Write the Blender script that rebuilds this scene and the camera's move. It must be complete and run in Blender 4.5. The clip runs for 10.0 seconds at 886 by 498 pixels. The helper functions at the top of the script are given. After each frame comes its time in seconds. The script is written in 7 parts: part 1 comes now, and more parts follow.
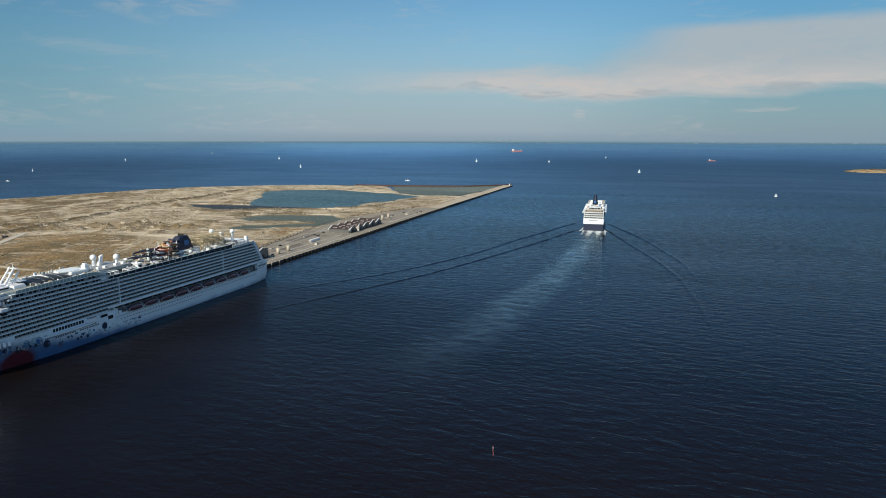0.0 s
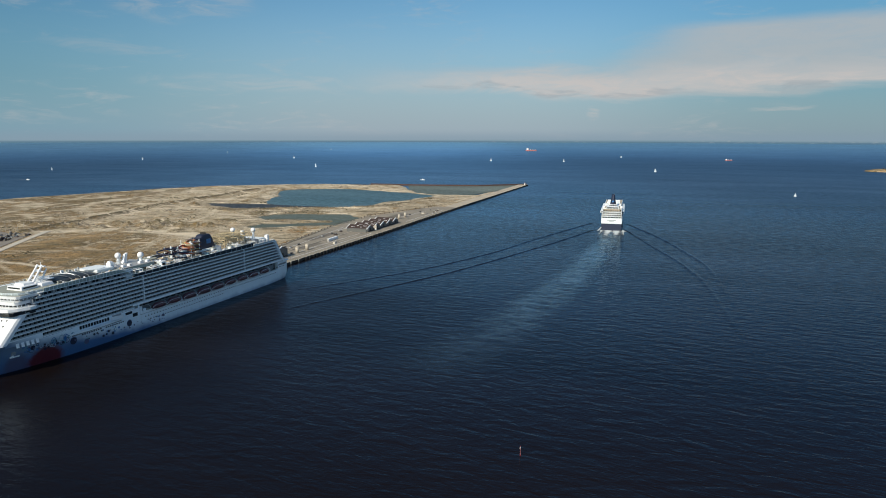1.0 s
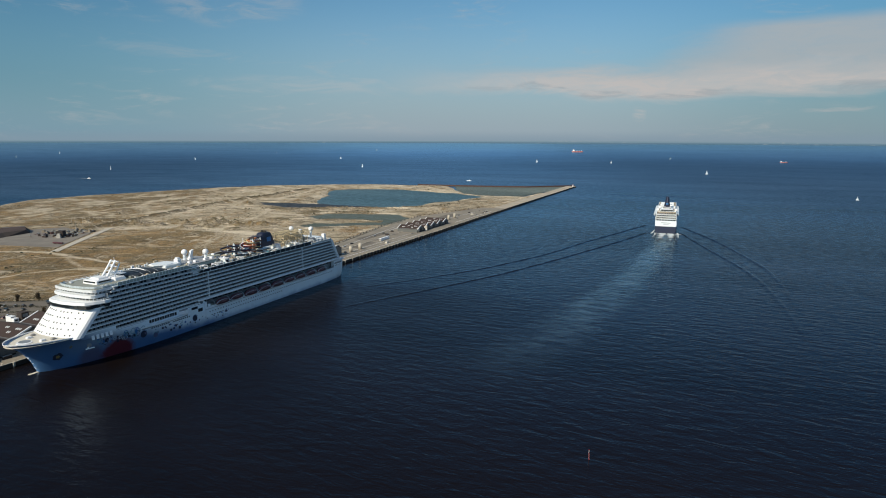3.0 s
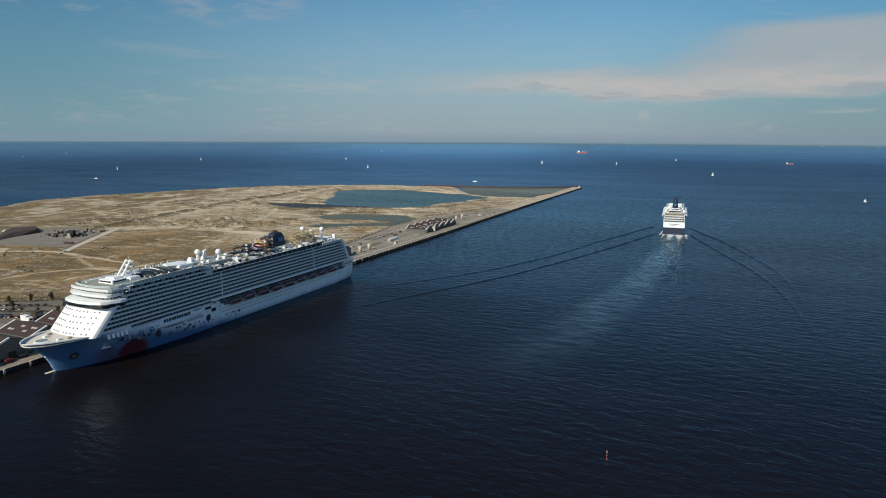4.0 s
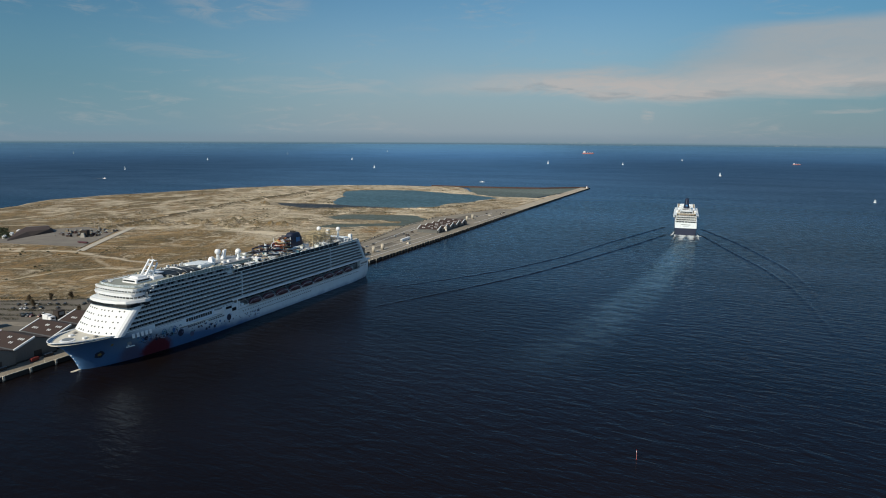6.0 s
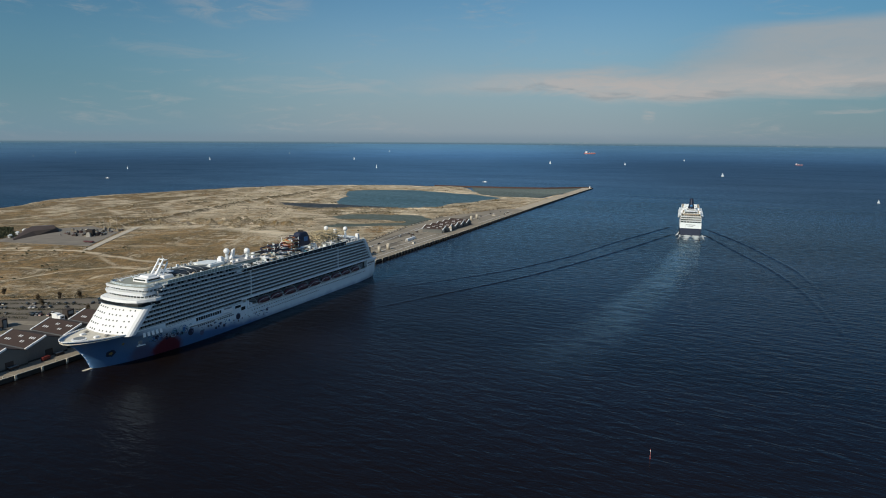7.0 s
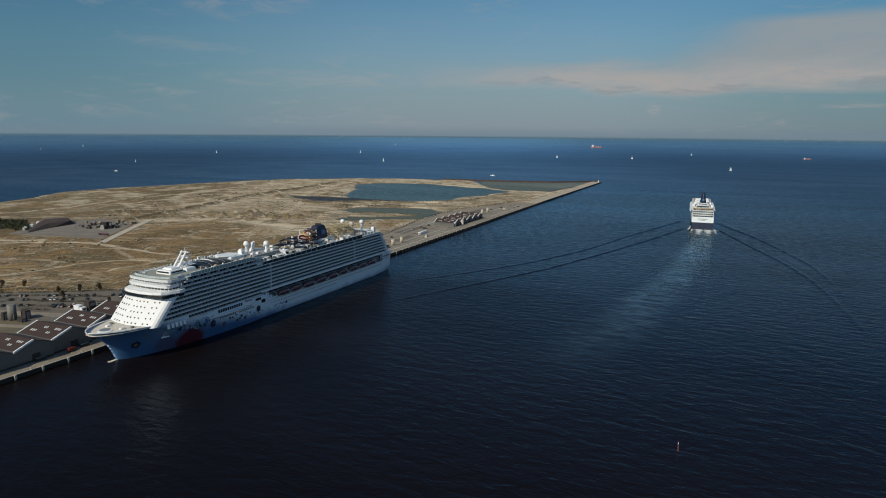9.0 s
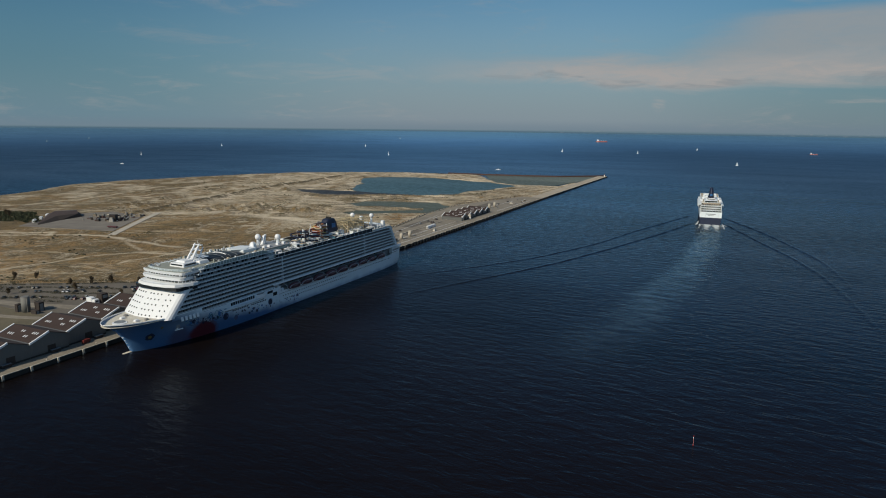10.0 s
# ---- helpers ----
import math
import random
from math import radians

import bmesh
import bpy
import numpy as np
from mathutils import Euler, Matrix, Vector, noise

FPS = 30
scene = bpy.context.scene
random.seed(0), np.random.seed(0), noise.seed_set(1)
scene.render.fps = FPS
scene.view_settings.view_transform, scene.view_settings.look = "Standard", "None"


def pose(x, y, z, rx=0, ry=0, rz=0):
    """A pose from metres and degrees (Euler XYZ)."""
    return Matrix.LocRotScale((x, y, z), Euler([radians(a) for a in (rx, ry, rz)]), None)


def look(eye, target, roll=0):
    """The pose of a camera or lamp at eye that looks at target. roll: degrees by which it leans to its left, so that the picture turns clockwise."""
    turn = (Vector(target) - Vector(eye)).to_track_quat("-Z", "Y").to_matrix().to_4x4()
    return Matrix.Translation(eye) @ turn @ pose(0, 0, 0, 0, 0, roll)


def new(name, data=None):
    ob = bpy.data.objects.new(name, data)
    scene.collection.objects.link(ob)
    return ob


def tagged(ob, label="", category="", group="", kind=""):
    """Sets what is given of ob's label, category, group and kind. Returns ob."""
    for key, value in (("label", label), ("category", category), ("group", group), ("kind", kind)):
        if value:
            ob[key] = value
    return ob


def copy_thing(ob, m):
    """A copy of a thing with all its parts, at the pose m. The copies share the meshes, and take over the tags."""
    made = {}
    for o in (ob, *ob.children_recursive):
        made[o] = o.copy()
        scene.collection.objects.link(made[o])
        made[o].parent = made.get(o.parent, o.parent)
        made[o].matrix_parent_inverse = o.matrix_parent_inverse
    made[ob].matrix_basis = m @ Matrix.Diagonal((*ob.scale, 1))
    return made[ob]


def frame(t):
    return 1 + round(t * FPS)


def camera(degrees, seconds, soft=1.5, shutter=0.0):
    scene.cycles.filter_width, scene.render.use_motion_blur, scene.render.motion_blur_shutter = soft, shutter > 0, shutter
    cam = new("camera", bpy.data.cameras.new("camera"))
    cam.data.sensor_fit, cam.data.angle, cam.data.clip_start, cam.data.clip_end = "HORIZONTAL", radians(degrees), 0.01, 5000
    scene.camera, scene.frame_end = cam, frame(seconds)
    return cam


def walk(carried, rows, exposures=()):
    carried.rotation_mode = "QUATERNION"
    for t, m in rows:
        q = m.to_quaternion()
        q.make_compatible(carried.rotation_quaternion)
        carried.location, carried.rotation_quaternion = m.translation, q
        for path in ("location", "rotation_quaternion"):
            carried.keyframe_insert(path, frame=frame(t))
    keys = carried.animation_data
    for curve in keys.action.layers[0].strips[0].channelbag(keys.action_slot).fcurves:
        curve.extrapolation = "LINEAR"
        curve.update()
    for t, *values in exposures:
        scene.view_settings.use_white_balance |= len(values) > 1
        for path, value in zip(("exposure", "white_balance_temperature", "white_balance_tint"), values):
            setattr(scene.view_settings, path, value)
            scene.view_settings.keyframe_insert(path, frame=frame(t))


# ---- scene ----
# the flight: seconds, eye, target, roll
cam = camera(68.4, 10.0, 1.0)
PATH = [
    (0, (-6.885, 2.864, 139.801), (-6.78, 4.833, 139.462), 0.1),
    (0.5, (-10.24, 3.226, 139.782), (-10.15, 5.195, 139.442), 0.1),
    (1, (-13.502, 3.522, 139.684), (-13.436, 5.491, 139.343), 0.1),
    (1.5, (-16.592, 3.856, 139.526), (-16.566, 5.827, 139.186), 0.1),
    (2, (-19.761, 4.059, 139.35), (-19.774, 6.03, 139.011), 0.1),
    (2.5, (-22.819, 4.026, 139.211), (-22.863, 5.997, 138.873), 0.1),
    (3, (-25.932, 3.698, 139.039), (-25.994, 5.668, 138.701), 0.2),
    (4.5, (-35.662, 1.979, 139.099), (-35.737, 3.95, 138.764), 0.3),
    (5, (-38.518, 1.576, 139.248), (-38.597, 3.547, 138.913), 0.3),
    (5.5, (-41.426, 1.036, 139.16), (-41.508, 3.007, 138.825), 0.3),
    (7, (-50.319, -0.334, 138.893), (-50.405, 1.636, 138.558), 0.4),
    (7.5, (-53.273, -0.853, 138.814), (-53.36, 1.116, 138.476), 0.4),
    (8, (-56.234, -1.436, 138.816), (-56.323, 0.533, 138.475), 0.5),
    (8.5, (-58.943, -1.881, 138.75), (-59.036, 0.086, 138.405), 0.5),
    (9, (-61.649, -2.411, 138.704), (-61.747, -0.445, 138.35), 0.5),
    (9.5, (-64.523, -2.916, 138.652), (-64.626, -0.952, 138.289), 0.6),
    (10, (-67.551, -3.323, 138.665), (-67.659, -1.361, 138.293), 0.7),
]
walk(cam, [(t, look(eye, target, roll)) for t, eye, target, roll in PATH], [(0.0, 0.05), (2.5, -0.05), (5.0, -0.19), (7.5, -0.35), (10.0, -0.56)])

# ---- light ----
SUN_AZ, SUN_EL = radians(-143.0), radians(36.0)
world = bpy.data.worlds.new("sky")
scene.world = world
world.use_nodes = True


class Nodes:
    """Short hand for node trees."""

    def __init__(self, tree):
        self.tree = tree
        tree.nodes.clear()

    def add(self, kind, **settings):
        n = self.tree.nodes.new(kind)
        for key, value in settings.items():
            if key in n.inputs:
                n.inputs[key].default_value = value
        return n

    def join(self, a, b):
        self.tree.links.new(a, b)

    def put(self, value, socket):
        if isinstance(value, bpy.types.NodeSocket):
            self.tree.links.new(value, socket)
        else:
            socket.default_value = value

    def math(self, op, a, b=0.0, c=0.0, clamp=False):
        n = self.tree.nodes.new("ShaderNodeMath")
        n.operation, n.use_clamp = op, clamp
        for k, v in enumerate((a, b, c)):
            self.put(v, n.inputs[k])
        return n.outputs[0]

    def ramp(self, value, lo, hi, a=0.0, b=1.0):
        n = self.tree.nodes.new("ShaderNodeMapRange")
        n.interpolation_type = "SMOOTHSTEP"
        for k, v in enumerate((value, lo, hi, a, b)):
            self.put(v, n.inputs[k])
        return n.outputs[0]

    def mix(self, f, a, b, how="MIX"):
        n = self.tree.nodes.new("ShaderNodeMix")
        n.data_type, n.blend_type = "RGBA", how
        self.put(f, n.inputs[0])
        self.put(a if isinstance(a, bpy.types.NodeSocket) else (*a, 1), n.inputs[6])
        self.put(b if isinstance(b, bpy.types.NodeSocket) else (*b, 1), n.inputs[7])
        return n.outputs[2]

    def noise(self, vec, scale, detail=4.0, rough=0.55, stretch=None, distort=0.0):
        if stretch:
            m = self.tree.nodes.new("ShaderNodeMapping")
            m.inputs["Scale"].default_value = stretch
            self.join(vec, m.inputs["Vector"])
            vec = m.outputs[0]
        n = self.add("ShaderNodeTexNoise", Scale=scale, Detail=detail, Roughness=rough, Distortion=distort)
        self.join(vec, n.inputs["Vector"])
        return n.outputs["Fac"]


w = Nodes(world.node_tree)
sky = w.tree.nodes.new("ShaderNodeTexSky")
sky.sky_type, sky.sun_disc = "NISHITA", False
sky.sun_elevation, sky.sun_rotation = SUN_EL, SUN_AZ
sky.altitude, sky.air_density, sky.dust_density, sky.ozone_density = 100.0, 1.0, 0.4, 3.0
coords = w.tree.nodes.new("ShaderNodeTexCoord")
split = w.tree.nodes.new("ShaderNodeSeparateXYZ")
w.join(coords.outputs["Generated"], split.inputs[0])
az = w.math("ARCTAN2", split.outputs[0], split.outputs[1])
el = w.math("ARCSINE", split.outputs[2])
flat = w.tree.nodes.new("ShaderNodeCombineXYZ")
w.join(az, flat.inputs[0])
w.join(el, flat.inputs[1])
streak = w.noise(flat.outputs[0], 1.0, 6.0, 0.6, (5.0, 26.0, 1.0), 0.6)
wisps = w.noise(flat.outputs[0], 1.0, 5.0, 0.62, (9.0, 40.0, 1.0), 1.2)
fluff = w.noise(flat.outputs[0], 1.0, 7.0, 0.68, (14.0, 60.0, 1.0), 1.0)
patchy = w.noise(flat.outputs[0], 1.0, 2.0, 0.5, (4.0, 9.0, 1.0))
lift = w.math("MULTIPLY_ADD", streak, 0.05, -0.025)
high = w.math("ADD", el, lift)


def puff(a0, e0, wide, tall):
    """One minus the squared distance from a place in the sky, in units of a cloud's size."""
    p = w.math("POWER", w.math("ABSOLUTE", w.math("DIVIDE", w.math("SUBTRACT", az, a0), wide)), 2.0)
    q = w.math("POWER", w.math("ABSOLUTE", w.math("DIVIDE", w.math("SUBTRACT", high, e0), tall)), 2.0)
    return w.math("SUBTRACT", 1.0, w.math("ADD", p, q))


# a long low bank of cloud with a ragged foot, and a wedge of it that reaches higher to one side
foot = w.math("SUBTRACT", w.ramp(az, 0.30, 0.37, 0.053, 0.064), w.ramp(az, 0.20, 0.10, 0.0, -0.016))
bank = w.math("MULTIPLY", w.ramp(high, 0.110, 0.082), w.ramp(w.math("SUBTRACT", high, foot), -0.010, 0.007))
bank = w.math("MULTIPLY", bank, w.ramp(w.math("MULTIPLY_ADD", streak, 0.16, az), -0.08, 0.26))
slant = w.math("SUBTRACT", w.math("MULTIPLY_ADD", high, -2.0, az), w.math("MULTIPLY_ADD", fluff, 0.12, -0.06))
wedge = w.math("MULTIPLY", w.ramp(w.math("MULTIPLY_ADD", lift, -0.55, high), 0.160, 0.141), w.ramp(slant, 0.0, 0.17))
wedge = w.math("MULTIPLY", wedge, w.ramp(w.math("SUBTRACT", high, foot), -0.012, 0.008))
cover = w.math("MAXIMUM", w.math("MULTIPLY", bank, w.ramp(fluff, 0.30, 0.62, 0.55, 0.9)), w.math("MULTIPLY", wedge, w.ramp(fluff, 0.25, 0.6, 0.66, 0.82)))
# thin wisps, one high feathery patch and a few small puffs
thin = w.math("MULTIPLY", w.ramp(w.math("MULTIPLY_ADD", fluff, 0.45, w.math("MULTIPLY", wisps, 0.55)), 0.5, 0.68), w.ramp(el, 0.02, 0.2, 0.25, 0.4))
thin = w.math("MULTIPLY", thin, w.ramp(patchy, 0.42, 0.62))
feather = w.math("MULTIPLY", w.ramp(puff(-0.33, 0.180, 0.11, 0.030), -0.1, 0.8), w.ramp(fluff, 0.38, 0.62, 0.03, 0.36))
streaks = w.math("MULTIPLY", w.ramp(w.math("MAXIMUM", puff(-0.42, 0.116, 0.10, 0.012), puff(-0.24, 0.072, 0.20, 0.016)), 0.0, 0.9), w.ramp(wisps, 0.40, 0.62, 0.04, 0.24))
small = w.math("MULTIPLY", w.ramp(w.math("MAXIMUM", puff(0.255, 0.034, 0.012, 0.012), puff(0.505, 0.036, 0.05, 0.007)), 0.0, 1.4), w.ramp(fluff, 0.42, 0.6, 0.0, 0.45))
thin = w.math("MAXIMUM", w.math("MAXIMUM", thin, feather), w.math("MAXIMUM", streaks, small))
dim = w.tree.nodes.new("ShaderNodeVectorMath")
dim.operation = "SCALE"
dim.inputs["Scale"].default_value = 0.098
w.join(sky.outputs[0], dim.inputs[0])
colour = w.mix(1.0, dim.outputs[0], w.mix(w.ramp(el, 0.3, 0.75), (0.595, 0.875, 0.92), (1.02, 1.18, 1.17)), "MULTIPLY")
veil = w.ramp(el, -0.02, 0.225, 0.92, 0.0)
colour = w.mix(veil, colour, w.mix(w.ramp(az, 0.18, 0.5), w.mix(w.ramp(az, -0.05, -0.5), (0.315, 0.383, 0.460), (0.245, 0.368, 0.464)), (0.272, 0.344, 0.410)))
# sky colour dimmed to both sides, in place of the lens's darker edges
side = w.math("MULTIPLY", w.ramp(w.math("ABSOLUTE", w.math("ADD", az, 0.02)), 0.12, 0.62), w.math("MULTIPLY", w.ramp(w.math("ABSOLUTE", az), 0.95, 0.66), w.math("MULTIPLY", w.ramp(el, 0.7, 0.3), w.ramp(el, 0.0, 0.09, 0.5, 1.0))))
colour = w.mix(side, colour, w.mix(1.0, colour, (0.66, 0.79, 0.83), "MULTIPLY"))
lit = w.mix(w.ramp(high, 0.074, 0.112), (0.565, 0.525, 0.505), (0.425, 0.452, 0.468))
colour = w.mix(w.math("MAXIMUM", cover, thin, clamp=True), colour, lit)
# flat grey undersides along the bank's foot
under = w.math("ABSOLUTE", w.math("SUBTRACT", high, w.math("ADD", foot, w.math("MULTIPLY_ADD", patchy, 0.016, -0.005))))
under = w.math("MULTIPLY", w.math("MULTIPLY", w.ramp(under, 0.0060, 0.0008), w.ramp(az, -0.08, 0.05)), w.ramp(wisps, 0.42, 0.60, 0.0, 0.42))
colour = w.mix(under, colour, (0.285, 0.34, 0.38))
# haze where sky and sea meet
colour = w.mix(w.ramp(el, -0.006, 0.012, 0.8, 0.0), colour, (0.234, 0.322, 0.395))
back = w.add("ShaderNodeBackground", Strength=1.0)
w.join(colour, back.inputs["Color"])
w.join(back.outputs[0], w.add("ShaderNodeOutputWorld").inputs["Surface"])

sun = new("sun", bpy.data.lights.new("sun", "SUN"))
sun.data.energy, sun.data.angle, sun.data.color = 5.0, radians(0.5), (1.0, 0.89, 0.70)
sun_way = Vector((math.sin(SUN_AZ) * math.cos(SUN_EL), math.cos(SUN_AZ) * math.cos(SUN_EL), math.sin(SUN_EL)))
sun.matrix_world = look(sun_way * 900, (0, 0, 0))

# ---- materials ----


def material(name, base, rough=0.6, vary=0.12, scale=0.4, grain=4.0, bump=0.0, metal=0.0, dirt=None, clear=0.0, each=0.0):
    """Paint or stone, with blotches, grain and, where dirt is given, streaks of that colour."""
    m = bpy.data.materials.new(name)
    m.use_nodes = True
    n = Nodes(m.node_tree)
    place = n.tree.nodes.new("ShaderNodeTexCoord").outputs["Object"]
    big, small = n.noise(place, scale, 3.0), n.noise(place, grain, 3.0)
    tone = n.math("ADD", n.math("MULTIPLY_ADD", big, 2 * vary, 1 - vary), n.math("MULTIPLY_ADD", small, vary, -vary / 2))
    if each:
        tone = n.math("MULTIPLY", tone, n.math("MULTIPLY_ADD", n.tree.nodes.new("ShaderNodeObjectInfo").outputs["Random"], 2 * each, 1 - each))
    shade = n.tree.nodes.new("ShaderNodeVectorMath")
    shade.operation = "SCALE"
    shade.inputs[0].default_value = base
    n.join(tone, shade.inputs["Scale"])
    colour = shade.outputs[0]
    if dirt:
        runs = n.ramp(n.noise(place, 1.0, 4.0, 0.6, (0.8, 0.8, 0.12)), 0.52, 0.75, 0.0, 0.6)
        colour = n.mix(runs, colour, dirt)
    p = n.add("ShaderNodeBsdfPrincipled", Roughness=rough, Metallic=metal)
    p.inputs["Coat Weight"].default_value = clear
    n.join(colour, p.inputs["Base Color"])
    if bump:
        b = n.add("ShaderNodeBump", Strength=0.5, Distance=bump)
        n.join(small, b.inputs["Height"])
        n.join(b.outputs[0], p.inputs["Normal"])
    n.join(p.outputs[0], n.add("ShaderNodeOutputMaterial").inputs["Surface"])
    return m


def water_material(name, base, swell, rough, gloss=1.0, tint=(1, 1, 1), cover=False):
    """Open water: dark, clear, roughened by wind waves of three sizes; sheen dimmed beside the moored ship, hazed far
    out.
    """
    m = bpy.data.materials.new(name)
    m.use_nodes = True
    n = Nodes(m.node_tree)
    place = n.tree.nodes.new("ShaderNodeTexCoord").outputs["Object"]
    turn = n.tree.nodes.new("ShaderNodeMapping")
    turn.inputs["Rotation"].default_value = (0, 0, radians(22))
    n.join(place, turn.inputs["Vector"])
    wind = turn.outputs[0]
    chop = n.noise(wind, 1.0, 3.0, 0.55, (0.078, 0.165, 1.0), 0.4)
    ripple = n.noise(wind, 1.0, 2.0, 0.6, (0.3, 0.7, 1.0), 0.3)
    gusts = n.noise(wind, 1.0, 4.0, 0.55, (0.0016, 0.006, 1.0), 0.4)
    groups = n.noise(place, 1.0, 4.0, 0.68, (0.105, 0.070, 1.0), 0.3)
    colour = n.mix(n.ramp(gusts, 0.35, 0.7), base, [c * 1.5 for c in base])
    # wave bumps flatten far out; gloss and sheen colour also follow this distance
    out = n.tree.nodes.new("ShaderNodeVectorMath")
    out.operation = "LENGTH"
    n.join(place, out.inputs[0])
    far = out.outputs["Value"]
    # zone beside the moored ship: metres off its side and along it
    xyz = n.tree.nodes.new("ShaderNodeSeparateXYZ")
    n.join(place, xyz.inputs[0])
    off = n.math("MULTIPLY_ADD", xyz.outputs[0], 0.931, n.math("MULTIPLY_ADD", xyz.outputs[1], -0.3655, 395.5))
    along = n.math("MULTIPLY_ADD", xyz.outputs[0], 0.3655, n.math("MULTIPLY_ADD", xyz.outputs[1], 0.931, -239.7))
    near_ship = n.math("MULTIPLY", n.ramp(off, 330.0, 60.0), n.ramp(along, 330.0, 260.0))
    calm = n.math("MULTIPLY", n.ramp(far, 500.0, 4200.0, 1.0, 0.7), n.ramp(near_ship, 0.0, 1.0, 1.0, 1.05))
    b1 = n.add("ShaderNodeBump", Strength=1.0, Distance=1.15 * swell)
    n.join(chop, b1.inputs["Height"])
    b2 = n.add("ShaderNodeBump", Strength=1.0, Distance=0.14 * swell)
    n.join(ripple, b2.inputs["Height"])
    n.join(calm, b1.inputs["Strength"])
    n.join(calm, b2.inputs["Strength"])
    n.join(b1.outputs[0], b2.inputs["Normal"])
    body = n.add("ShaderNodeBsdfDiffuse")
    n.join(colour, body.inputs["Color"])
    shine = n.add("ShaderNodeBsdfGlossy")
    # sheen colour shifts with distance and pales at the rim, for haze
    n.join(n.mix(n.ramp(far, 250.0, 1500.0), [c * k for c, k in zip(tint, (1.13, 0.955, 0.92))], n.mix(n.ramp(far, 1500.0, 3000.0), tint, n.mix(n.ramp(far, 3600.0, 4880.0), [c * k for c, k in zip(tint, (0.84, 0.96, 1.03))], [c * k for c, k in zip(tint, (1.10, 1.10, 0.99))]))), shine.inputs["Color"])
    n.join(n.math("ADD", n.ramp(gusts, 0.3, 0.7, rough * 0.8, rough * 1.25), n.math("MULTIPLY_ADD", near_ship, 0.14, n.ramp(far, 600.0, 2400.0, 0.0, 0.25))), shine.inputs["Roughness"])
    edge = n.add("ShaderNodeFresnel", IOR=1.33)
    for k in (body, shine, edge):
        n.join(b2.outputs[0], k.inputs["Normal"])
    both = n.tree.nodes.new("ShaderNodeMixShader")
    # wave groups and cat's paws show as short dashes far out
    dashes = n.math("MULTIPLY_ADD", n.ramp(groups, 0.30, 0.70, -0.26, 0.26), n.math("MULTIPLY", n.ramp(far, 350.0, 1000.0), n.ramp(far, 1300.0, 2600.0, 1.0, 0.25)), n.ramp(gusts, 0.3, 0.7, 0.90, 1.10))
    # sheen dimmed to left, right and beside the ship, darkening the water there
    dashes = n.math("MULTIPLY", dashes, n.math("MULTIPLY", n.math("MULTIPLY", n.ramp(xyz.outputs[0], 0.0, 900.0, 1.17, 0.79), n.ramp(xyz.outputs[0], -1500.0, -250.0, 0.66, 1.0)), n.ramp(near_ship, 0.0, 1.0, 1.0, 0.76)))
    # reflection more than doubled toward the rim, in place of haze
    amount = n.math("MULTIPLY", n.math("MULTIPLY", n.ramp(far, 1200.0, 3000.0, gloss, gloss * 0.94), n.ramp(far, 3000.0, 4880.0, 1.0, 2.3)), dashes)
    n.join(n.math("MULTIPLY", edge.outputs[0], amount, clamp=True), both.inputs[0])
    n.join(body.outputs[0], both.inputs[1])
    n.join(shine.outputs[0], both.inputs[2])
    last = both.outputs[0]
    if cover:
        at = n.tree.nodes.new("ShaderNodeAttribute")
        at.attribute_name = "cover"
        lace = n.noise(wind, 1.0, 5.0, 0.65, (0.05, 0.10, 1.0), 0.5)
        a = n.math("MULTIPLY", at.outputs["Fac"], n.ramp(lace, 0.36, 0.62, 0.12, 1.0), clamp=True)
        veil = n.tree.nodes.new("ShaderNodeMixShader")
        n.join(a, veil.inputs[0])
        n.join(n.tree.nodes.new("ShaderNodeBsdfTransparent").outputs[0], veil.inputs[1])
        n.join(last, veil.inputs[2])
        last = veil.outputs[0]
    n.join(last, n.add("ShaderNodeOutputMaterial").inputs["Surface"])
    return m


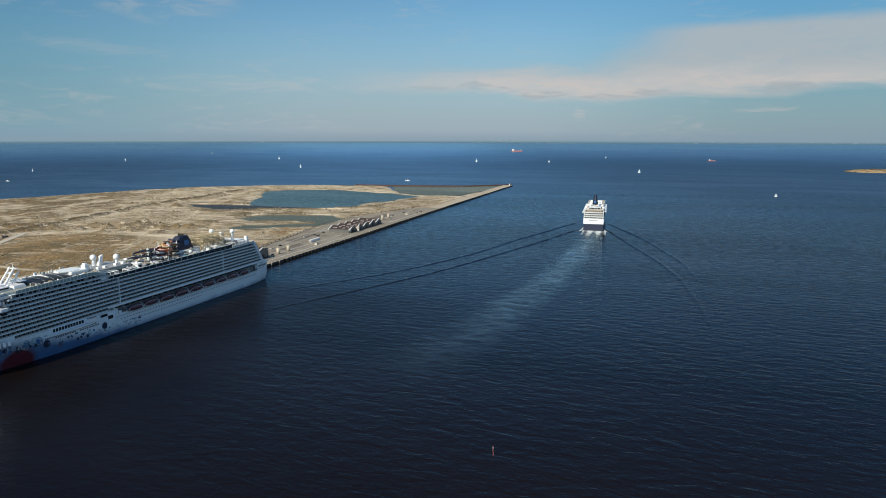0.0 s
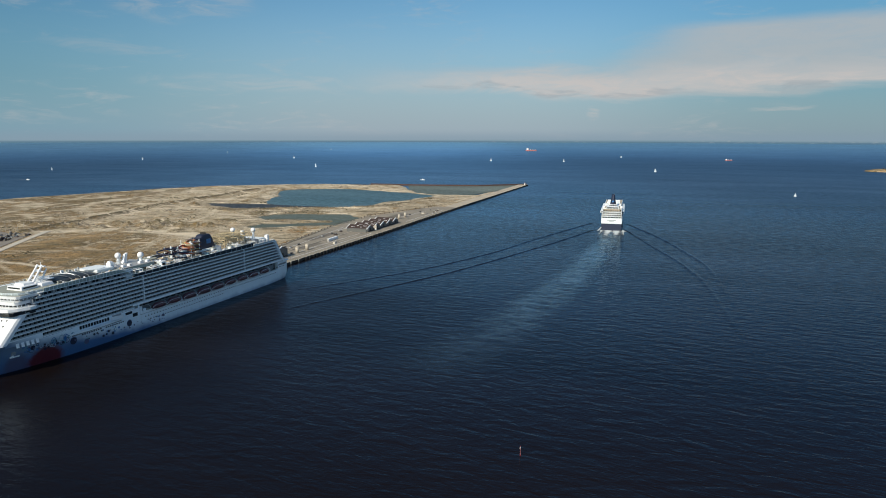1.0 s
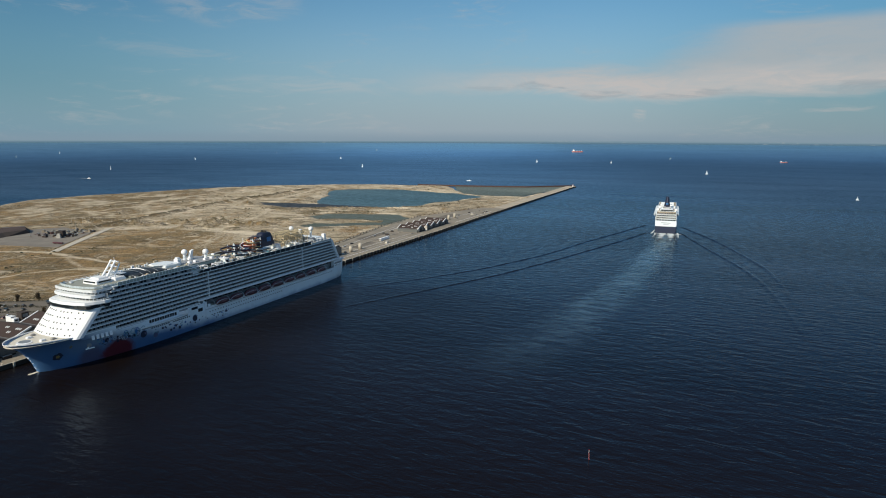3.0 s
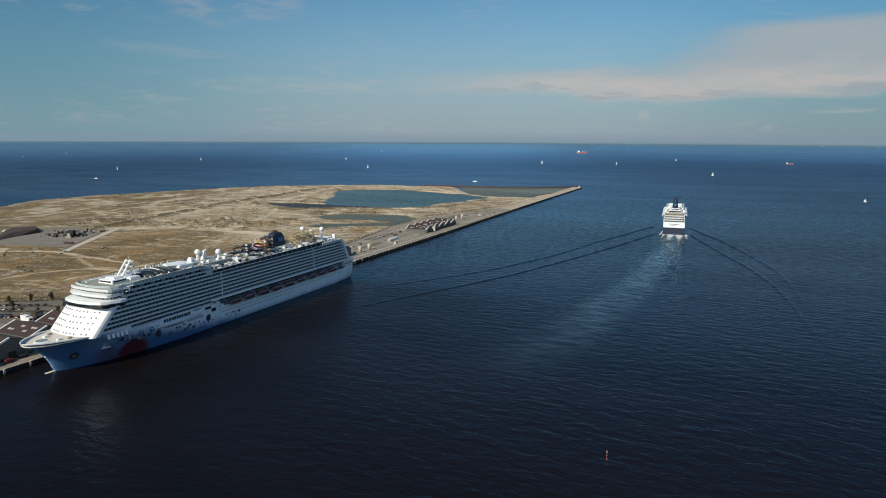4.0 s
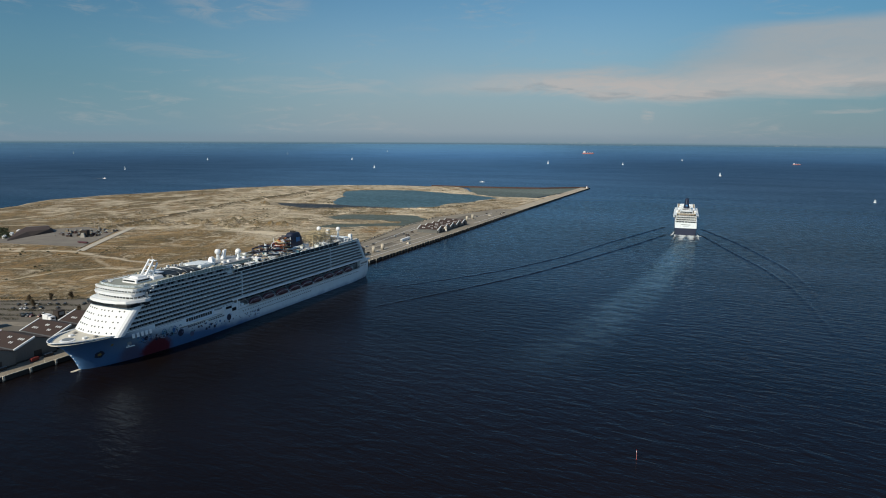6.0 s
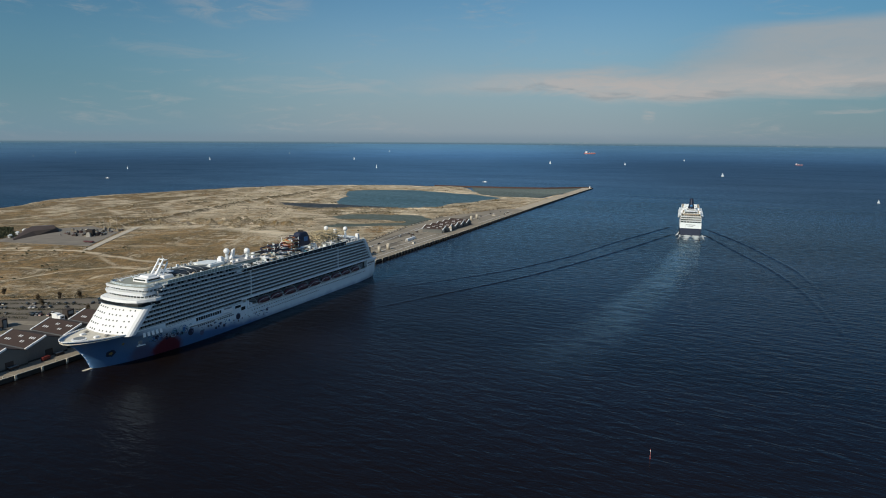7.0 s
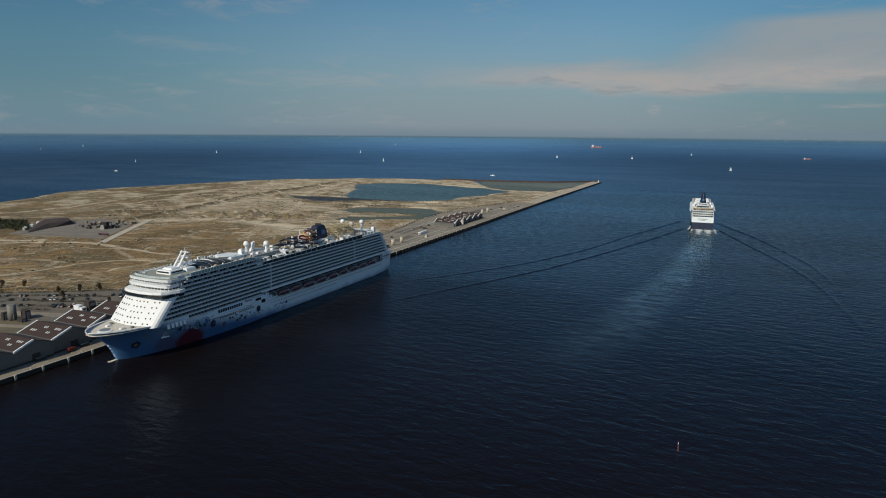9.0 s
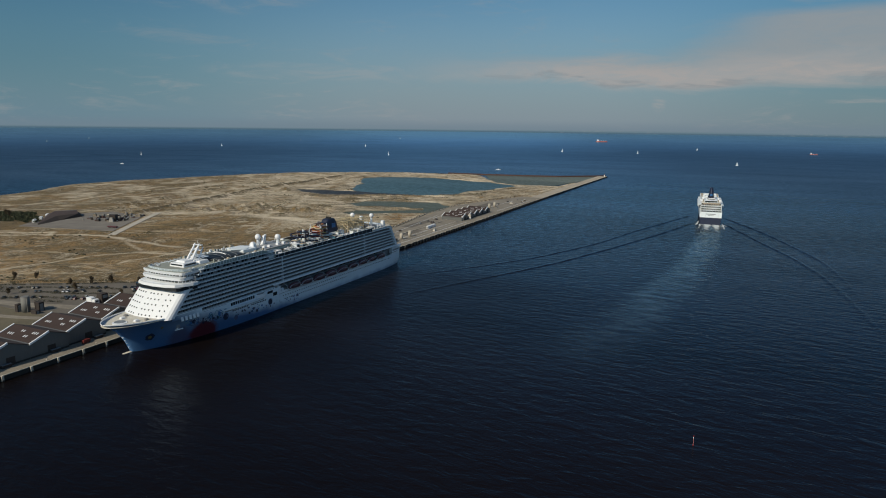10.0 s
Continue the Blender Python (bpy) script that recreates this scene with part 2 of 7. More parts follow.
def hull_material(name, bow, white):
    """Ship's side: blue sweeping up at the bow and thinning out to white aft."""
    m = bpy.data.materials.new(name)
    m.use_nodes = True
    n = Nodes(m.node_tree)
    place = n.tree.nodes.new("ShaderNodeTexCoord").outputs["Object"]
    xyz = n.tree.nodes.new("ShaderNodeSeparateXYZ")
    n.join(place, xyz.inputs[0])
    edge = n.math("MULTIPLY_ADD", n.math("POWER", n.math("DIVIDE", n.math("SUBTRACT", 175.0, xyz.outputs[1]), 175.0, clamp=True), 2.0), 26.0, 0.8)
    edge = n.math("ADD", edge, n.math("MULTIPLY_ADD", n.noise(place, 0.12, 3.0), 5.0, -2.5))
    f = n.ramp(n.math("SUBTRACT", edge, xyz.outputs[2]), -4.0, 4.5)
    blue = n.mix(n.noise(place, 0.09, 3.0), bow, [c * 1.5 for c in bow])
    grey = n.math("MULTIPLY", n.ramp(xyz.outputs[1], 2.0, 34.0), n.ramp(xyz.outputs[2], 4.0, 15.0))
    blue = n.mix(n.math("MULTIPLY", grey, 0.7), blue, (0.24, 0.33, 0.42))
    runs = n.ramp(n.noise(place, 1.0, 4.0, 0.6, (0.6, 0.6, 0.07)), 0.45, 0.8, 1.0, 0.8)
    pale = n.mix(runs, (0.45, 0.44, 0.42), white)
    p = n.add("ShaderNodeBsdfPrincipled", Roughness=0.35)
    away = n.tree.nodes.new("ShaderNodeVectorMath")
    away.operation = "DISTANCE"
    flat = n.tree.nodes.new("ShaderNodeCombineXYZ")
    n.join(xyz.outputs[1], flat.inputs[1])
    n.join(n.math("MULTIPLY", xyz.outputs[2], 1.05), flat.inputs[2])
    n.join(flat.outputs[0], away.inputs[0])
    away.inputs[1].default_value = (0, 43.0, 1.0)
    petals = n.math("MULTIPLY_ADD", n.noise(place, 0.5, 4.0, 0.6), 5.0, away.outputs["Value"])
    splash = n.ramp(petals, 16.0, 10.4, 0.0, 0.96)
    mauve = n.tree.nodes.new("ShaderNodeVectorMath")
    mauve.operation = "DISTANCE"
    n.join(flat.outputs[0], mauve.inputs[0])
    mauve.inputs[1].default_value = (0, 26.0, 3.0)
    base = n.mix(n.ramp(n.math("MULTIPLY_ADD", n.noise(place, 0.4, 4.0, 0.6), 5.0, mauve.outputs["Value"]), 12.5, 7.0, 0.0, 0.65), n.mix(f, pale, blue), (0.085, 0.055, 0.085))
    n.join(n.mix(splash, base, (0.095, 0.012, 0.016)), p.inputs["Base Color"])
    n.join(p.outputs[0], n.add("ShaderNodeOutputMaterial").inputs["Surface"])
    return m


def land_material():
    """Reclaimed ground: dry grass, bare sand and scrub, with tracks and shores of sand by the attribute 'sand', scrub
    and painted bank shade by 'green'.
    """
    m = bpy.data.materials.new("dry_ground")
    m.use_nodes = True
    n = Nodes(m.node_tree)
    place = n.tree.nodes.new("ShaderNodeTexCoord").outputs["Object"]
    sand, green = n.tree.nodes.new("ShaderNodeAttribute"), n.tree.nodes.new("ShaderNodeAttribute")
    rusty = n.tree.nodes.new("ShaderNodeAttribute")
    rusty.attribute_name = "rusty"
    dry = n.tree.nodes.new("ShaderNodeAttribute")
    dry.attribute_name = "dry"
    sand.attribute_name, green.attribute_name = "sand", "green"
    large = n.noise(place, 1.0, 5.0, 0.6, (0.008, 0.004, 0.01), 1.2)
    veins = n.noise(place, 1.0, 5.0, 0.62, (0.024, 0.058, 0.05), 1.6)
    middle = n.noise(place, 1.0, 5.0, 0.65, (0.03, 0.016, 0.03), 0.6)
    fine = n.noise(place, 0.35, 4.0, 0.7)
    tufts = n.noise(place, 1.0, 5.0, 0.75, (0.19, 0.07, 0.1), 0.8)
    grass = n.mix(n.ramp(large, 0.35, 0.65), (0.168, 0.130, 0.064), (0.262, 0.200, 0.110))
    grass = n.mix(rusty.outputs["Fac"], grass, (0.205, 0.138, 0.058))
    grass = n.mix(n.ramp(middle, 0.46, 0.62, 0.0, 0.85), grass, (0.095, 0.078, 0.038))
    grass = n.mix(n.ramp(tufts, 0.47, 0.60, 0.0, n.ramp(dry.outputs["Fac"], 0.0, 1.0, 0.6, 1.0)), grass, (0.068, 0.058, 0.032))
    grass = n.mix(1.0, grass, (1.13, 1.0, 0.90), "MULTIPLY")
    bare = n.mix(n.math("MULTIPLY_ADD", tufts, 0.6, n.math("MULTIPLY", fine, 0.4)), (0.215, 0.175, 0.118), (0.60, 0.53, 0.43))
    amount = n.math("ADD", sand.outputs["Fac"], n.ramp(n.math("MULTIPLY_ADD", tufts, 0.4, n.math("MULTIPLY_ADD", middle, 0.35, n.math("MULTIPLY_ADD", large, 0.25, n.math("MULTIPLY", dry.outputs["Fac"], 0.075)))), 0.51, 0.585, 0.0, 0.95), clamp=True)
    colour = n.mix(amount, grass, bare)
    scrub = n.math("ADD", n.math("MULTIPLY", green.outputs["Fac"], n.ramp(tufts, 0.3, 0.5)), n.ramp(fine, 0.62, 0.72, 0.0, 0.6), clamp=True)
    scrub = n.math("MULTIPLY", scrub, n.math("SUBTRACT", 1.0, n.math("MULTIPLY", sand.outputs["Fac"], 0.8)))
    colour = n.mix(n.math("MULTIPLY", n.math("POWER", sand.outputs["Fac"], 3.0), 0.65), colour, (0.56, 0.505, 0.425))
    colour = n.mix(scrub, colour, (0.070, 0.058, 0.034))
    # thin winding ruts and tussock lines; relief is painted: dark line, pale sunlit bank
    where = n.ramp(middle, 0.40, 0.54)
    sunlit_flank = n.math("MULTIPLY", n.ramp(n.math("ABSOLUTE", n.math("SUBTRACT", veins, 0.535)), 0.022, 0.004, 0.0, 0.5), where)
    colour = n.mix(sunlit_flank, colour, (0.36, 0.29, 0.19))
    ruts = n.math("MULTIPLY", n.ramp(n.math("ABSOLUTE", n.math("SUBTRACT", veins, 0.5)), 0.030, 0.006, 0.0, 0.85), where)
    colour = n.mix(ruts, colour, (0.062, 0.050, 0.028))
    # drifts of blown sand and darker damp or overgrown streaks, stretched along the wind
    drift = n.noise(place, 1.0, 5.0, 0.7, (0.016, 0.05, 0.05), 1.0)
    damp = n.noise(place, 1.0, 5.0, 0.7, (0.022, 0.065, 0.03), 0.8)
    bushy = n.noise(place, 1.0, 3.0, 0.6, (0.21, 0.25, 0.2), 0.3)
    colour = n.mix(n.math("MULTIPLY", n.ramp(drift, 0.545, 0.61), n.ramp(dry.outputs["Fac"], 0.0, 1.0, 0.35, 0.9)), colour, (0.60, 0.535, 0.44))
    colour = n.mix(n.math("MULTIPLY", n.ramp(damp, 0.54, 0.60, 0.0, 0.78), n.math("SUBTRACT", 1.0, sand.outputs["Fac"])), colour, (0.105, 0.088, 0.050))
    colour = n.mix(n.math("MULTIPLY", n.ramp(bushy, 0.60, 0.66, 0.0, 0.7), n.math("SUBTRACT", 1.0, sand.outputs["Fac"])), colour, (0.050, 0.046, 0.026))
    colour = n.mix(1.0, colour, (1.21, 1.165, 1.05), "MULTIPLY")
    p = n.add("ShaderNodeBsdfPrincipled", Roughness=0.95)
    b = n.add("ShaderNodeBump", Strength=1.0, Distance=1.5)
    n.join(n.math("ADD", fine, n.math("MULTIPLY", tufts, 2.0)), b.inputs["Height"])
    n.join(b.outputs[0], p.inputs["Normal"])
    n.join(colour, p.inputs["Base Color"])
    n.join(p.outputs[0], n.add("ShaderNodeOutputMaterial").inputs["Surface"])
    return m


def wake_material(name, colour, rough, fade, holes):
    """A skin of churned water that thins out along the strip's own coordinates and breaks into streaks."""
    m = bpy.data.materials.new(name)
    m.use_nodes = True
    n = Nodes(m.node_tree)
    place = n.tree.nodes.new("ShaderNodeTexCoord").outputs["Object"]
    at = n.tree.nodes.new("ShaderNodeAttribute")
    at.attribute_name = "cover"
    lace = n.noise(place, 1.0, 4.0, 0.65, holes, 0.5)
    a = n.ramp(n.math("ADD", n.math("MULTIPLY", at.outputs["Fac"], 1.1), n.math("SUBTRACT", lace, 0.5)), 0.18, 0.8, 0.0, fade)
    p = n.add("ShaderNodeBsdfPrincipled", Roughness=rough, IOR=1.33)
    p.inputs["Base Color"].default_value = (*colour, 1)
    b = n.add("ShaderNodeBump", Strength=1.0, Distance=0.35)
    n.join(lace, b.inputs["Height"])
    n.join(b.outputs[0], p.inputs["Normal"])
    n.join(a, p.inputs["Alpha"])
    n.join(p.outputs[0], n.add("ShaderNodeOutputMaterial").inputs["Surface"])
    return m


def glass_material(name, base, rough=0.08):
    m = material(name, base, rough, 0.3, 0.3, 1.2)
    return m


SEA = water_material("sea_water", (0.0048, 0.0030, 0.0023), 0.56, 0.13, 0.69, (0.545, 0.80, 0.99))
POND = water_material("lagoon_water", (0.036, 0.058, 0.058), 0.5, 0.2, 0.55, (0.60, 0.78, 0.80))
DARKPOND = water_material("dark_lagoon_water", (0.017, 0.019, 0.020), 0.5, 0.3, 0.26, (0.70, 0.74, 0.76))
MARSH = water_material("marsh_water", (0.082, 0.084, 0.056), 0.4, 0.25, 0.45, (0.70, 0.78, 0.72))
LAND = land_material()
HULL = hull_material("hull_paint", (0.040, 0.102, 0.215), (0.70, 0.79, 0.85))
WHITE = material("white_ship_paint", (0.74, 0.80, 0.84), 0.4, 0.05, 0.15, 1.5, dirt=(0.52, 0.54, 0.53))
CLEAN = material("clean_white_paint", (0.775, 0.80, 0.825), 0.4, 0.04, 0.2, 2.0)
CREAM = material("teak_deck", (0.42, 0.36, 0.27), 0.7, 0.15, 0.2, 2.0)
GREYDECK = material("grey_green_deck", (0.265, 0.285, 0.25), 0.7, 0.15, 0.2, 2.0)
FOREDECK = material("pale_foredeck", (0.60, 0.575, 0.50), 0.7, 0.12, 0.2, 2.0)
DARK = glass_material("dark_glass", (0.018, 0.024, 0.03))
TINT = glass_material("tinted_balcony_glass", (0.43, 0.50, 0.53), 0.15)
SMOKE = glass_material("smoked_glass", (0.040, 0.046, 0.050), 0.2)
PARTITION = material("grey_partition", (0.30, 0.31, 0.32), 0.5, 0.15, 0.5, 3.0)
SCREEN = material("pale_green_screen", (0.30, 0.36, 0.33), 0.35, 0.2, 0.2, 1.5)
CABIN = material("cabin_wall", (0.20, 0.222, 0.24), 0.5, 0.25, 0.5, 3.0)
NAVY = material("navy_paint", (0.010, 0.017, 0.045), 0.55, 0.15, 0.3, 2.0)
MAROON = material("maroon_boat_paint", (0.085, 0.026, 0.034), 0.45, 0.2, 0.3, 2.0)
DULLRED = material("dull_red_paint", (0.16, 0.022, 0.018), 0.6, 0.2, 0.3, 2.0)
RED = material("red_paint", (0.28, 0.02, 0.018), 0.45, 0.2, 0.3, 2.0)
ORANGE = material("orange_paint", (0.42, 0.15, 0.06), 0.4, 0.1, 0.3, 2.0)
PALEART = material("pale_blue_grey_paint", (0.36, 0.45, 0.52), 0.5, 0.15, 0.3, 2.0)
OCHRE = material("dull_gold_paint", (0.20, 0.155, 0.05), 0.6, 0.35, 0.6, 3.0)
ROPE = material("pale_tan_steel", (0.50, 0.42, 0.27), 0.6, 0.15, 0.3, 2.0)
VAULT = material("dark_vault_glazing", (0.03, 0.034, 0.038), 0.45, 0.2, 0.3, 2.0)
YELLOW = material("yellow_paint", (0.55, 0.40, 0.10), 0.5, 0.15, 0.3, 2.0)
DUSK = material("dusky_violet_paint", (0.075, 0.085, 0.16), 0.5, 0.2, 0.3, 2.0)
BLUE = material("bright_blue_paint", (0.03, 0.14, 0.34), 0.4, 0.1, 0.3, 2.0)
TEAL = material("teal_paint", (0.08, 0.28, 0.34), 0.4, 0.1, 0.3, 2.0)
ASPHALT = material("asphalt", (0.135, 0.120, 0.098), 0.9, 0.4, 0.05, 1.0, 0.02)
CONCRETE = material("concrete", (0.235, 0.208, 0.166), 0.85, 0.45, 0.05, 0.4, 0.02)
QUAYWALL = material("quay_wall", (0.030, 0.027, 0.024), 0.9, 0.3, 0.2, 1.5, 0.05, dirt=(0.025, 0.023, 0.02))
CAPPING = material("pale_concrete_capping", (0.46, 0.42, 0.35), 0.8, 0.25, 0.1, 1.0)
VERGE = material("dry_verge", (0.125, 0.108, 0.070), 0.95, 0.45, 0.04, 0.5, 0.08)
GRAVEL = material("grey_gravel", (0.185, 0.168, 0.145), 0.95, 0.4, 0.05, 0.9, 0.08)
PLANT = material("dark_grey_steel", (0.16, 0.16, 0.152), 0.7, 0.2, 0.3, 2.0)
ROOF = material("brown_roof", (0.042, 0.026, 0.022), 0.85, 0.2, 0.1, 1.5)
WALL = material("grey_cladding", (0.115, 0.12, 0.118), 0.65, 0.1, 0.1, 1.5, dirt=(0.16, 0.16, 0.155))
SANDY = material("sandy_quay_strip", (0.40, 0.35, 0.275), 0.9, 0.4, 0.04, 0.4)
BARNROOF = material("brown_barn_roof", (0.056, 0.040, 0.037), 0.9, 0.25, 0.1, 0.8)
# red paled for the haze over the far ships; the buoy shares it
PALERED = material("pale_red_paint", (0.43, 0.15, 0.15), 0.6, 0.15, 0.1, 1.0)
RUBBER = material("black_rubber", (0.02, 0.02, 0.02), 0.8, 0.2, 0.6, 3.0)
STEEL = material("galvanised_steel", (0.30, 0.29, 0.27), 0.6, 0.15, 0.3, 2.0, metal=0.2)
DARKROOF = material("dark_brown_sheeting", (0.038, 0.030, 0.027), 0.9, 0.25, 0.1, 0.8)
RUST = material("rusted_sheet_piles", (0.062, 0.034, 0.031), 0.85, 0.3, 0.1, 0.5)
BARK = material("bark", (0.09, 0.065, 0.045), 0.9, 0.25, 1.0, 6.0)
LEAF = material("leaves", (0.072, 0.052, 0.028), 0.8, 0.35, 0.8, 3.0, each=0.25)
GREENERY = material("dark_green_leaves", (0.036, 0.046, 0.020), 0.8, 0.4, 0.2, 1.5)
SCRUB = material("scrub", (0.062, 0.057, 0.030), 0.9, 0.4, 0.1, 1.0)
STONES = material("dark_shore_stones", (0.055, 0.05, 0.045), 0.9, 0.4, 0.2, 1.0)
RUBBLE = material("rubble", (0.20, 0.17, 0.13), 0.95, 0.3, 0.2, 1.0)
SAIL = material("sail_cloth", (0.52, 0.62, 0.70), 0.7, 0.04, 0.3, 1.5)
WAKE = water_material("wake_water", (0.088, 0.160, 0.235), 0.9, 0.2, 0.85, (0.6, 0.88, 1.0), True)
FOAM = wake_material("foam", (0.62, 0.68, 0.70), 0.7, 0.95, (0.12, 0.1, 1.0))
# glows by itself: haze painted as a gradient from sea blue to pale
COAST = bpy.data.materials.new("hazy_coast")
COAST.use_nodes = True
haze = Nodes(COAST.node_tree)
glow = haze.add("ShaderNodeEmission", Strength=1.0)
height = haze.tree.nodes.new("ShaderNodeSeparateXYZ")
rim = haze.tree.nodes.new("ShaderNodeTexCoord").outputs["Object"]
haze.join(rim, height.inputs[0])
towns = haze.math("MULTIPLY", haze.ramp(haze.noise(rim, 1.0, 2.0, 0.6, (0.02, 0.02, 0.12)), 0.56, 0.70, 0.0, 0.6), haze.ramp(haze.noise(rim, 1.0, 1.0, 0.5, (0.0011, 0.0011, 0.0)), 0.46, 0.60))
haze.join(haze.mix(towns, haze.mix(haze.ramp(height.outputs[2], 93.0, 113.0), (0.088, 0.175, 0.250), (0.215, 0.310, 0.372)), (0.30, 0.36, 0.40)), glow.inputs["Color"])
haze.join(glow.outputs[0], haze.add("ShaderNodeOutputMaterial").inputs["Surface"])
CARS = [material("car_paint_" + k, c, 0.3, 0.04, 0.4, 3.0, clear=0.5) for k, c in
        (("white", (0.7, 0.7, 0.7)), ("black", (0.012, 0.012, 0.013)), ("silver", (0.26, 0.26, 0.26)), ("red", (0.16, 0.02, 0.02)), ("blue", (0.02, 0.028, 0.05)))]


# ---- mesh building ----


class Form:
    """Gathers vertices and faces for one mesh."""

    def __init__(self):
        self.v, self.f = [], []

    def mesh(self, pts, faces):
        k = len(self.v)
        self.v += [tuple(p) for p in pts]
        self.f += [tuple(i + k for i in face) for face in faces]
        return self

    def box(self, c, size, rz=0.0, taper=1.0, edge=0.0):
        """A box about c; the top shrinks by taper; edge cuts the four upright and the top edges."""
        x, y, z = (d / 2 for d in size)
        ca, sa = math.cos(rz), math.sin(rz)

        def ring(a, b, h):
            e = min(edge, a * 0.8, b * 0.8)
            pts = [(-a + e, -b), (a - e, -b), (a, -b + e), (a, b - e), (a - e, b), (-a + e, b), (-a, b - e), (-a, -b + e)] if e else [(-a, -b), (a, -b), (a, b), (-a, b)]
            return [(c[0] + px * ca - py * sa, c[1] + px * sa + py * ca, c[2] + h) for px, py in pts]
        rings = [ring(x, y, -z)]
        if edge:
            rings += [ring(x * taper, y * taper, z - edge), ring(x * taper - edge, y * taper - edge, z)]
        else:
            rings += [ring(x * taper, y * taper, z)]
        return self.loft(rings)

    def loft(self, rings, caps=True, closed=True):
        m = len(rings[0])
        faces = []
        for r in range(len(rings) - 1):
            for i in range(m if closed else m - 1):
                j = (i + 1) % m
                faces.append((r * m + i, r * m + j, (r + 1) * m + j, (r + 1) * m + i))
        if caps:
            faces.append(tuple(range(m - 1, -1, -1)))
            faces.append(tuple(range((len(rings) - 1) * m, len(rings) * m)))
        return self.mesh([p for ring in rings for p in ring], faces)

    def tube(self, path, r, sides=8, r1=None):
        """A round bar along a path of points."""
        pts = [Vector(p) for p in path]
        rings = []
        for i, p in enumerate(pts):
            d = (pts[min(i + 1, len(pts) - 1)] - pts[max(i - 1, 0)]).normalized()
            a = d.orthogonal().normalized() if abs(d.z) > 0.98 else d.cross(Vector((0, 0, 1))).normalized()
            b = d.cross(a)
            rr = r if r1 is None else r + (r1 - r) * i / max(1, len(pts) - 1)
            rings.append([p + rr * (math.cos(t) * a + math.sin(t) * b) for t in (2 * math.pi * k / sides for k in range(sides))])
        return self.loft(rings)

    def ball(self, c, r, rings=8, sides=14, squash=1.0):
        rows = []
        for i in range(1, rings):
            t = math.pi * i / rings
            rows.append([(c[0] + r * math.sin(t) * math.cos(2 * math.pi * k / sides), c[1] + r * math.sin(t) * math.sin(2 * math.pi * k / sides), c[2] - r * squash * math.cos(t)) for k in range(sides)])
        return self.loft(rows)

    def disc(self, c, r, thick, axis="x", sides=18):
        t = [2 * math.pi * k / sides for k in range(sides)]
        rows = []
        for h in (-thick / 2, thick / 2):
            if axis == "x":
                rows.append([(c[0] + h, c[1] + r * math.cos(a), c[2] + r * math.sin(a)) for a in t])
            else:
                rows.append([(c[0] + r * math.cos(a), c[1] + r * math.sin(a), c[2] + h) for a in t])
        return self.loft(rows)

    def data(self, name, mat, smooth=False):
        me = bpy.data.meshes.new(name)
        me.from_pydata(self.v, [], self.f)
        bm = bmesh.new()
        bm.from_mesh(me)
        bmesh.ops.recalc_face_normals(bm, faces=bm.faces)
        if mat.name in ("sea_water", "lagoon_water", "dark_lagoon_water", "marsh_water", "wake_water", "foam") and sum(q.normal.z * q.calc_area() for q in bm.faces) < 0:
            bmesh.ops.reverse_faces(bm, faces=bm.faces)
        bm.to_mesh(me)
        bm.free()
        if smooth:
            me.polygons.foreach_set("use_smooth", [True] * len(me.polygons))
        me.materials.append(mat)
        return me


def part(name, form, mat, parent, label="", smooth=False):
    """One mesh under a thing or a part."""
    ob = new(name, form if isinstance(form, bpy.types.Mesh) else form.data(name, mat, smooth))
    ob.parent = parent
    return tagged(ob, label)


def thing(name, m, label, category, group="", kind=""):
    """An empty at a thing's base, that parents its parts."""
    ob = new(name)
    ob.matrix_world = m
    return tagged(ob, label, category, group, kind)


def single(name, form, mat, m, label, category="", group="", kind="", smooth=False):
    ob = new(name, form.data(name, mat, smooth))
    ob.matrix_world = m
    return tagged(ob, label, category, group, kind)


# harbour axes: x out over the water, y along the quay from the moored ship's bow, z up
HARBOUR = pose(-280.5, 367.6, 0, 0, 0, -21.44)


def harbour(x, y, z=0.0, rz=0.0):
    return HARBOUR @ pose(x, y, z, 0, 0, rz)


EDGE = ((-400, -120, -60, 306, 336, 620, 760, 965, 1610), (-23.5, -20.6, -20.2, -20.8, -12.9, -12.9, -15.2, -16.2, -15.6))


def quay_edge(y):
    return float(np.interp(y, *EDGE))

# ---- sea ----
RIM = 4895.0
MID = (-38.0, 1.6)


def sea_height(r):
    """Flat for two kilometres; beyond, the sheet lifts, so that the far sea and its horizon fit within the last three."""
    return 0.0 if r < 2000 else 97.0 * ((r - 2000) / 2885.0) ** 2


def build_sea():
    radii = [0, 60, 150, 300, 500, 800, 1200, 1600, 2000] + [2000 + (RIM - 2000) * k / 36 for k in range(1, 37)]
    sides = 144
    f = Form()
    f.v.append((MID[0], MID[1], 0))
    for r in radii[1:]:
        for k in range(sides):
            a = 2 * math.pi * k / sides
            f.v.append((MID[0] + r * math.cos(a), MID[1] + r * math.sin(a), sea_height(r)))
    for k in range(sides):
        f.f.append((0, 1 + k, 1 + (k + 1) % sides))
    for i in range(len(radii) - 2):
        for k in range(sides):
            j = (k + 1) % sides
            a, b = 1 + i * sides, 1 + (i + 1) * sides
            f.f.append((a + k, b + k, b + j, a + j))
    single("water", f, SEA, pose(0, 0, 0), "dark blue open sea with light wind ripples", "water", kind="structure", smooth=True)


build_sea()

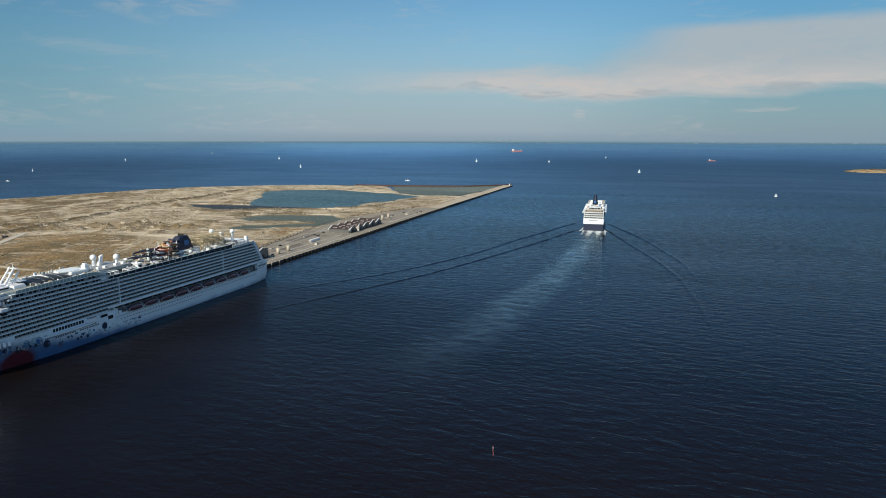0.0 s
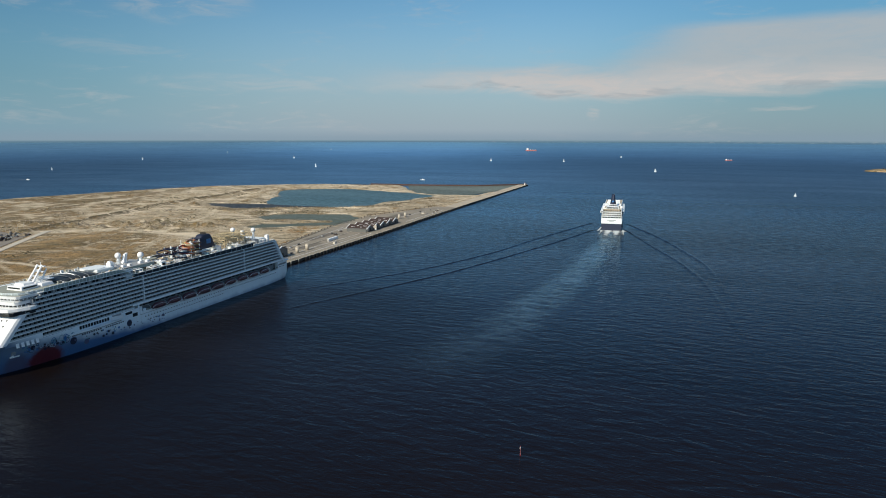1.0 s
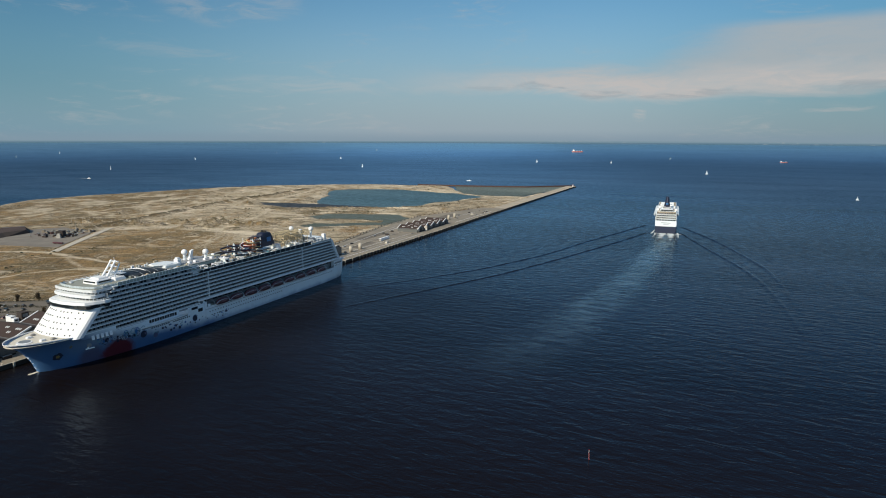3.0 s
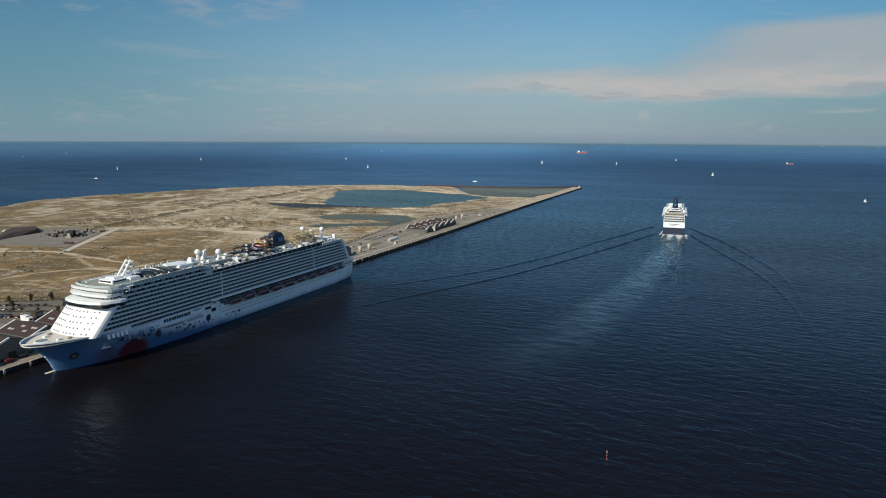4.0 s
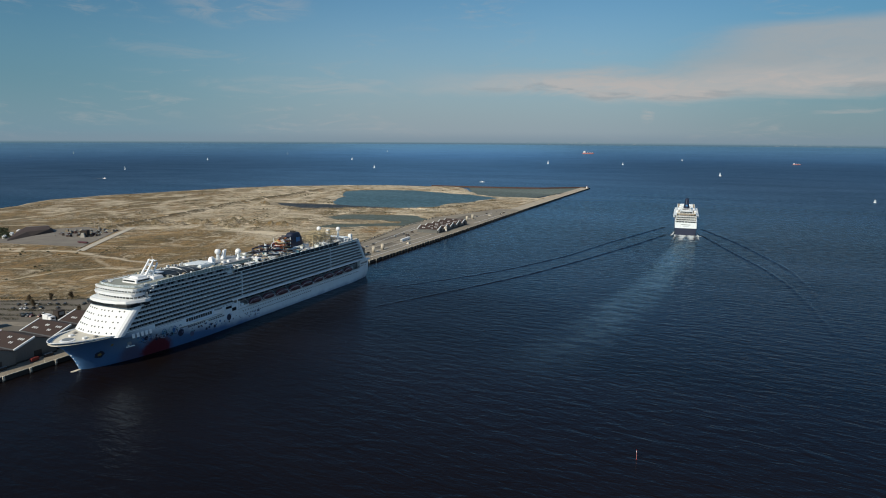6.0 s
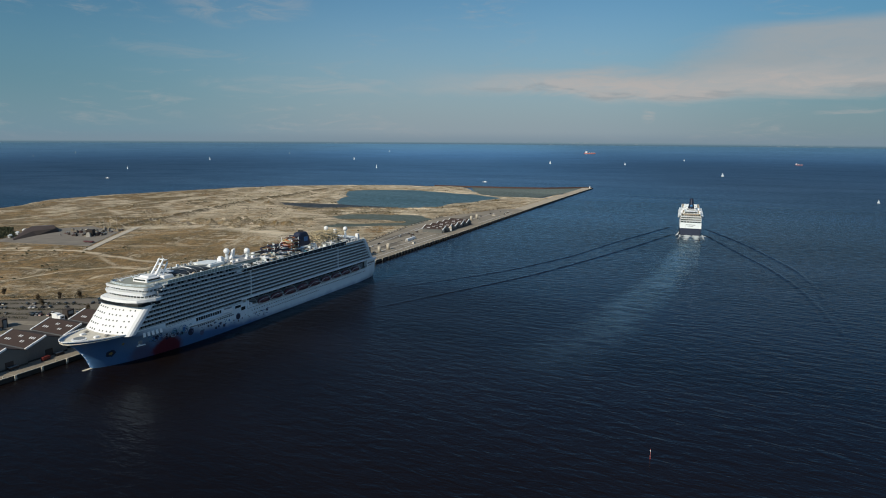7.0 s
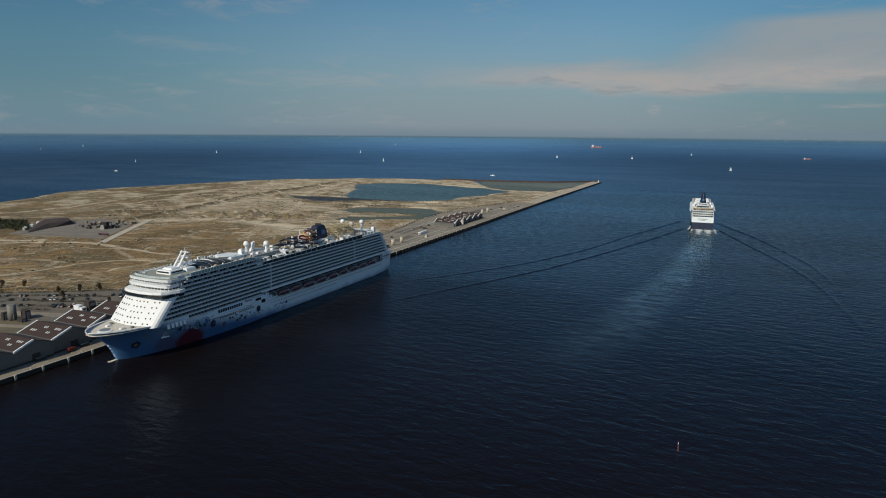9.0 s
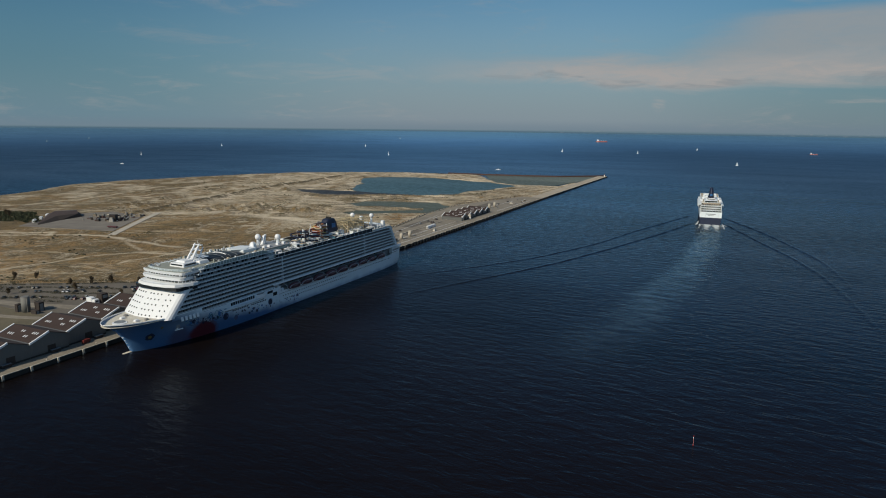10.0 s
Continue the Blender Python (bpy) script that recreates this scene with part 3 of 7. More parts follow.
# ---- reclaimed land ----
random.seed(4)
SHORE = [(-330, 180), (-900, 500), (-1060, 860), (-955, 1205), (-972, 1314), (-968, 1405), (-935, 1482), (-862, 1573), (-786, 1655), (-695, 1767), (-594, 1848),
         (-444, 1897), (-284, 1923), (-151, 1900), (-60, 1870), (-45, 1775), (-28, 1665), (25, 1578), (103, 1556), (185, 1700), (268, 1840), (303, 1868)]
LAGOONS = [
    [(-343, 1545), (-371, 1689), (-338, 1741), (-251, 1757), (-190, 1736), (-126, 1681), (-67, 1645), (-11, 1594), (23, 1547), (-10, 1491), (-47, 1426), (-94, 1391), (-110, 1323), (-155, 1303), (-209, 1298), (-266, 1312), (-326, 1352), (-353, 1424), (-353, 1489)],
    [(-456, 1372), (-396, 1366), (-345, 1362), (-290, 1330), (-214, 1308), (-225, 1290), (-300, 1276), (-386, 1284), (-440, 1330)],
    [(-304, 1144), (-282, 1176), (-233, 1183), (-181, 1176), (-140, 1166), (-122, 1121), (-131, 1062), (-153, 1036), (-186, 1022), (-227, 1009), (-267, 998), (-288, 1008), (-268, 1044), (-225, 1049), (-191, 1056), (-160, 1066), (-164, 1085), (-199, 1099), (-238, 1104), (-275, 1104)],
]


def value_noise(x, y, size, seed):
    g = np.random.RandomState(seed).rand(64, 64)
    u, v = x / size + 1000, y / size + 1000
    i, j = np.floor(u).astype(int), np.floor(v).astype(int)
    a, b = u - i, v - j
    a, b = a * a * (3 - 2 * a), b * b * (3 - 2 * b)
    at = lambda p, q: g[p % 64, q % 64]
    return (at(i, j) * (1 - a) + at(i + 1, j) * a) * (1 - b) + (at(i, j + 1) * (1 - a) + at(i + 1, j + 1) * a) * b - 0.5


def inside_distance(x, y, poly):
    """Metres to a polygon's outline, plus inside."""
    best, inside = np.full(x.shape, 1e9), np.zeros(x.shape, bool)
    for (ax, ay), (bx, by) in zip(poly, poly[1:] + poly[:1]):
        dx, dy = bx - ax, by - ay
        k = np.clip(((x - ax) * dx + (y - ay) * dy) / (dx * dx + dy * dy), 0, 1)
        best = np.minimum(best, np.hypot(x - ax - k * dx, y - ay - k * dy))
        if dy:
            inside ^= ((ay > y) != (by > y)) & (x < (y - ay) * dx / dy + ax)
    return np.where(inside, best, -best)


def line_distance(x, y, pts):
    best = np.full(x.shape, 1e9)
    for (ax, ay), (bx, by) in zip(pts, pts[1:]):
        dx, dy = bx - ax, by - ay
        k = np.clip(((x - ax) * dx + (y - ay) * dy) / (dx * dx + dy * dy), 0, 1)
        best = np.minimum(best, np.hypot(x - ax - k * dx, y - ay - k * dy))
    return best


# tracks of bare sand across the ground: half width and line
TRACKS = [
    (4, [(-1000, 700), (-640, 742), (-556, 750), (-524, 753), (-470, 720), (-400, 690)]),
    (3, [(-700, 770), (-622, 756), (-592, 763), (-586, 741)]),
    (17, [(-560, 950), (-480, 975), (-413, 962), (-345, 925), (-299, 885), (-250, 850)]),
    (3.5, [(-520, 960), (-440, 1000), (-390, 1060), (-381, 1150), (-400, 1230)]),
    (8, [(-381, 1170), (-330, 1150), (-290, 1110)]),
    (4, [(-1000, 960), (-813, 1019), (-774, 1104), (-756, 1252), (-673, 1396), (-643, 1547), (-575, 1680), (-470, 1820)]),
    (4, [(-704, 1157), (-683, 1239), (-655, 1320), (-560, 1450)]),
    (6, [(-470, 1830), (-380, 1870), (-230, 1880), (-130, 1830), (-80, 1690), (-10, 1650), (20, 1560)]),
    (6, [(-20, 1480), (60, 1540), (125, 1545), (190, 1660), (250, 1800)]),
    (4, [(60, 1390), (110, 1500)]),
    (4, [(-500, 1380), (-440, 1440), (-420, 1600), (-400, 1760)]),
    (2.2, [(-530, 530), (-509, 562), (-494, 586), (-483, 603), (-469, 628), (-449, 645), (-424, 654), (-380, 650)]),
    (1.6, [(-524, 753), (-488, 735), (-462, 700), (-430, 668)]),
    (1.4, [(-420, 600), (-395, 640), (-375, 690), (-340, 730)]),
]
BANKS = [(6, 4.5, [(-600, 860), (-583, 936), (-574, 1002), (-558, 1129), (-543, 1279), (-519, 1377), (-475, 1524), (-438, 1720)]),
         (5, 2.5, [(-400, 1232), (-354, 1222), (-290, 1262), (-220, 1262), (-150, 1266), (-80, 1300), (-40, 1360)]),
         (4, 2.0, [(-420, 1340), (-330, 1352), (-300, 1300), (-224, 1304), (-160, 1296)]),
         (4, 1.6, [(-290, 1095), (-230, 1097), (-170, 1072), (-130, 1066)])]
HEAPS = [(-546, 1015, 14, 7), (-509, 983, 22, 6), (-450, 964, 12, 6), (-488, 1026, 14, 7), (-433, 1032, 32, 8), (-410, 979, 17, 6), (-376, 960, 15, 5), (-371, 1008, 18, 6),
         (-337, 1015, 16, 5), (-332, 1066, 18, 6), (-639, 1039, 24, 5), (-613, 1042, 20, 5), (-468, 1318, 15, 6), (-720, 1230, 30, 4), (-300, 1190, 20, 3), (-650, 1290, 16, 5)]


RUSTY = [(-200, 860), (-165, 930), (-120, 1010), (-150, 1015), (-215, 975)]
YARD = [(-668, 806), (-528, 783), (-558, 915), (-630, 960), (-690, 910)]
ROADLINE = [(-555, 958), (-550, 929), (-540, 877), (-529, 826), (-517, 771), (-513, 754)]


def lagoon_depth(x, y):
    wob = 14 * value_noise(x, y, 40, 3) + 7 * value_noise(x, y, 15, 4)
    return np.max([inside_distance(x, y, poly) for poly in LAGOONS], axis=0) + wob


def ground_height(x, y):
    """Height of the land at plan points (arrays), and how sandy and how green (or darkened for bank shade) it is there.
    """
    c, s = math.cos(radians(-21.44)), math.sin(radians(-21.44))
    hx, hy = (x + 280.5) * c + (y - 367.6) * s, -(x + 280.5) * s + (y - 367.6) * c
    shore = inside_distance(x, y, SHORE)
    wob = 16 * value_noise(x, y, 60, 1) + 6 * value_noise(x, y, 18, 2)
    inland = np.where(hx > np.interp(hy, (-400, 1610), (-60, -40)), 50.0, shore + wob * (shore < 60))
    pond = lagoon_depth(x, y)
    wild = np.clip((-hx - 85) / 60, 0, 1)
    z = 2.7 + wild * (1.0 * value_noise(x, y, 170, 5) + 1.2 * value_noise(x, y, 60, 6) + 1.3 * value_noise(x, y, 22, 8) + 1.0 * value_noise(x, y, 11, 9))
    sand, ridge = np.zeros(x.shape), np.zeros(x.shape)
    for half, pts in TRACKS:
        d = line_distance(x, y, pts)
        sand = np.maximum(sand, np.clip(1.5 + 0.5 * value_noise(x, y, 14, 24) - d / half, 0, 1))
    for half, high, pts in BANKS:
        d = line_distance(x, y, pts) + 4 * value_noise(x, y, 25, 12)
        z += high * np.clip(1 - d / (2 * half), 0, 1)
        # banks darkened through the scrub mask, for their shadow side
        ridge = np.maximum(ridge, np.clip(1.5 - d / half, 0, 1))
    for px, py, r, high in HEAPS:
        d = np.hypot(x - px, y - py) * (1 + 1.0 * value_noise(x, y, 9, 13))
        z += 0.68 * high * np.clip(1 - (d / r) ** 2, 0, 1) * np.clip(0.8 + 2.2 * value_noise(x, y, 9, 23), 0.1, 2)
        # heaps take a weaker share of the same painted shading
        ridge = np.maximum(ridge, 0.7 * np.clip(1.4 - d / r, 0, 1))
    for level in (inside_distance(x, y, YARD), 12 - line_distance(x, y, ROADLINE), np.minimum(np.minimum(hx + 310, 125 - hy), -60 - hx)):
        k = np.clip(1 + level / 12, 0, 1)
        z = z * (1 - k) + 2.75 * k
    sand = np.maximum(sand, np.clip(0.35 * np.clip((y - 1500) / 300, 0, 1) + 2.4 * value_noise(x, y, 45, 16) + 1.6 * value_noise(x, y, 16, 17) - 0.1, 0, 0.9) * wild * (y > 1100))
    green = np.clip(0.35 - np.abs(pond) / 90 + 0.8 * value_noise(x, y, 90, 14), 0, 1)
    green = np.maximum(green, ridge)
    green = np.maximum(green, np.clip((-560 - x) / 260, 0, 0.45) * np.clip(1 + 1.6 * value_noise(x, y, 110, 25), 0, 1))
    dry = np.maximum(np.clip((y - 900) / 160, 0, 1), np.clip((x + 440) / 60, 0, 1) * np.clip((y - 790) / 80, 0, 1)) * np.clip((x + 720) / 160, 0.25, 1)
    wet = np.clip(1 - np.abs(pond + 3) / 5, 0, 1) * np.clip(0.6 + 1.6 * value_noise(x, y, 30, 27), 0, 1)
    # one dark mask for reeds and the painted shadow of steep pond banks
    reeds_and_shade = np.clip(1 - np.abs(pond + 22) / 20, 0, 1) * np.clip(0.45 + 2.2 * value_noise(x, y, 35, 28), 0, 1) * (y < 1480)
    green = np.maximum(green, np.maximum(wet, reeds_and_shade))
    sand = sand * (1 - 0.8 * ridge)
    sand = np.maximum(sand, np.clip(1 - np.abs(pond + 8) / 15, 0, 1) * np.clip(0.25 + 2.2 * value_noise(x, y, 55, 15) + 0.6 * (y > 1480), 0, 1))
    sand = sand * (1 - 0.85 * np.maximum(wet, reeds_and_shade))
    sand = np.maximum(sand, np.clip(1 - inland / 45, 0, 1) * (inland < 49))
    z = np.where(inland < 25, np.minimum(z, -1.5 + inland * 0.2), z)
    z = np.where(pond > -18, np.minimum(z, 0.75 - pond * 0.14), z)
    return np.maximum(z, -2.0), sand, green, inland, dry


def build_land():
    step = 3.6
    xs = np.concatenate([np.arange(-1200, -60, step), np.arange(-60, -26, step)])
    ys = np.arange(-230, 1612, step)
    gx, gy = np.meshgrid(xs, ys, indexing="ij")
    # the last rows run out to the quay's edge
    fill = np.clip((gx + 90) / (xs[-1] + 90), 0, 1)
    gx = gx + fill * (np.interp(gy, *EDGE) - 0.7 - xs[-1])
    c, s = math.cos(radians(-21.44)), math.sin(radians(-21.44))
    wx, wy = -280.5 + gx * c - gy * s, 367.6 + gx * s + gy * c
    z, sand, green, inland, dry = ground_height(wx, wy)
    rusty = np.clip(0.5 + inside_distance(wx, wy, RUSTY) / 20 + 0.8 * value_noise(wx, wy, 30, 18), 0, 0.9) + np.clip(1.2 * value_noise(wx, wy, 120, 19), 0, 0.5)
    pond = lagoon_depth(wx, wy)
    rusty = np.maximum(rusty, 0.8 * np.clip(1 - np.abs(pond + 30) / 22, 0, 1) * np.clip(0.3 + 2 * value_noise(wx, wy, 60, 29), 0, 1))
    n, m = gx.shape
    keep = (inland[:-1, :-1] > -30) | (inland[1:, 1:] > -30)
    idx = np.arange(n * m).reshape(n, m)
    quads = np.stack([idx[:-1, :-1], idx[1:, :-1], idx[1:, 1:], idx[:-1, 1:]], -1)[keep]
    me = bpy.data.meshes.new("ground")
    me.from_pydata(np.stack([wx, wy, z], -1).reshape(-1, 3).tolist(), [], quads.reshape(-1, 4).tolist())
    for key, values in (("sand", sand), ("green", green), ("rusty", rusty), ("dry", dry)):
        me.attributes.new(key, "FLOAT", "POINT").data.foreach_set("value", values.reshape(-1).astype(np.float32))
    me.polygons.foreach_set("use_smooth", [True] * len(me.polygons))
    me.materials.append(LAND)
    tagged(new("ground", me), "dry sandy reclaimed land with yellowed grass and tracks", "ground", kind="structure")


build_land()


def build_lagoons():
    for level, poly, mat in zip((0.70, 0.64, 0.76), LAGOONS, (POND, DARKPOND, MARSH)):
        if mat == DARKPOND:
            cx, cy = np.mean(poly, axis=0)
            f = Form().mesh([(cx, cy, 0.75)] + [(cx + (x - cx) * 1.12, cy + (y - cy) * 1.15, 0.75) for x, y in poly], [(0, k + 1, (k + 1) % len(poly) + 1) for k in range(len(poly))])
            single("lagoon", f, mat, pose(0, 0, 0), "narrow dark arm of the lagoon", "water", "lagoons", "structure", True)
            continue
        xs, ys = [p[0] for p in poly], [p[1] for p in poly]
        x0, x1, y0, y1 = min(xs) - 16, max(xs) + 16, min(ys) - 12, max(ys) + 12
        cut = 26.0
        f = Form().mesh([(x0 + cut, y0, level), (x1 - cut, y0, level), (x1, y0 + cut, level), (x1, y1 - cut, level), (x1 - cut, y1, level), (x0 + cut, y1, level), (x0, y1 - cut, level), (x0, y0 + cut, level)], [tuple(range(8))])
        single("lagoon", f, mat, pose(0, 0, 0), "calm grey-blue lagoon between sandy banks" if mat != MARSH else "shallow grey-green marsh pool round a sand bar", "water", "lagoons", "structure", True)


build_lagoons()
BASIN = [(-52, 1872), (30, 1853), (150, 1840), (285, 1888), (268, 1838), (185, 1695), (103, 1548), (20, 1570), (-38, 1660)]
single("lagoon", Form().mesh([(100, 1720, 0.82)] + [(x, y, 0.82) for x, y in BASIN], [(0, k + 1, (k + 1) % 9 + 1) for k in range(9)]), MARSH, pose(0, 0, 0), "grey-green basin behind the breakwater", "water", "lagoons", "structure", True)


def strip(name, mat, pts, half, z, label, category, kind="structure", thick=0.25, m=None):
    """A road-like band along plan points, half metres to each side, as thick as given."""
    f = Form()
    rows = []
    for i, p in enumerate(pts):
        a, b = Vector(pts[max(0, i - 1)]), Vector(pts[min(len(pts) - 1, i + 1)])
        d = (b - a).normalized()
        h = half[i] if isinstance(half, (list, tuple)) else half
        l, r = (p[0] - d.y * h, p[1] + d.x * h), (p[0] + d.y * h, p[1] - d.x * h)
        rows.append([(*l, z - thick), (*r, z - thick), (*r, z), (*l, z)])
    f.loft(rows)
    return single(name, f, mat, m or pose(0, 0, 0), label, category, kind=kind)


# sheet-pile breakwater that closes the outer basin
def breakwater():
    f = Form()
    pts = [(-160, 1906), (-60, 1878), (30, 1858), (150, 1844), (292, 1893)]
    rows = []
    for i, p in enumerate(pts):
        rows.append([(p[0], p[1] - 3, -2), (p[0], p[1] + 5, -2), (p[0], p[1] + 4, 4.2), (p[0], p[1] - 2, 4.2)])
    f.loft(rows)
    single("breakwater", f, RUST, pose(0, 0, 0), "low dark red sheet-pile breakwater closing a basin", "breakwater", kind="structure")


breakwater()


def build_revetment():
    """Stones along the outer shore, tipped against the land."""
    rnd = random.Random(17)
    f = Form()
    pts = SHORE[8:15]
    for (ax, ay), (bx, by) in zip(pts, pts[1:]):
        n = int(math.hypot(bx - ax, by - ay) / 2.2)
        for k in range(n):
            q = (k + rnd.random()) / n
            for j in range(2):
                s = rnd.uniform(0.8, 1.8)
                f.box((ax + (bx - ax) * q + rnd.uniform(-6, 2) * 0.6, ay + (by - ay) * q + rnd.uniform(-1, 5), 0.2 + 0.9 * j), (s * 1.5, s * 1.3, s), rnd.random() * 3, 0.7)
    tagged(new("revetment", f.data("revetment", STONES)), "dark line of tipped stones along the outer shore", "stones", kind="stuff")


build_revetment()


# ---- quay ----
def build_quay():
    ys = sorted(set(list(np.arange(-400, 1611, 30.0)) + [306.0, 336.0]))
    f = Form()
    f.loft([[(quay_edge(y) - 0.55, y, -3), (quay_edge(y), y, -3), (quay_edge(y), y, 2.77), (quay_edge(y) - 0.55, y, 2.77)] for y in ys])
    single("quay_wall", f, QUAYWALL, HARBOUR, "dark stained concrete quay wall", "quay", kind="structure")
    f = Form()
    f.loft([[(quay_edge(y) - 0.55, y, 2.78), (quay_edge(y) + 0.15, y, 2.78), (quay_edge(y) + 0.15, y, 3.12), (quay_edge(y) - 0.55, y, 3.12)] for y in ys])
    single("quay_coping", f, CAPPING, HARBOUR, "pale concrete coping along the quay edge", "quay", kind="structure")
    f = Form()
    ys = sorted(set(list(np.arange(-400, 961, 20.0)) + [306.0, 336.0]))
    back = lambda y: float(np.interp(y, (-400, 300, 460, 640, 780, 880, 960), (-75, -75, -82, -108, -112, -85, -60)))
    f.loft([[(back(y), y, 2.4), (quay_edge(y) - 0.56, y, 2.4), (quay_edge(y) - 0.56, y, 2.95), (back(y), y, 2.95)] for y in ys])
    single("pavement", f, CONCRETE, HARBOUR, "worn grey concrete quay apron", "pavement", kind="structure")
    f = Form()
    ys = list(np.arange(960, 1611, 20.0))
    f.loft([[(quay_edge(y) - 26, y, 2.4), (quay_edge(y) - 0.56, y, 2.4), (quay_edge(y) - 0.56, y, 2.99), (quay_edge(y) - 26, y, 2.99)] for y in ys])
    single("pavement", f, SANDY, HARBOUR, "pale sandy quay strip out to the pier head", "pavement", kind="structure")
    # fenders down the wall, and bollards
    fend = thing("quay_fender", harbour(quay_edge(-64), -64, 0), "pale fender post with black rubber facing on quay wall", "fender", "quay fenders")
    part("post", Form().box((0.6, 0, 1.4), (0.9, 1.3, 3.6), edge=0.1), CAPPING, fend)
    part("pad", Form().box((1.2, 0, 0.2), (0.4, 1.3, 1.2), edge=0.15), RUBBER, fend)
    for y in np.arange(-48, 1000, 16.0):
        copy_thing(fend, harbour(quay_edge(y), y, 0))
    dark = thing("quay_fender", harbour(quay_edge(388), 388, 0), "black rubber fender panel hung on the quay wall", "fender", "quay fenders")
    part("panel", Form().box((0.75, 0, 0.75), (1.5, 4.4, 3.9), edge=0.2), RUBBER, dark)
    for y in np.arange(396, 1000, 8.0):
        copy_thing(dark, harbour(quay_edge(y), y + 4, 0))
    b = thing("bollard", harbour(quay_edge(-70) - 1, -70, 3.05), "pale mushroom-headed iron mooring bollard", "bollard", "bollards")
    part("stem", Form().tube([(0, 0, 0), (0, 0, 0.7)], 0.3), CAPPING, b)
    part("head", Form().tube([(0, 0, 0.7), (0, 0, 1.0)], 0.5, r1=0.4), CAPPING, b)
    for y in np.arange(-38, 960, 32.0):
        copy_thing(b, harbour(quay_edge(y) - 1, y, 3.05))


build_quay()

# ---- the moored cruise ship: x to port, y aft from the stem at the waterline ----
SHIP = harbour(1.0, 0.0, 0.0, -0.3)
HALF, ROW = 19.9, 2.75


def stem(z):
    return float(np.interp(z, (-3, 0, 8, 15, 21.5), (1.5, 0, -3.5, -9, -17.5)))


def breadth(y, z):
    """Half breadth of the hull."""
    length = float(np.interp(z, (0, 21), (95, 46)))
    t = min(max((y - stem(z)) / length, 0.0), 1.0)
    b = HALF * math.sqrt(max(0.0, 1 - (1 - t) ** 2)) ** 1.15
    if y > 265:
        b -= float(np.interp(z, (-2, 6, 16), (4.5, 1.6, 1.0))) * ((y - 265) / 43) ** 2
    return max(b, 0.02)


def skin(zs, ys, aft):
    """Both sides of a strake between heights zs (each a number or a function of y), closed at the stem and, where asked, at the transom."""
    f = Form()
    rows = []
    for y in ys:
        row = []
        for z in zs:
            h = z(y) if callable(z) else z
            yy = max(y, stem(h))
            row.append((breadth(yy, h) if y > stem(h) else 0.02, yy, h))
        rows.append([(-x, yy, h) for x, yy, h in row[::-1]] + row)
    f.loft(rows, caps=False, closed=False)
    if aft:
        last = rows[-1]
        m = len(last) // 2
        f.mesh(last, [(m - 1 - i, m - 2 - i, m + 1 + i, m + i) for i in range(m - 1)])
    return f


def rail(path, high, posts, r=0.06):
    """A guard rail: top and middle bar, with posts."""
    f = Form()
    for h in (high, high * 0.55):
        f.tube([(x, y, z + h) for x, y, z in path], r, 4)
    for (ax, ay, az0), (bx, by, bz) in zip(path, path[1:]):
        n = max(1, int(math.hypot(bx - ax, by - ay) / posts))
        for k in range(n + 1):
            q = k / n
            f.box((ax + (bx - ax) * q, ay + (by - ay) * q, az0 + (bz - az0) * q + high / 2), (r * 1.6, r * 1.6, high))
    return f


def deck_plate(outline, z, thick):
    """A flat slab with the plan outline given for its port half, mirrored."""
    ring = [(x, y) for x, y in outline] + [(-x, y) for x, y in outline[::-1]]
    f = Form()
    return f.loft([[(x, y, z - thick) for x, y in ring], [(x, y, z) for x, y in ring]])


def front_y(z):
    return 12.0 + (z - 20.0) * 0.93


def aft_y(z):
    return 303.0 - (z - 17.5) * 0.62


BOATS = (134.5, 150, 167, 184, 201, 218, 234.5, 250.5, 267.5)


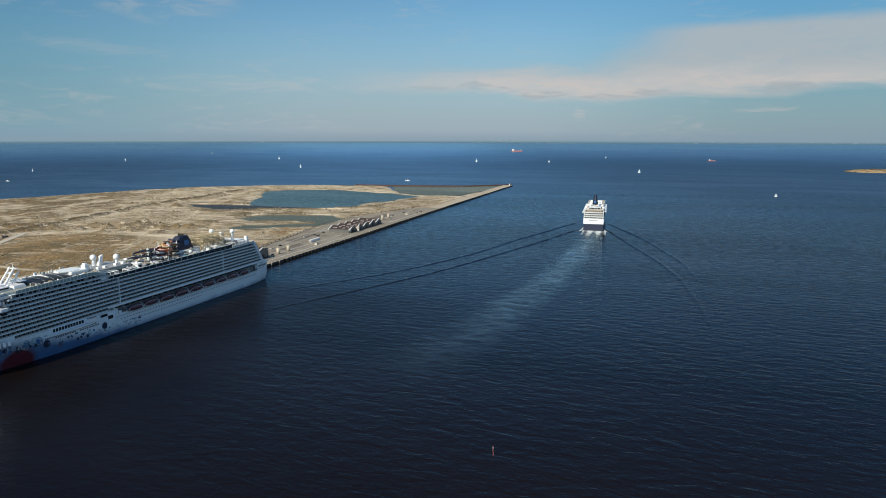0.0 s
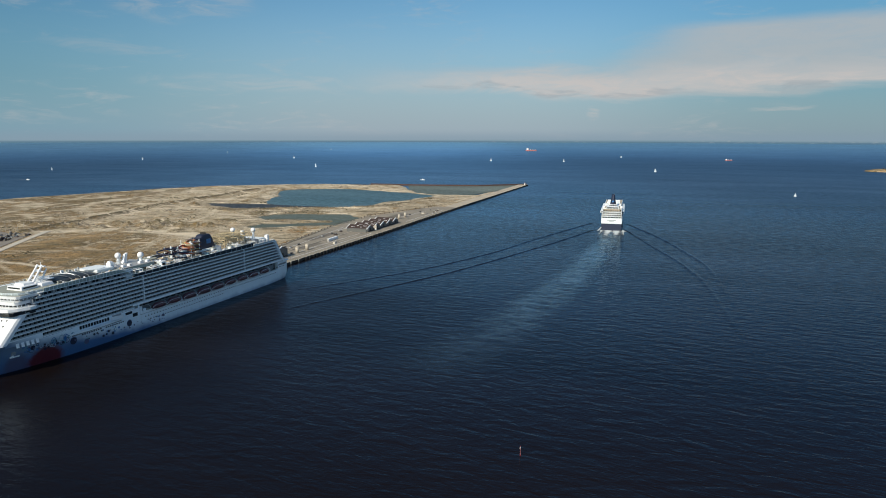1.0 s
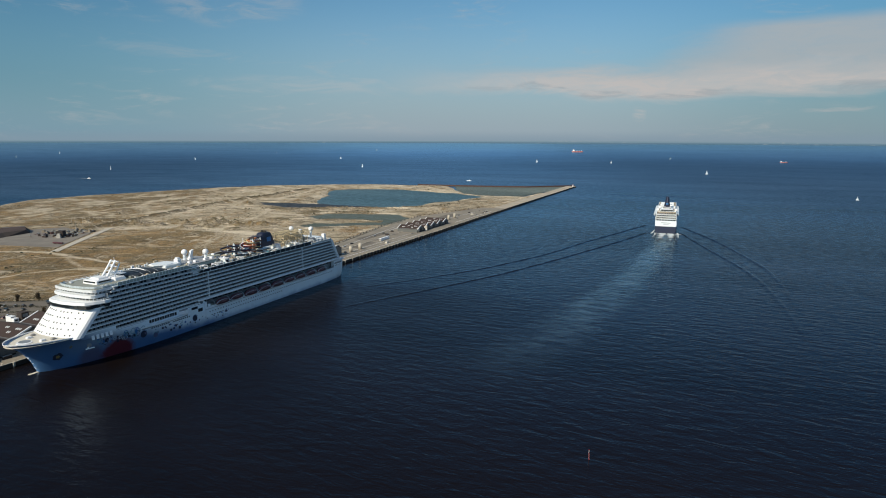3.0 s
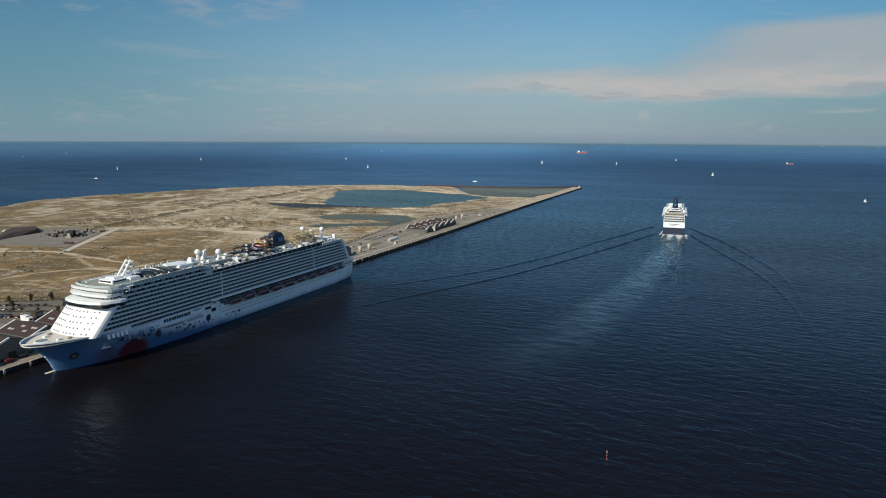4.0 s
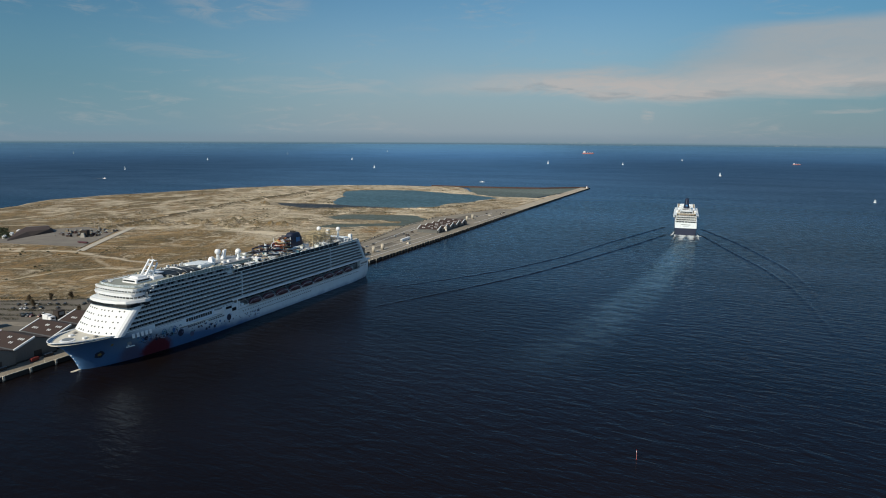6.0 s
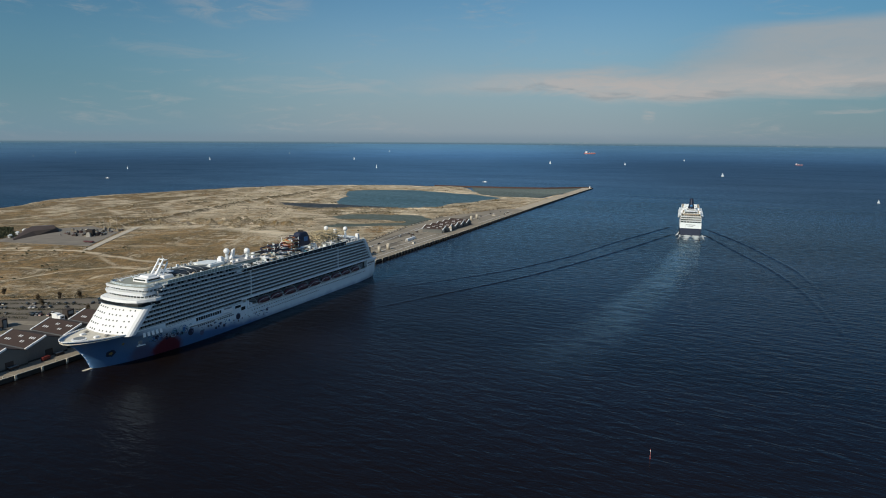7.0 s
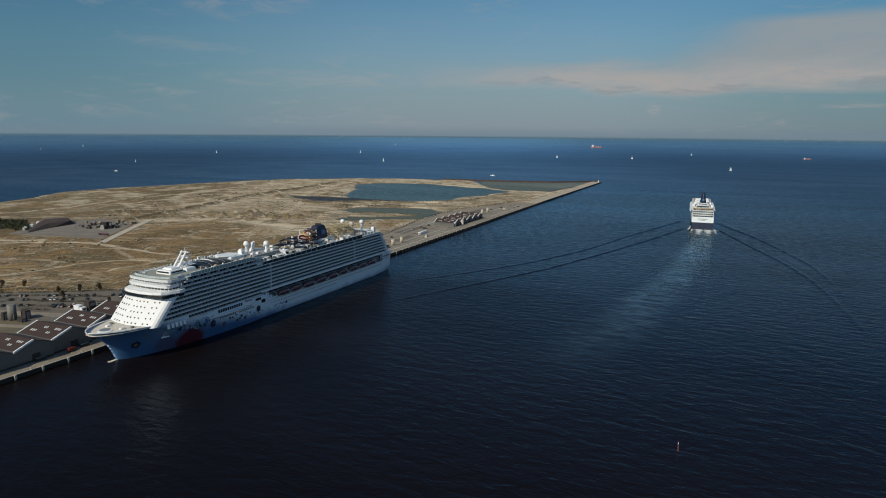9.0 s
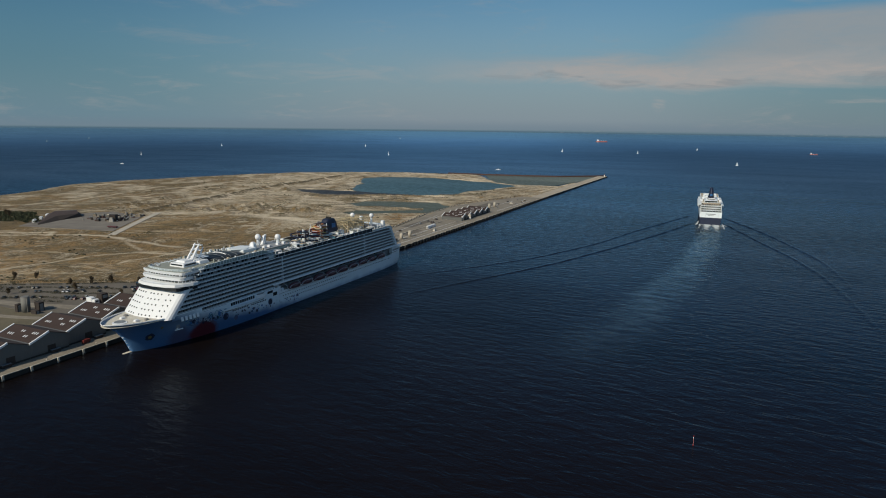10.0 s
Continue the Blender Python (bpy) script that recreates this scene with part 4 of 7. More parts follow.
def build_cruise_ship():
    ship = thing("cruise_ship", SHIP, "large white cruise ship with blue painted bow moored at the quay", "ship")
    ys = sorted(set([-17.5 + k * 1.5 for k in range(16)] + [6 + k * 5.0 for k in range(18)] + [100, 117, 150, 200, 250, 265, 275, 284, 292, 297, 302, 306, 308.5]))
    part("hull", skin([-3, 0, 1.5, 3, 5, 7, 9.3, 11.4], [y for y in ys if y >= 117], True), HULL, ship, "hull side painted blue forward and white aft", True)
    tops = lambda y: float(np.interp(y, (-17.5, 6, 12, 20, 40), (21.5, 20.3, 19.8, 17.8, 17.2)))
    part("bow_plating", skin([-3, 0, 1.5, 3, 5, 7, 9.3, 12, 15, lambda y: (15 + tops(y)) / 2, tops], [y for y in ys if y <= 117], False), HULL, ship, "flared blue bow plating", True)
    part("stern_plating", skin([11.4, 14, 17.8], [y for y in ys if y >= 292], True), WHITE, ship)
    lip = Form()
    for s in (-1, 1):
        lip.loft([[(s * (max(breadth(y, tops(y)), 0.1) - 0.5), y, tops(y) - 0.3), (s * (breadth(y, tops(y)) + 0.08), y, tops(y) - 0.3), (s * (breadth(y, tops(y)) + 0.08), y, tops(y) + 0.3), (s * (max(breadth(y, tops(y)), 0.1) - 0.5), y, tops(y) + 0.3)]
                  for y in [-17.4, -17, -16, -14, -11, -8, -4, 0, 4, 8, 12, 16]])
    part("bulwark", lip, CLEAN, ship, "white bulwark round the foredeck")
    part("foredeck", deck_plate([(0.05, -16.6), (4.0, -15.6), (8.5, -11), (12.2, -5), (15.3, 2), (17.0, 8), (18, 16), (18, 24)], 19.75, 0.4), FOREDECK, ship, "pale beige foredeck")
    well = Form().disc((0, -6, 19.8), 4.2, 0.5, "z", 24)
    part("helipad_ring", well, CLEAN, ship)
    part("deck_hatch", Form().disc((-1, -5, 20.0), 3.2, 0.4, "z", 20), CABIN, ship, "dark open hatch")
    for s in (-1, 1):
        part("winch", Form().box((s * 6, 1, 20.1), (2.2, 3.0, 1.6), edge=0.3), CLEAN, ship)
        part("winch", Form().box((s * 9, 5.5, 20.1), (2.0, 2.6, 1.5), edge=0.3), STEEL, ship)
    for s in (-1, 1):
        anchor = part("anchor", Form().box((s * (breadth(24, 10) + 0.2), 24.0, 9.6), (0.9, 5.4, 0.6), s * -0.2, edge=0.1).box((s * (breadth(23, 11) + 0.2), 22.6, 10.8), (0.8, 0.8, 2.4)), CLEAN, ship)
        part("anchor_pocket", Form().box((s * (breadth(23, 12.2) - 0.1), 23.2, 12.2), (0.8, 2.6, 2.6), s * -0.2, edge=0.2), CABIN, anchor, "dark anchor pocket")

    # raked white front with rows of windows
    curve = [(0, -3.2), (7, -2.6), (13, -1.2), (17.8, 0.4), (19.3, 1.6)]
    f = Form()
    rings = []
    for z in (18.8, 24, 29, 34.6):
        y0 = front_y(z)
        half = [(x, y0 + dy, z) for x, dy in curve] + [(19.95, y0 + 3.4, z), (19.95, y0 + 6.1, z)]
        rings.append([(-x, y, h) for x, y, h in half[::-1]] + half[1:])
    f.loft(rings)
    part("front", f, CLEAN, ship, "raked white superstructure front")
    win = Form().box((0, 0, 0), (0.75, 0.4, 0.95), edge=0.1).data("window", SMOKE)
    for r in range(5):
        z = 20.9 + 2.8 * r
        for x in (-15.8, -12.9, -10.2, -7.4, -2.3, 0.5, 3.6, 6.6, 11.5, 14.6)[0 if r else 1:]:
            dy = float(np.interp(abs(x), [c[0] for c in curve], [c[1] for c in curve]))
            ob = part("window", win, SMOKE, ship)
            ob.matrix_local = pose(x, front_y(z) + dy - 0.12, z, -43, 0, 0)
    f = Form()
    f.loft([[(-breadth(y, 18.5) + 0.05, y, 16.8), (breadth(y, 18.5) - 0.05, y, 16.8), (breadth(y, 18.5) - 0.05, y, 20.35), (-breadth(y, 18.5) + 0.05, y, 20.35)] for y in (17, 20, 24, 28, 32, 36, 40.2)])
    part("shoulder", f, HULL, ship, "blue-grey plating beneath the forward cabins")
    part("bulbous_bow", Form().ball((0, -4.5, -2.0), 2.4, 8, 14).tube([(0, -4.5, -2.0), (0, 4, -2.0)], 2.3, 12), CAPPING, ship, "pale bulbous bow just awash", True)
    shut = Form().box((0, 0, 0), (0.5, 1.8, 2.7), edge=0.1).data("shutter", CLEAN)
    for k in range(5):
        y = 24 + 3.0 * k
        part("shutter", shut, CLEAN, ship, "bright white opening cover").matrix_local = pose(breadth(y, 18) + 0.35, y, 16.7, 0, -12, -8)

    # bridge with open wings, and the two decks above it
    def tier(name, z0, z1, y0, half, y1, mat, out=0.0, label=""):
        ring = [(0, y0 - 2.6), (half * 0.6, y0 - 1.9), (half * 0.93, y0 - 0.7), (half, y0 + 1.0), (half, y1)]
        g = Form()
        full = [(-x, y) for x, y in ring[::-1]] + ring[1:]
        g.loft([[(x, y, z0) for x, y in full], [(x * (1 + out * 0.01), y - out, z1) for x, y in full]])
        ob = part(name, g, mat, ship, label)
        if mat == SMOKE:
            bars = Form()
            for (ax, ay), (bx, by) in zip(full, full[1:]):
                n = max(1, int(math.hypot(bx - ax, by - ay) / 2.4))
                for k in range(n):
                    bars.box((ax + (bx - ax) * k / n, ay + (by - ay) * k / n - 0.15, (z0 + z1) / 2), (0.3, 0.3, z1 - z0))
            tagged(part("mullions", bars, WHITE, ob), kind="stuff")
        return ob
    tier("bridge_windows", 34.6, 36.7, 23.0, 19.0, 38, DARK, 0.5, "dark band of bridge windows")
    wing = Form()
    ring = [(0, 19.5), (10, 20.3), (16, 22.6), (18.6, 27.0), (21.0, 33.0), (21.2, 36.8), (19.2, 37.0), (19.2, 39)]
    full = [(-x, y) for x, y in ring[::-1]] + ring[1:]
    wing.loft([[(x * 0.985, y + 0.6, 36.4) for x, y in full], [(x, y, 36.9) for x, y in full], [(x * 0.99, y + 0.3, 38.5) for x, y in full]])
    part("bridge_wing", wing, CLEAN, ship, "white bridge deck with overhanging wings")
    for s in (-1, 1):
        part("wing_cab", Form().box((s * 20.0, 34.8, 35.4), (2.0, 3.4, 1.8), edge=0.2), DARK, ship)
    tier("lounge_windows", 37.9, 40.2, 30.0, 16.8, 42, SMOKE, 0.2)
    part("railing", rail([(-18.6, 34, 38.5), (-15, 24.4, 38.5), (-8, 21.4, 38.5), (0, 20.6, 38.5), (8, 21.4, 38.5), (15, 24.4, 38.5), (18.6, 31, 38.5), (20.4, 34.4, 38.5)], 0.8, 2.6, 0.06), WHITE, ship)
    tier("upper_deck_band", 40.2, 42.1, 28.0, 17.6, 41, CLEAN, 0.6, "white deck band")
    tier("upper_windows", 42.1, 43.7, 31.5, 16.8, 44, SMOKE, 0.2)
    tier("sun_deck_band", 43.7, 45.3, 29.0, 18.0, 44, CLEAN, 0.5, "white deck band")
    tier("forward_sun_deck", 45.2, 45.5, 29.4, 17.6, 114, GREYDECK)
    r0 = [(-17.6, 62, 45.2), (-17.6, 35, 45.2), (-15.4, 30.4, 45.2), (-8, 28.2, 45.2), (0, 27.2, 45.2), (8, 28.2, 45.2), (15.4, 30.4, 45.2), (17.7, 35, 45.2), (18.4, 46, 45.2), (19.4, 60, 45.2), (19.4, 113, 45.2)]
    part("railing", rail([(x, y, 42.1) for x, y in ((-17.4, 36), (-16, 27.4), (-10, 26.2), (0, 25.4), (10, 26.2), (16, 27.4), (17.4, 31), (17.4, 40))], 1.2, 2.4, 0.07), WHITE, ship)
    part("railing", rail(r0, 1.5, 2.6, 0.07), WHITE, ship, "white guard rail")
    part("windbreak", Form().loft([[(x * 0.985, y + 0.4, 45.5), (x * 0.985 + 0.1, y + 0.4, 45.5), (x * 0.985 + 0.1, y + 0.4, 46.9), (x * 0.985, y + 0.4, 46.9)] for x, y, z in r0[1:]]), TINT, ship)

    # cabin decks: recessed wall, slabs, glass balustrades and dividers
    for k in range(10):
        z = 17.6 + ROW * k
        y0 = max(front_y(z) + 6.0, 40.0 if k == 0 else 0)
        y1 = aft_y(z) if 0 < k < 8 else 113.0
        inner = 17.9
        # grey far below the ship's white: balcony shade put into the wall colour
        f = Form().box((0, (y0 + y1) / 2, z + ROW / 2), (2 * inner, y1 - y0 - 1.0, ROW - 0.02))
        wall = part("cabin_wall", f, CABIN, ship, "recessed cabin wall coloured dark for its shade")
        for s in (-1, 1):
            part("balcony_slab", Form().box((s * 18.9, (y0 + y1) / 2, z), (2.1, y1 - y0, 0.45)), WHITE, ship)
            part("balustrade", Form().box((s * 19.86, (y0 + y1) / 2, z + 0.66), (0.08, y1 - y0 - 0.4, 0.85)), TINT, ship, "tinted glass balustrade")
        f = Form()
        n = int((y1 - y0) / 2.9)
        for i in range(n + 1):
            y = y0 + (y1 - y0) * i / n
            for s in (-1, 1):
                if k < 8:
                    f.box((s * 18.8, y, z + ROW / 2), (1.6, 0.14, ROW - 0.5))
                elif i % 3 == k % 2:
                    f.box((s * 18.9, y, z + ROW / 2), (2.0, 1.1 if k == 9 else 0.6, ROW - 0.4))
        tagged(part("partition", f, PARTITION, ship, "thin grey balcony partitions"), kind="stuff")
        f = Form()
        for i in range(n):
            y = y0 + (y1 - y0) * (i + 0.5) / n
            for s in (-1, 1):
                f.box((s * 17.92, y, z + 1.35), (0.1, 2.1, 1.9))
        tagged(part("cabin_glazing", f, DARK, wall, "dark sliding glass doors"), kind="stuff")
    for s in (-1, 1):
        part("deck_edge", Form().box((s * 18.75, 77, 45.25), (2.4, 73, 0.4)), WHITE, ship)
    for y in (122.6, 240.7):
        for s in (-1, 1):
            part("pilaster", Form().box((s * 19.2, y, 30.0), (1.5, 0.6, 20.0)), WHITE, ship, "white vertical strip between cabins")
    for s in (-1, 1):
        # dark strip proud of the plating, painting the aft overhang's shade
        f = Form().loft([[(s * (breadth(y, 14.6) - 0.4), y, 15.0), (s * (breadth(y, 14.6) + 0.06), y, 15.0), (s * (breadth(y, 14.6) + 0.06), y, 16.6), (s * (breadth(y, 14.6) - 0.4), y, 16.6)] for y in (293, 298, 303, 306.5)])
        part("overhang_shade", f, CABIN, ship, "dark strip on the plating for the shade beneath the aft deck")
    # white side edge of the raked stern
    for s in (-1, 1):
        f = Form()
        f.loft([[(s * 17.5, aft_y(z) - 2.6, z), (s * 19.95, aft_y(z) - 2.6, z), (s * 19.95, aft_y(z) + 0.7, z), (s * 17.5, aft_y(z) + 0.7, z)] for z in (17.8, 40.6)])
        part("stern_edge", f, WHITE, ship)
    for k in range(1, 8):
        z = 17.6 + ROW * k
        part("stern_deck", Form().box((0, aft_y(z) + 1.0, z), (36, 5.0, 0.5)), WHITE, ship)

    # top deck aft of the step
    part("top_deck", deck_plate([(19.4, 112.5), (19.4, 289.0)], 40.4, 0.7), CREAM, ship, "sunlit timber-coloured top deck")
    for s in (-1, 1):
        tops_ = [(114, 42.1), (160, 42.6), (210, 43.1), (254, 43.5)]
        part("windscreen", Form().loft([[(s * 19.55, y, 40.0), (s * 19.85, y, 40.0), (s * 19.85, y, z), (s * 19.55, y, z)] for y, z in tops_]), DARK, ship, "dark glass windscreen along the top deck")
        part("windscreen_sill", Form().box((s * 19.75, 200.5, 39.85), (0.4, 175, 0.5)), WHITE, ship)
        part("windscreen_cap", Form().loft([[(s * 19.5, y, z), (s * 19.95, y, z), (s * 19.95, y, z + 0.25), (s * 19.5, y, z + 0.25)] for y, z in tops_]), WHITE, ship)
        mull = Form().box((0, 0, 0), (0.12, 0.14, 2.4)).data("mullion", WHITE)
        for k in range(20):
            part("mullion", mull, WHITE, ship).matrix_local = pose(s * 19.88, 118 + 7.0 * k, 41.3)
        part("aft_screen", Form().box((s * 19.7, 271.5, 40.9), (0.2, 33, 1.4)), TINT, ship)
    part("railing", rail([(19.5, 214, 40.4), (19.3, 288, 40.4), (-19.3, 288, 40.4), (-19.5, 214, 40.4)], 1.6, 2.4, 0.08), WHITE, ship)
    part("step_end", Form().box((0, 110.5, 42.8), (38.0, 6.2, 5.0)), WHITE, ship)
    slope_ = [(44, 47.3), (70, 47.8), (98, 47.9), (103, 47.4), (107, 46.0), (111, 43.7), (115, 42.2)]
    f = Form().loft([[(19.55, y, min(45.4, z - 1.5)), (19.85, y, min(45.4, z - 1.5)), (19.85, y, z), (19.55, y, z)] for y, z in slope_])
    screen = part("sun_deck_screen", f, SCREEN, ship, "pale green-grey screen along the sun deck")
    part("screen_cap", Form().loft([[(19.5, y, z), (19.95, y, z), (19.95, y, z + 0.2), (19.5, y, z + 0.2)] for y, z in slope_]), WHITE, screen)
    for k in range(21):
        part("screen_post", Form().box((19.9, 45 + 2.7 * k, 46.6), (0.18, 0.22, 2.4)), CLEAN, screen)

    # boat deck recess along the side, under a white fascia
    part("boat_deck", Form().box((0, 204.5, 11.6), (38.4, 175, 0.4)), GREYDECK, ship)
    # dark wall colour carries the shade of the boat recess
    part("promenade_wall", Form().box((0, 204.5, 15.6), (31.0, 175, 7.9)), CABIN, ship, "promenade wall coloured dark for the recess shade")
    glass = Form().box((0, 0, 0), (0.12, 4.6, 1.9)).data("promenade_window", DARK)
    for k in range(30):
        for s in (-1, 1):
            part("promenade_window", glass, DARK, ship).matrix_local = pose(s * 15.55, 121 + 5.7 * k, 17.4)
    for s in (-1, 1):
        part("promenade_roof", Form().box((s * 17.6, 204.5, 19.75), (4.7, 175, 0.6)), WHITE, ship)
        part("fascia", Form().box((s * 19.8, 206.0, 19.7), (0.9, 190, 0.9), edge=0.12), CLEAN, ship, "long white fascia above the boats")
        part("deck_kerb", Form().box((s * 19.6, 204.5, 11.85), (0.6, 175, 0.5)), WHITE, ship)
        part("recess_end", Form().box((s * 18, 116.6, 15.4), (3.4, 1.2, 8.0)), WHITE, ship)
        part("recess_end", Form().box((s * 18, 292.2, 15.4), (3.2, 0.8, 8.0)), WHITE, ship)
    # stair house and stores at the forward end of the recess
    for y, dx, dy, h, mat in ((118.8, 2.2, 2.4, 5.6, WHITE), (122.4, 1.6, 3.0, 3.2, WHITE), (126.0, 1.4, 2.6, 2.4, GREYDECK)):
        part("deck_store", Form().box((18.4, y, 11.8 + h / 2), (dx, dy, h), edge=0.2), mat, ship)
    for s in (-1, 1):
        part("bulwark", Form().box((s * 19.7, 124.5, 12.6), (0.25, 14, 1.5)), WHITE, ship)
    arm = Form().tube([(15.8, 0, 16.9), (18.6, 0, 16.8), (20.6, 0, 15.6), (20.8, 0, 13.0), (19.8, 0, 11.6)], 0.13, 6).data("davit", WHITE)
    for a, b in zip((119,) + BOATS, BOATS + (285,)):
        part("davit", arm, WHITE, ship, "white curved boat davit").matrix_local = pose(0, (a + b) / 2, 0)

    # side windows, and a bowed terrace below them
    hole = Form().box((0, 0, 0), (0.2, 1.7, 2.2), edge=0.08).data("side_window", DARK)
    for k in range(11):
        part("side_window", hole, DARK, ship, "tall dark public-room window").matrix_local = pose(19.92, 67 + 2.2 * k, 15.9)

    def bow_out(y0, y1, deep, z0, z1):
        """A slab of lens-shaped plan against the ship's side."""
        ring = [(19.7, y0)] + [(19.9 + deep * math.sin(math.pi * q / 16) ** 0.8, y0 + (y1 - y0) * q / 16) for q in range(17)] + [(19.7, y1)]
        return Form().loft([[(x, y, z0) for x, y in ring], [(x, y, z1) for x, y in ring]]), ring
    lens, edge_ = bow_out(58.5, 102.5, 2.0, 12.7, 13.6)
    terrace = part("terrace", lens, WHITE, ship, "bowed white side terrace")
    part("railing", rail([(x - 0.15, y, 13.6) for x, y in edge_[1:-1:2]], 1.2, 2.4, 0.07), WHITE, terrace)
    # dark strip on the hull, for the shade beneath the terrace
    part("painted_terrace_shade", Form().box((19.92, 80, 12.1), (0.2, 40, 0.9), edge=0.05), CABIN, ship)
    part("terrace_roof", bow_out(62, 92, 0.9, 17.3, 17.6)[0], WHITE, terrace)
    part("side_tender", bow_out(91, 102, 1.5, 14.0, 16.4)[0], CLEAN, ship, "small white boat stowed at the side")
    part("tender_canopy", bow_out(92.5, 100.5, 1.1, 16.4, 17.3)[0], PARTITION, ship)
    part("terrace_recess", Form().box((19.9, 107, 15.4), (0.3, 6, 1.8), edge=0.1), DARK, ship)
    part("tender_opening", Form().box((19.85, 112.6, 13.0), (0.3, 4.6, 2.6), edge=0.2), DARK, ship, "dark opening in the ship's side")
    port = Form().disc((0, 0, 0), 0.45, 0.3, "x", 10).data("porthole", DARK)
    for k in range(58):
        y = 122 + 2.9 * k
        part("porthole", port, DARK, ship).matrix_local = pose(breadth(y, 9.2), y, 9.2)
    for k in range(30):
        y = 124 + 2.9 * k
        part("porthole", port, DARK, ship).matrix_local = pose(breadth(y, 6.4), y, 6.4)
    for k in range(8):
        y = 284 + 2.6 * k
        part("porthole", port, DARK, ship).matrix_local = pose(breadth(y, 14), y, 13.6)

    # painted art: bubbles, a red splash, a gold emblem, bars where the name stands
    rnd = random.Random(11)
    blobs = {m.name: Form().disc((0, 0, 0), 1.0, 0.16, "x", 20).data("painted_disc", m) for m in (NAVY, TEAL, BLUE, CLEAN, DUSK)}
    spots = [(61, 8.8, 2.4, NAVY), (106.8, 8.1, 2.2, NAVY), (70.5, 5.6, 1.8, DUSK), (34, 12.4, 1.5, NAVY), (55, 12.6, 1.2, BLUE), (92, 5.2, 1.1, NAVY), (84, 5.4, 0.9, NAVY)]
    for k in range(85):
        y = 28 + 112 * rnd.random() ** 0.8
        z = float(np.interp(y, (30, 58, 135), (12.8, 9.0, 5.0))) + rnd.uniform(-2.2, 2.2)
        spots.append((y, z, rnd.choice((0.3, 0.35, 0.45, 0.6, 0.8)), rnd.choice((NAVY, NAVY, BLUE, BLUE, DUSK))))
    for i, (y, z, r, m) in enumerate(spots):
        slope = math.degrees(math.atan((breadth(y + 1, z) - breadth(y - 1, z)) / 2))
        lean = math.degrees(math.atan(breadth(y, z + 1) - breadth(y, z - 1)) / 2)
        part("painted_disc", blobs[m.name], m, ship).matrix_local = pose(breadth(y, z) + 0.05 + 0.004 * (i % 20), y, z, 0, lean, -slope) @ Matrix.Diagonal((1, r, r, 1))

    def loop(y, z, r, start, end, mat, wide=0.22):
        """A painted ring or curl that follows the hull."""
        f = Form()
        rows = []
        for k in range(21):
            a = start + (end - start) * k / 20
            q = r * (1 - 0.25 * k / 20)
            pts = [(y + (q + e) * math.cos(a), z + (q + e) * math.sin(a)) for e in (-wide, wide)]
            rows.append([(breadth(yy, zz) + 0.10, yy, zz) for yy, zz in pts])
        f.loft(rows, caps=False, closed=False)
        part("painted_curl", f, mat, ship)
    for k in range(34):
        y = 28 + 36 * rnd.random()
        z = float(np.interp(y, (30, 64), (12.6, 10.6))) + rnd.uniform(-1.6, 2.6)
        a = rnd.uniform(0, 6.3)
        loop(y, z, rnd.uniform(0.7, 2.0), a, a + rnd.uniform(4.6, 7.5), rnd.choice((PALEART, PALEART, BLUE, NAVY, TEAL)), rnd.uniform(0.12, 0.22))
    for y, z, r in ((106.8, 8.1, 2.6), (61, 8.8, 2.8), (70.5, 5.6, 2.1), (52.5, 9.6, 2.0), (94, 7.2, 1.2)):
        loop(y, z, r, 0.4, 6.3, rnd.choice((BLUE, TEAL)), 0.16)

    def patch(y, z, ry, rz_, mat, name, label, wob=0.12, proud=0.1):
        """A painted blot that follows the hull."""
        g = Form()
        pts = [(breadth(y, z) + proud, y, z)]
        for k in range(28):
            a = 2 * math.pi * k / 28
            q = 1 + wob * math.sin(5 * a + 1) + wob * 0.6 * math.sin(9 * a)
            yy, zz = y + ry * q * math.cos(a), max(0.3, z + rz_ * q * math.sin(a))
            pts.append((breadth(yy, zz) + proud, yy, zz))
        g.mesh(pts, [(0, k + 1, (k + 1) % 28 + 1) for k in range(28)])
        part(name, g, mat, ship, label)
    patch(7.0, 8.5, 2.5, 2.3, NAVY, "painted_emblem", "dull gold and navy emblem painted on the bow", 0.09)
    patch(7.0, 8.4, 1.0, 0.95, OCHRE, "painted_emblem", "", 0.10, 0.16)
    patch(12.5, 13.5, 0.8, 0.8, OCHRE, "painted_emblem", "", 0.3, 0.12)
    bar = Form().box((0, 0, 0), (0.12, 1.1, 0.9)).data("name_bar", NAVY)
    for k in range(2):
        for i in range(9):
            part("name_bar", bar, NAVY, ship, "dark bar").matrix_local = pose(19.95, 68 + 19 * k + 1.8 * i, 11.0 - 0.3 * k)

    # forward mast and radar house
    part("radar_house", Form().box((0, 45.5, 46.7), (13, 12, 2.4), 0, 0.94, 0.4).box((0, 46.5, 48.4), (9, 8, 1.4), 0, 0.85, 0.4).box((0, 57, 46.6), (15, 9, 2.0), 0, 0.9, 0.4), CLEAN, ship, "white rounded radar house")
    part("radar_house_windows", Form().box((0, 39.55, 46.9), (10, 0.3, 0.9)).box((6.45, 45.5, 46.9), (0.25, 9, 0.9)), DARK, ship, "dark strip of radar house windows")
    mast = Form()
    for s in (-1, 1):
        mast.tube([(s * 2.2, 50, 47), (s * 1.9, 58.5, 58.0)], 0.8, 8, 0.55)
        mast.tube([(s * 3.4, 55, 47), (s * 2.4, 61.0, 55.5)], 0.6, 8, 0.45)
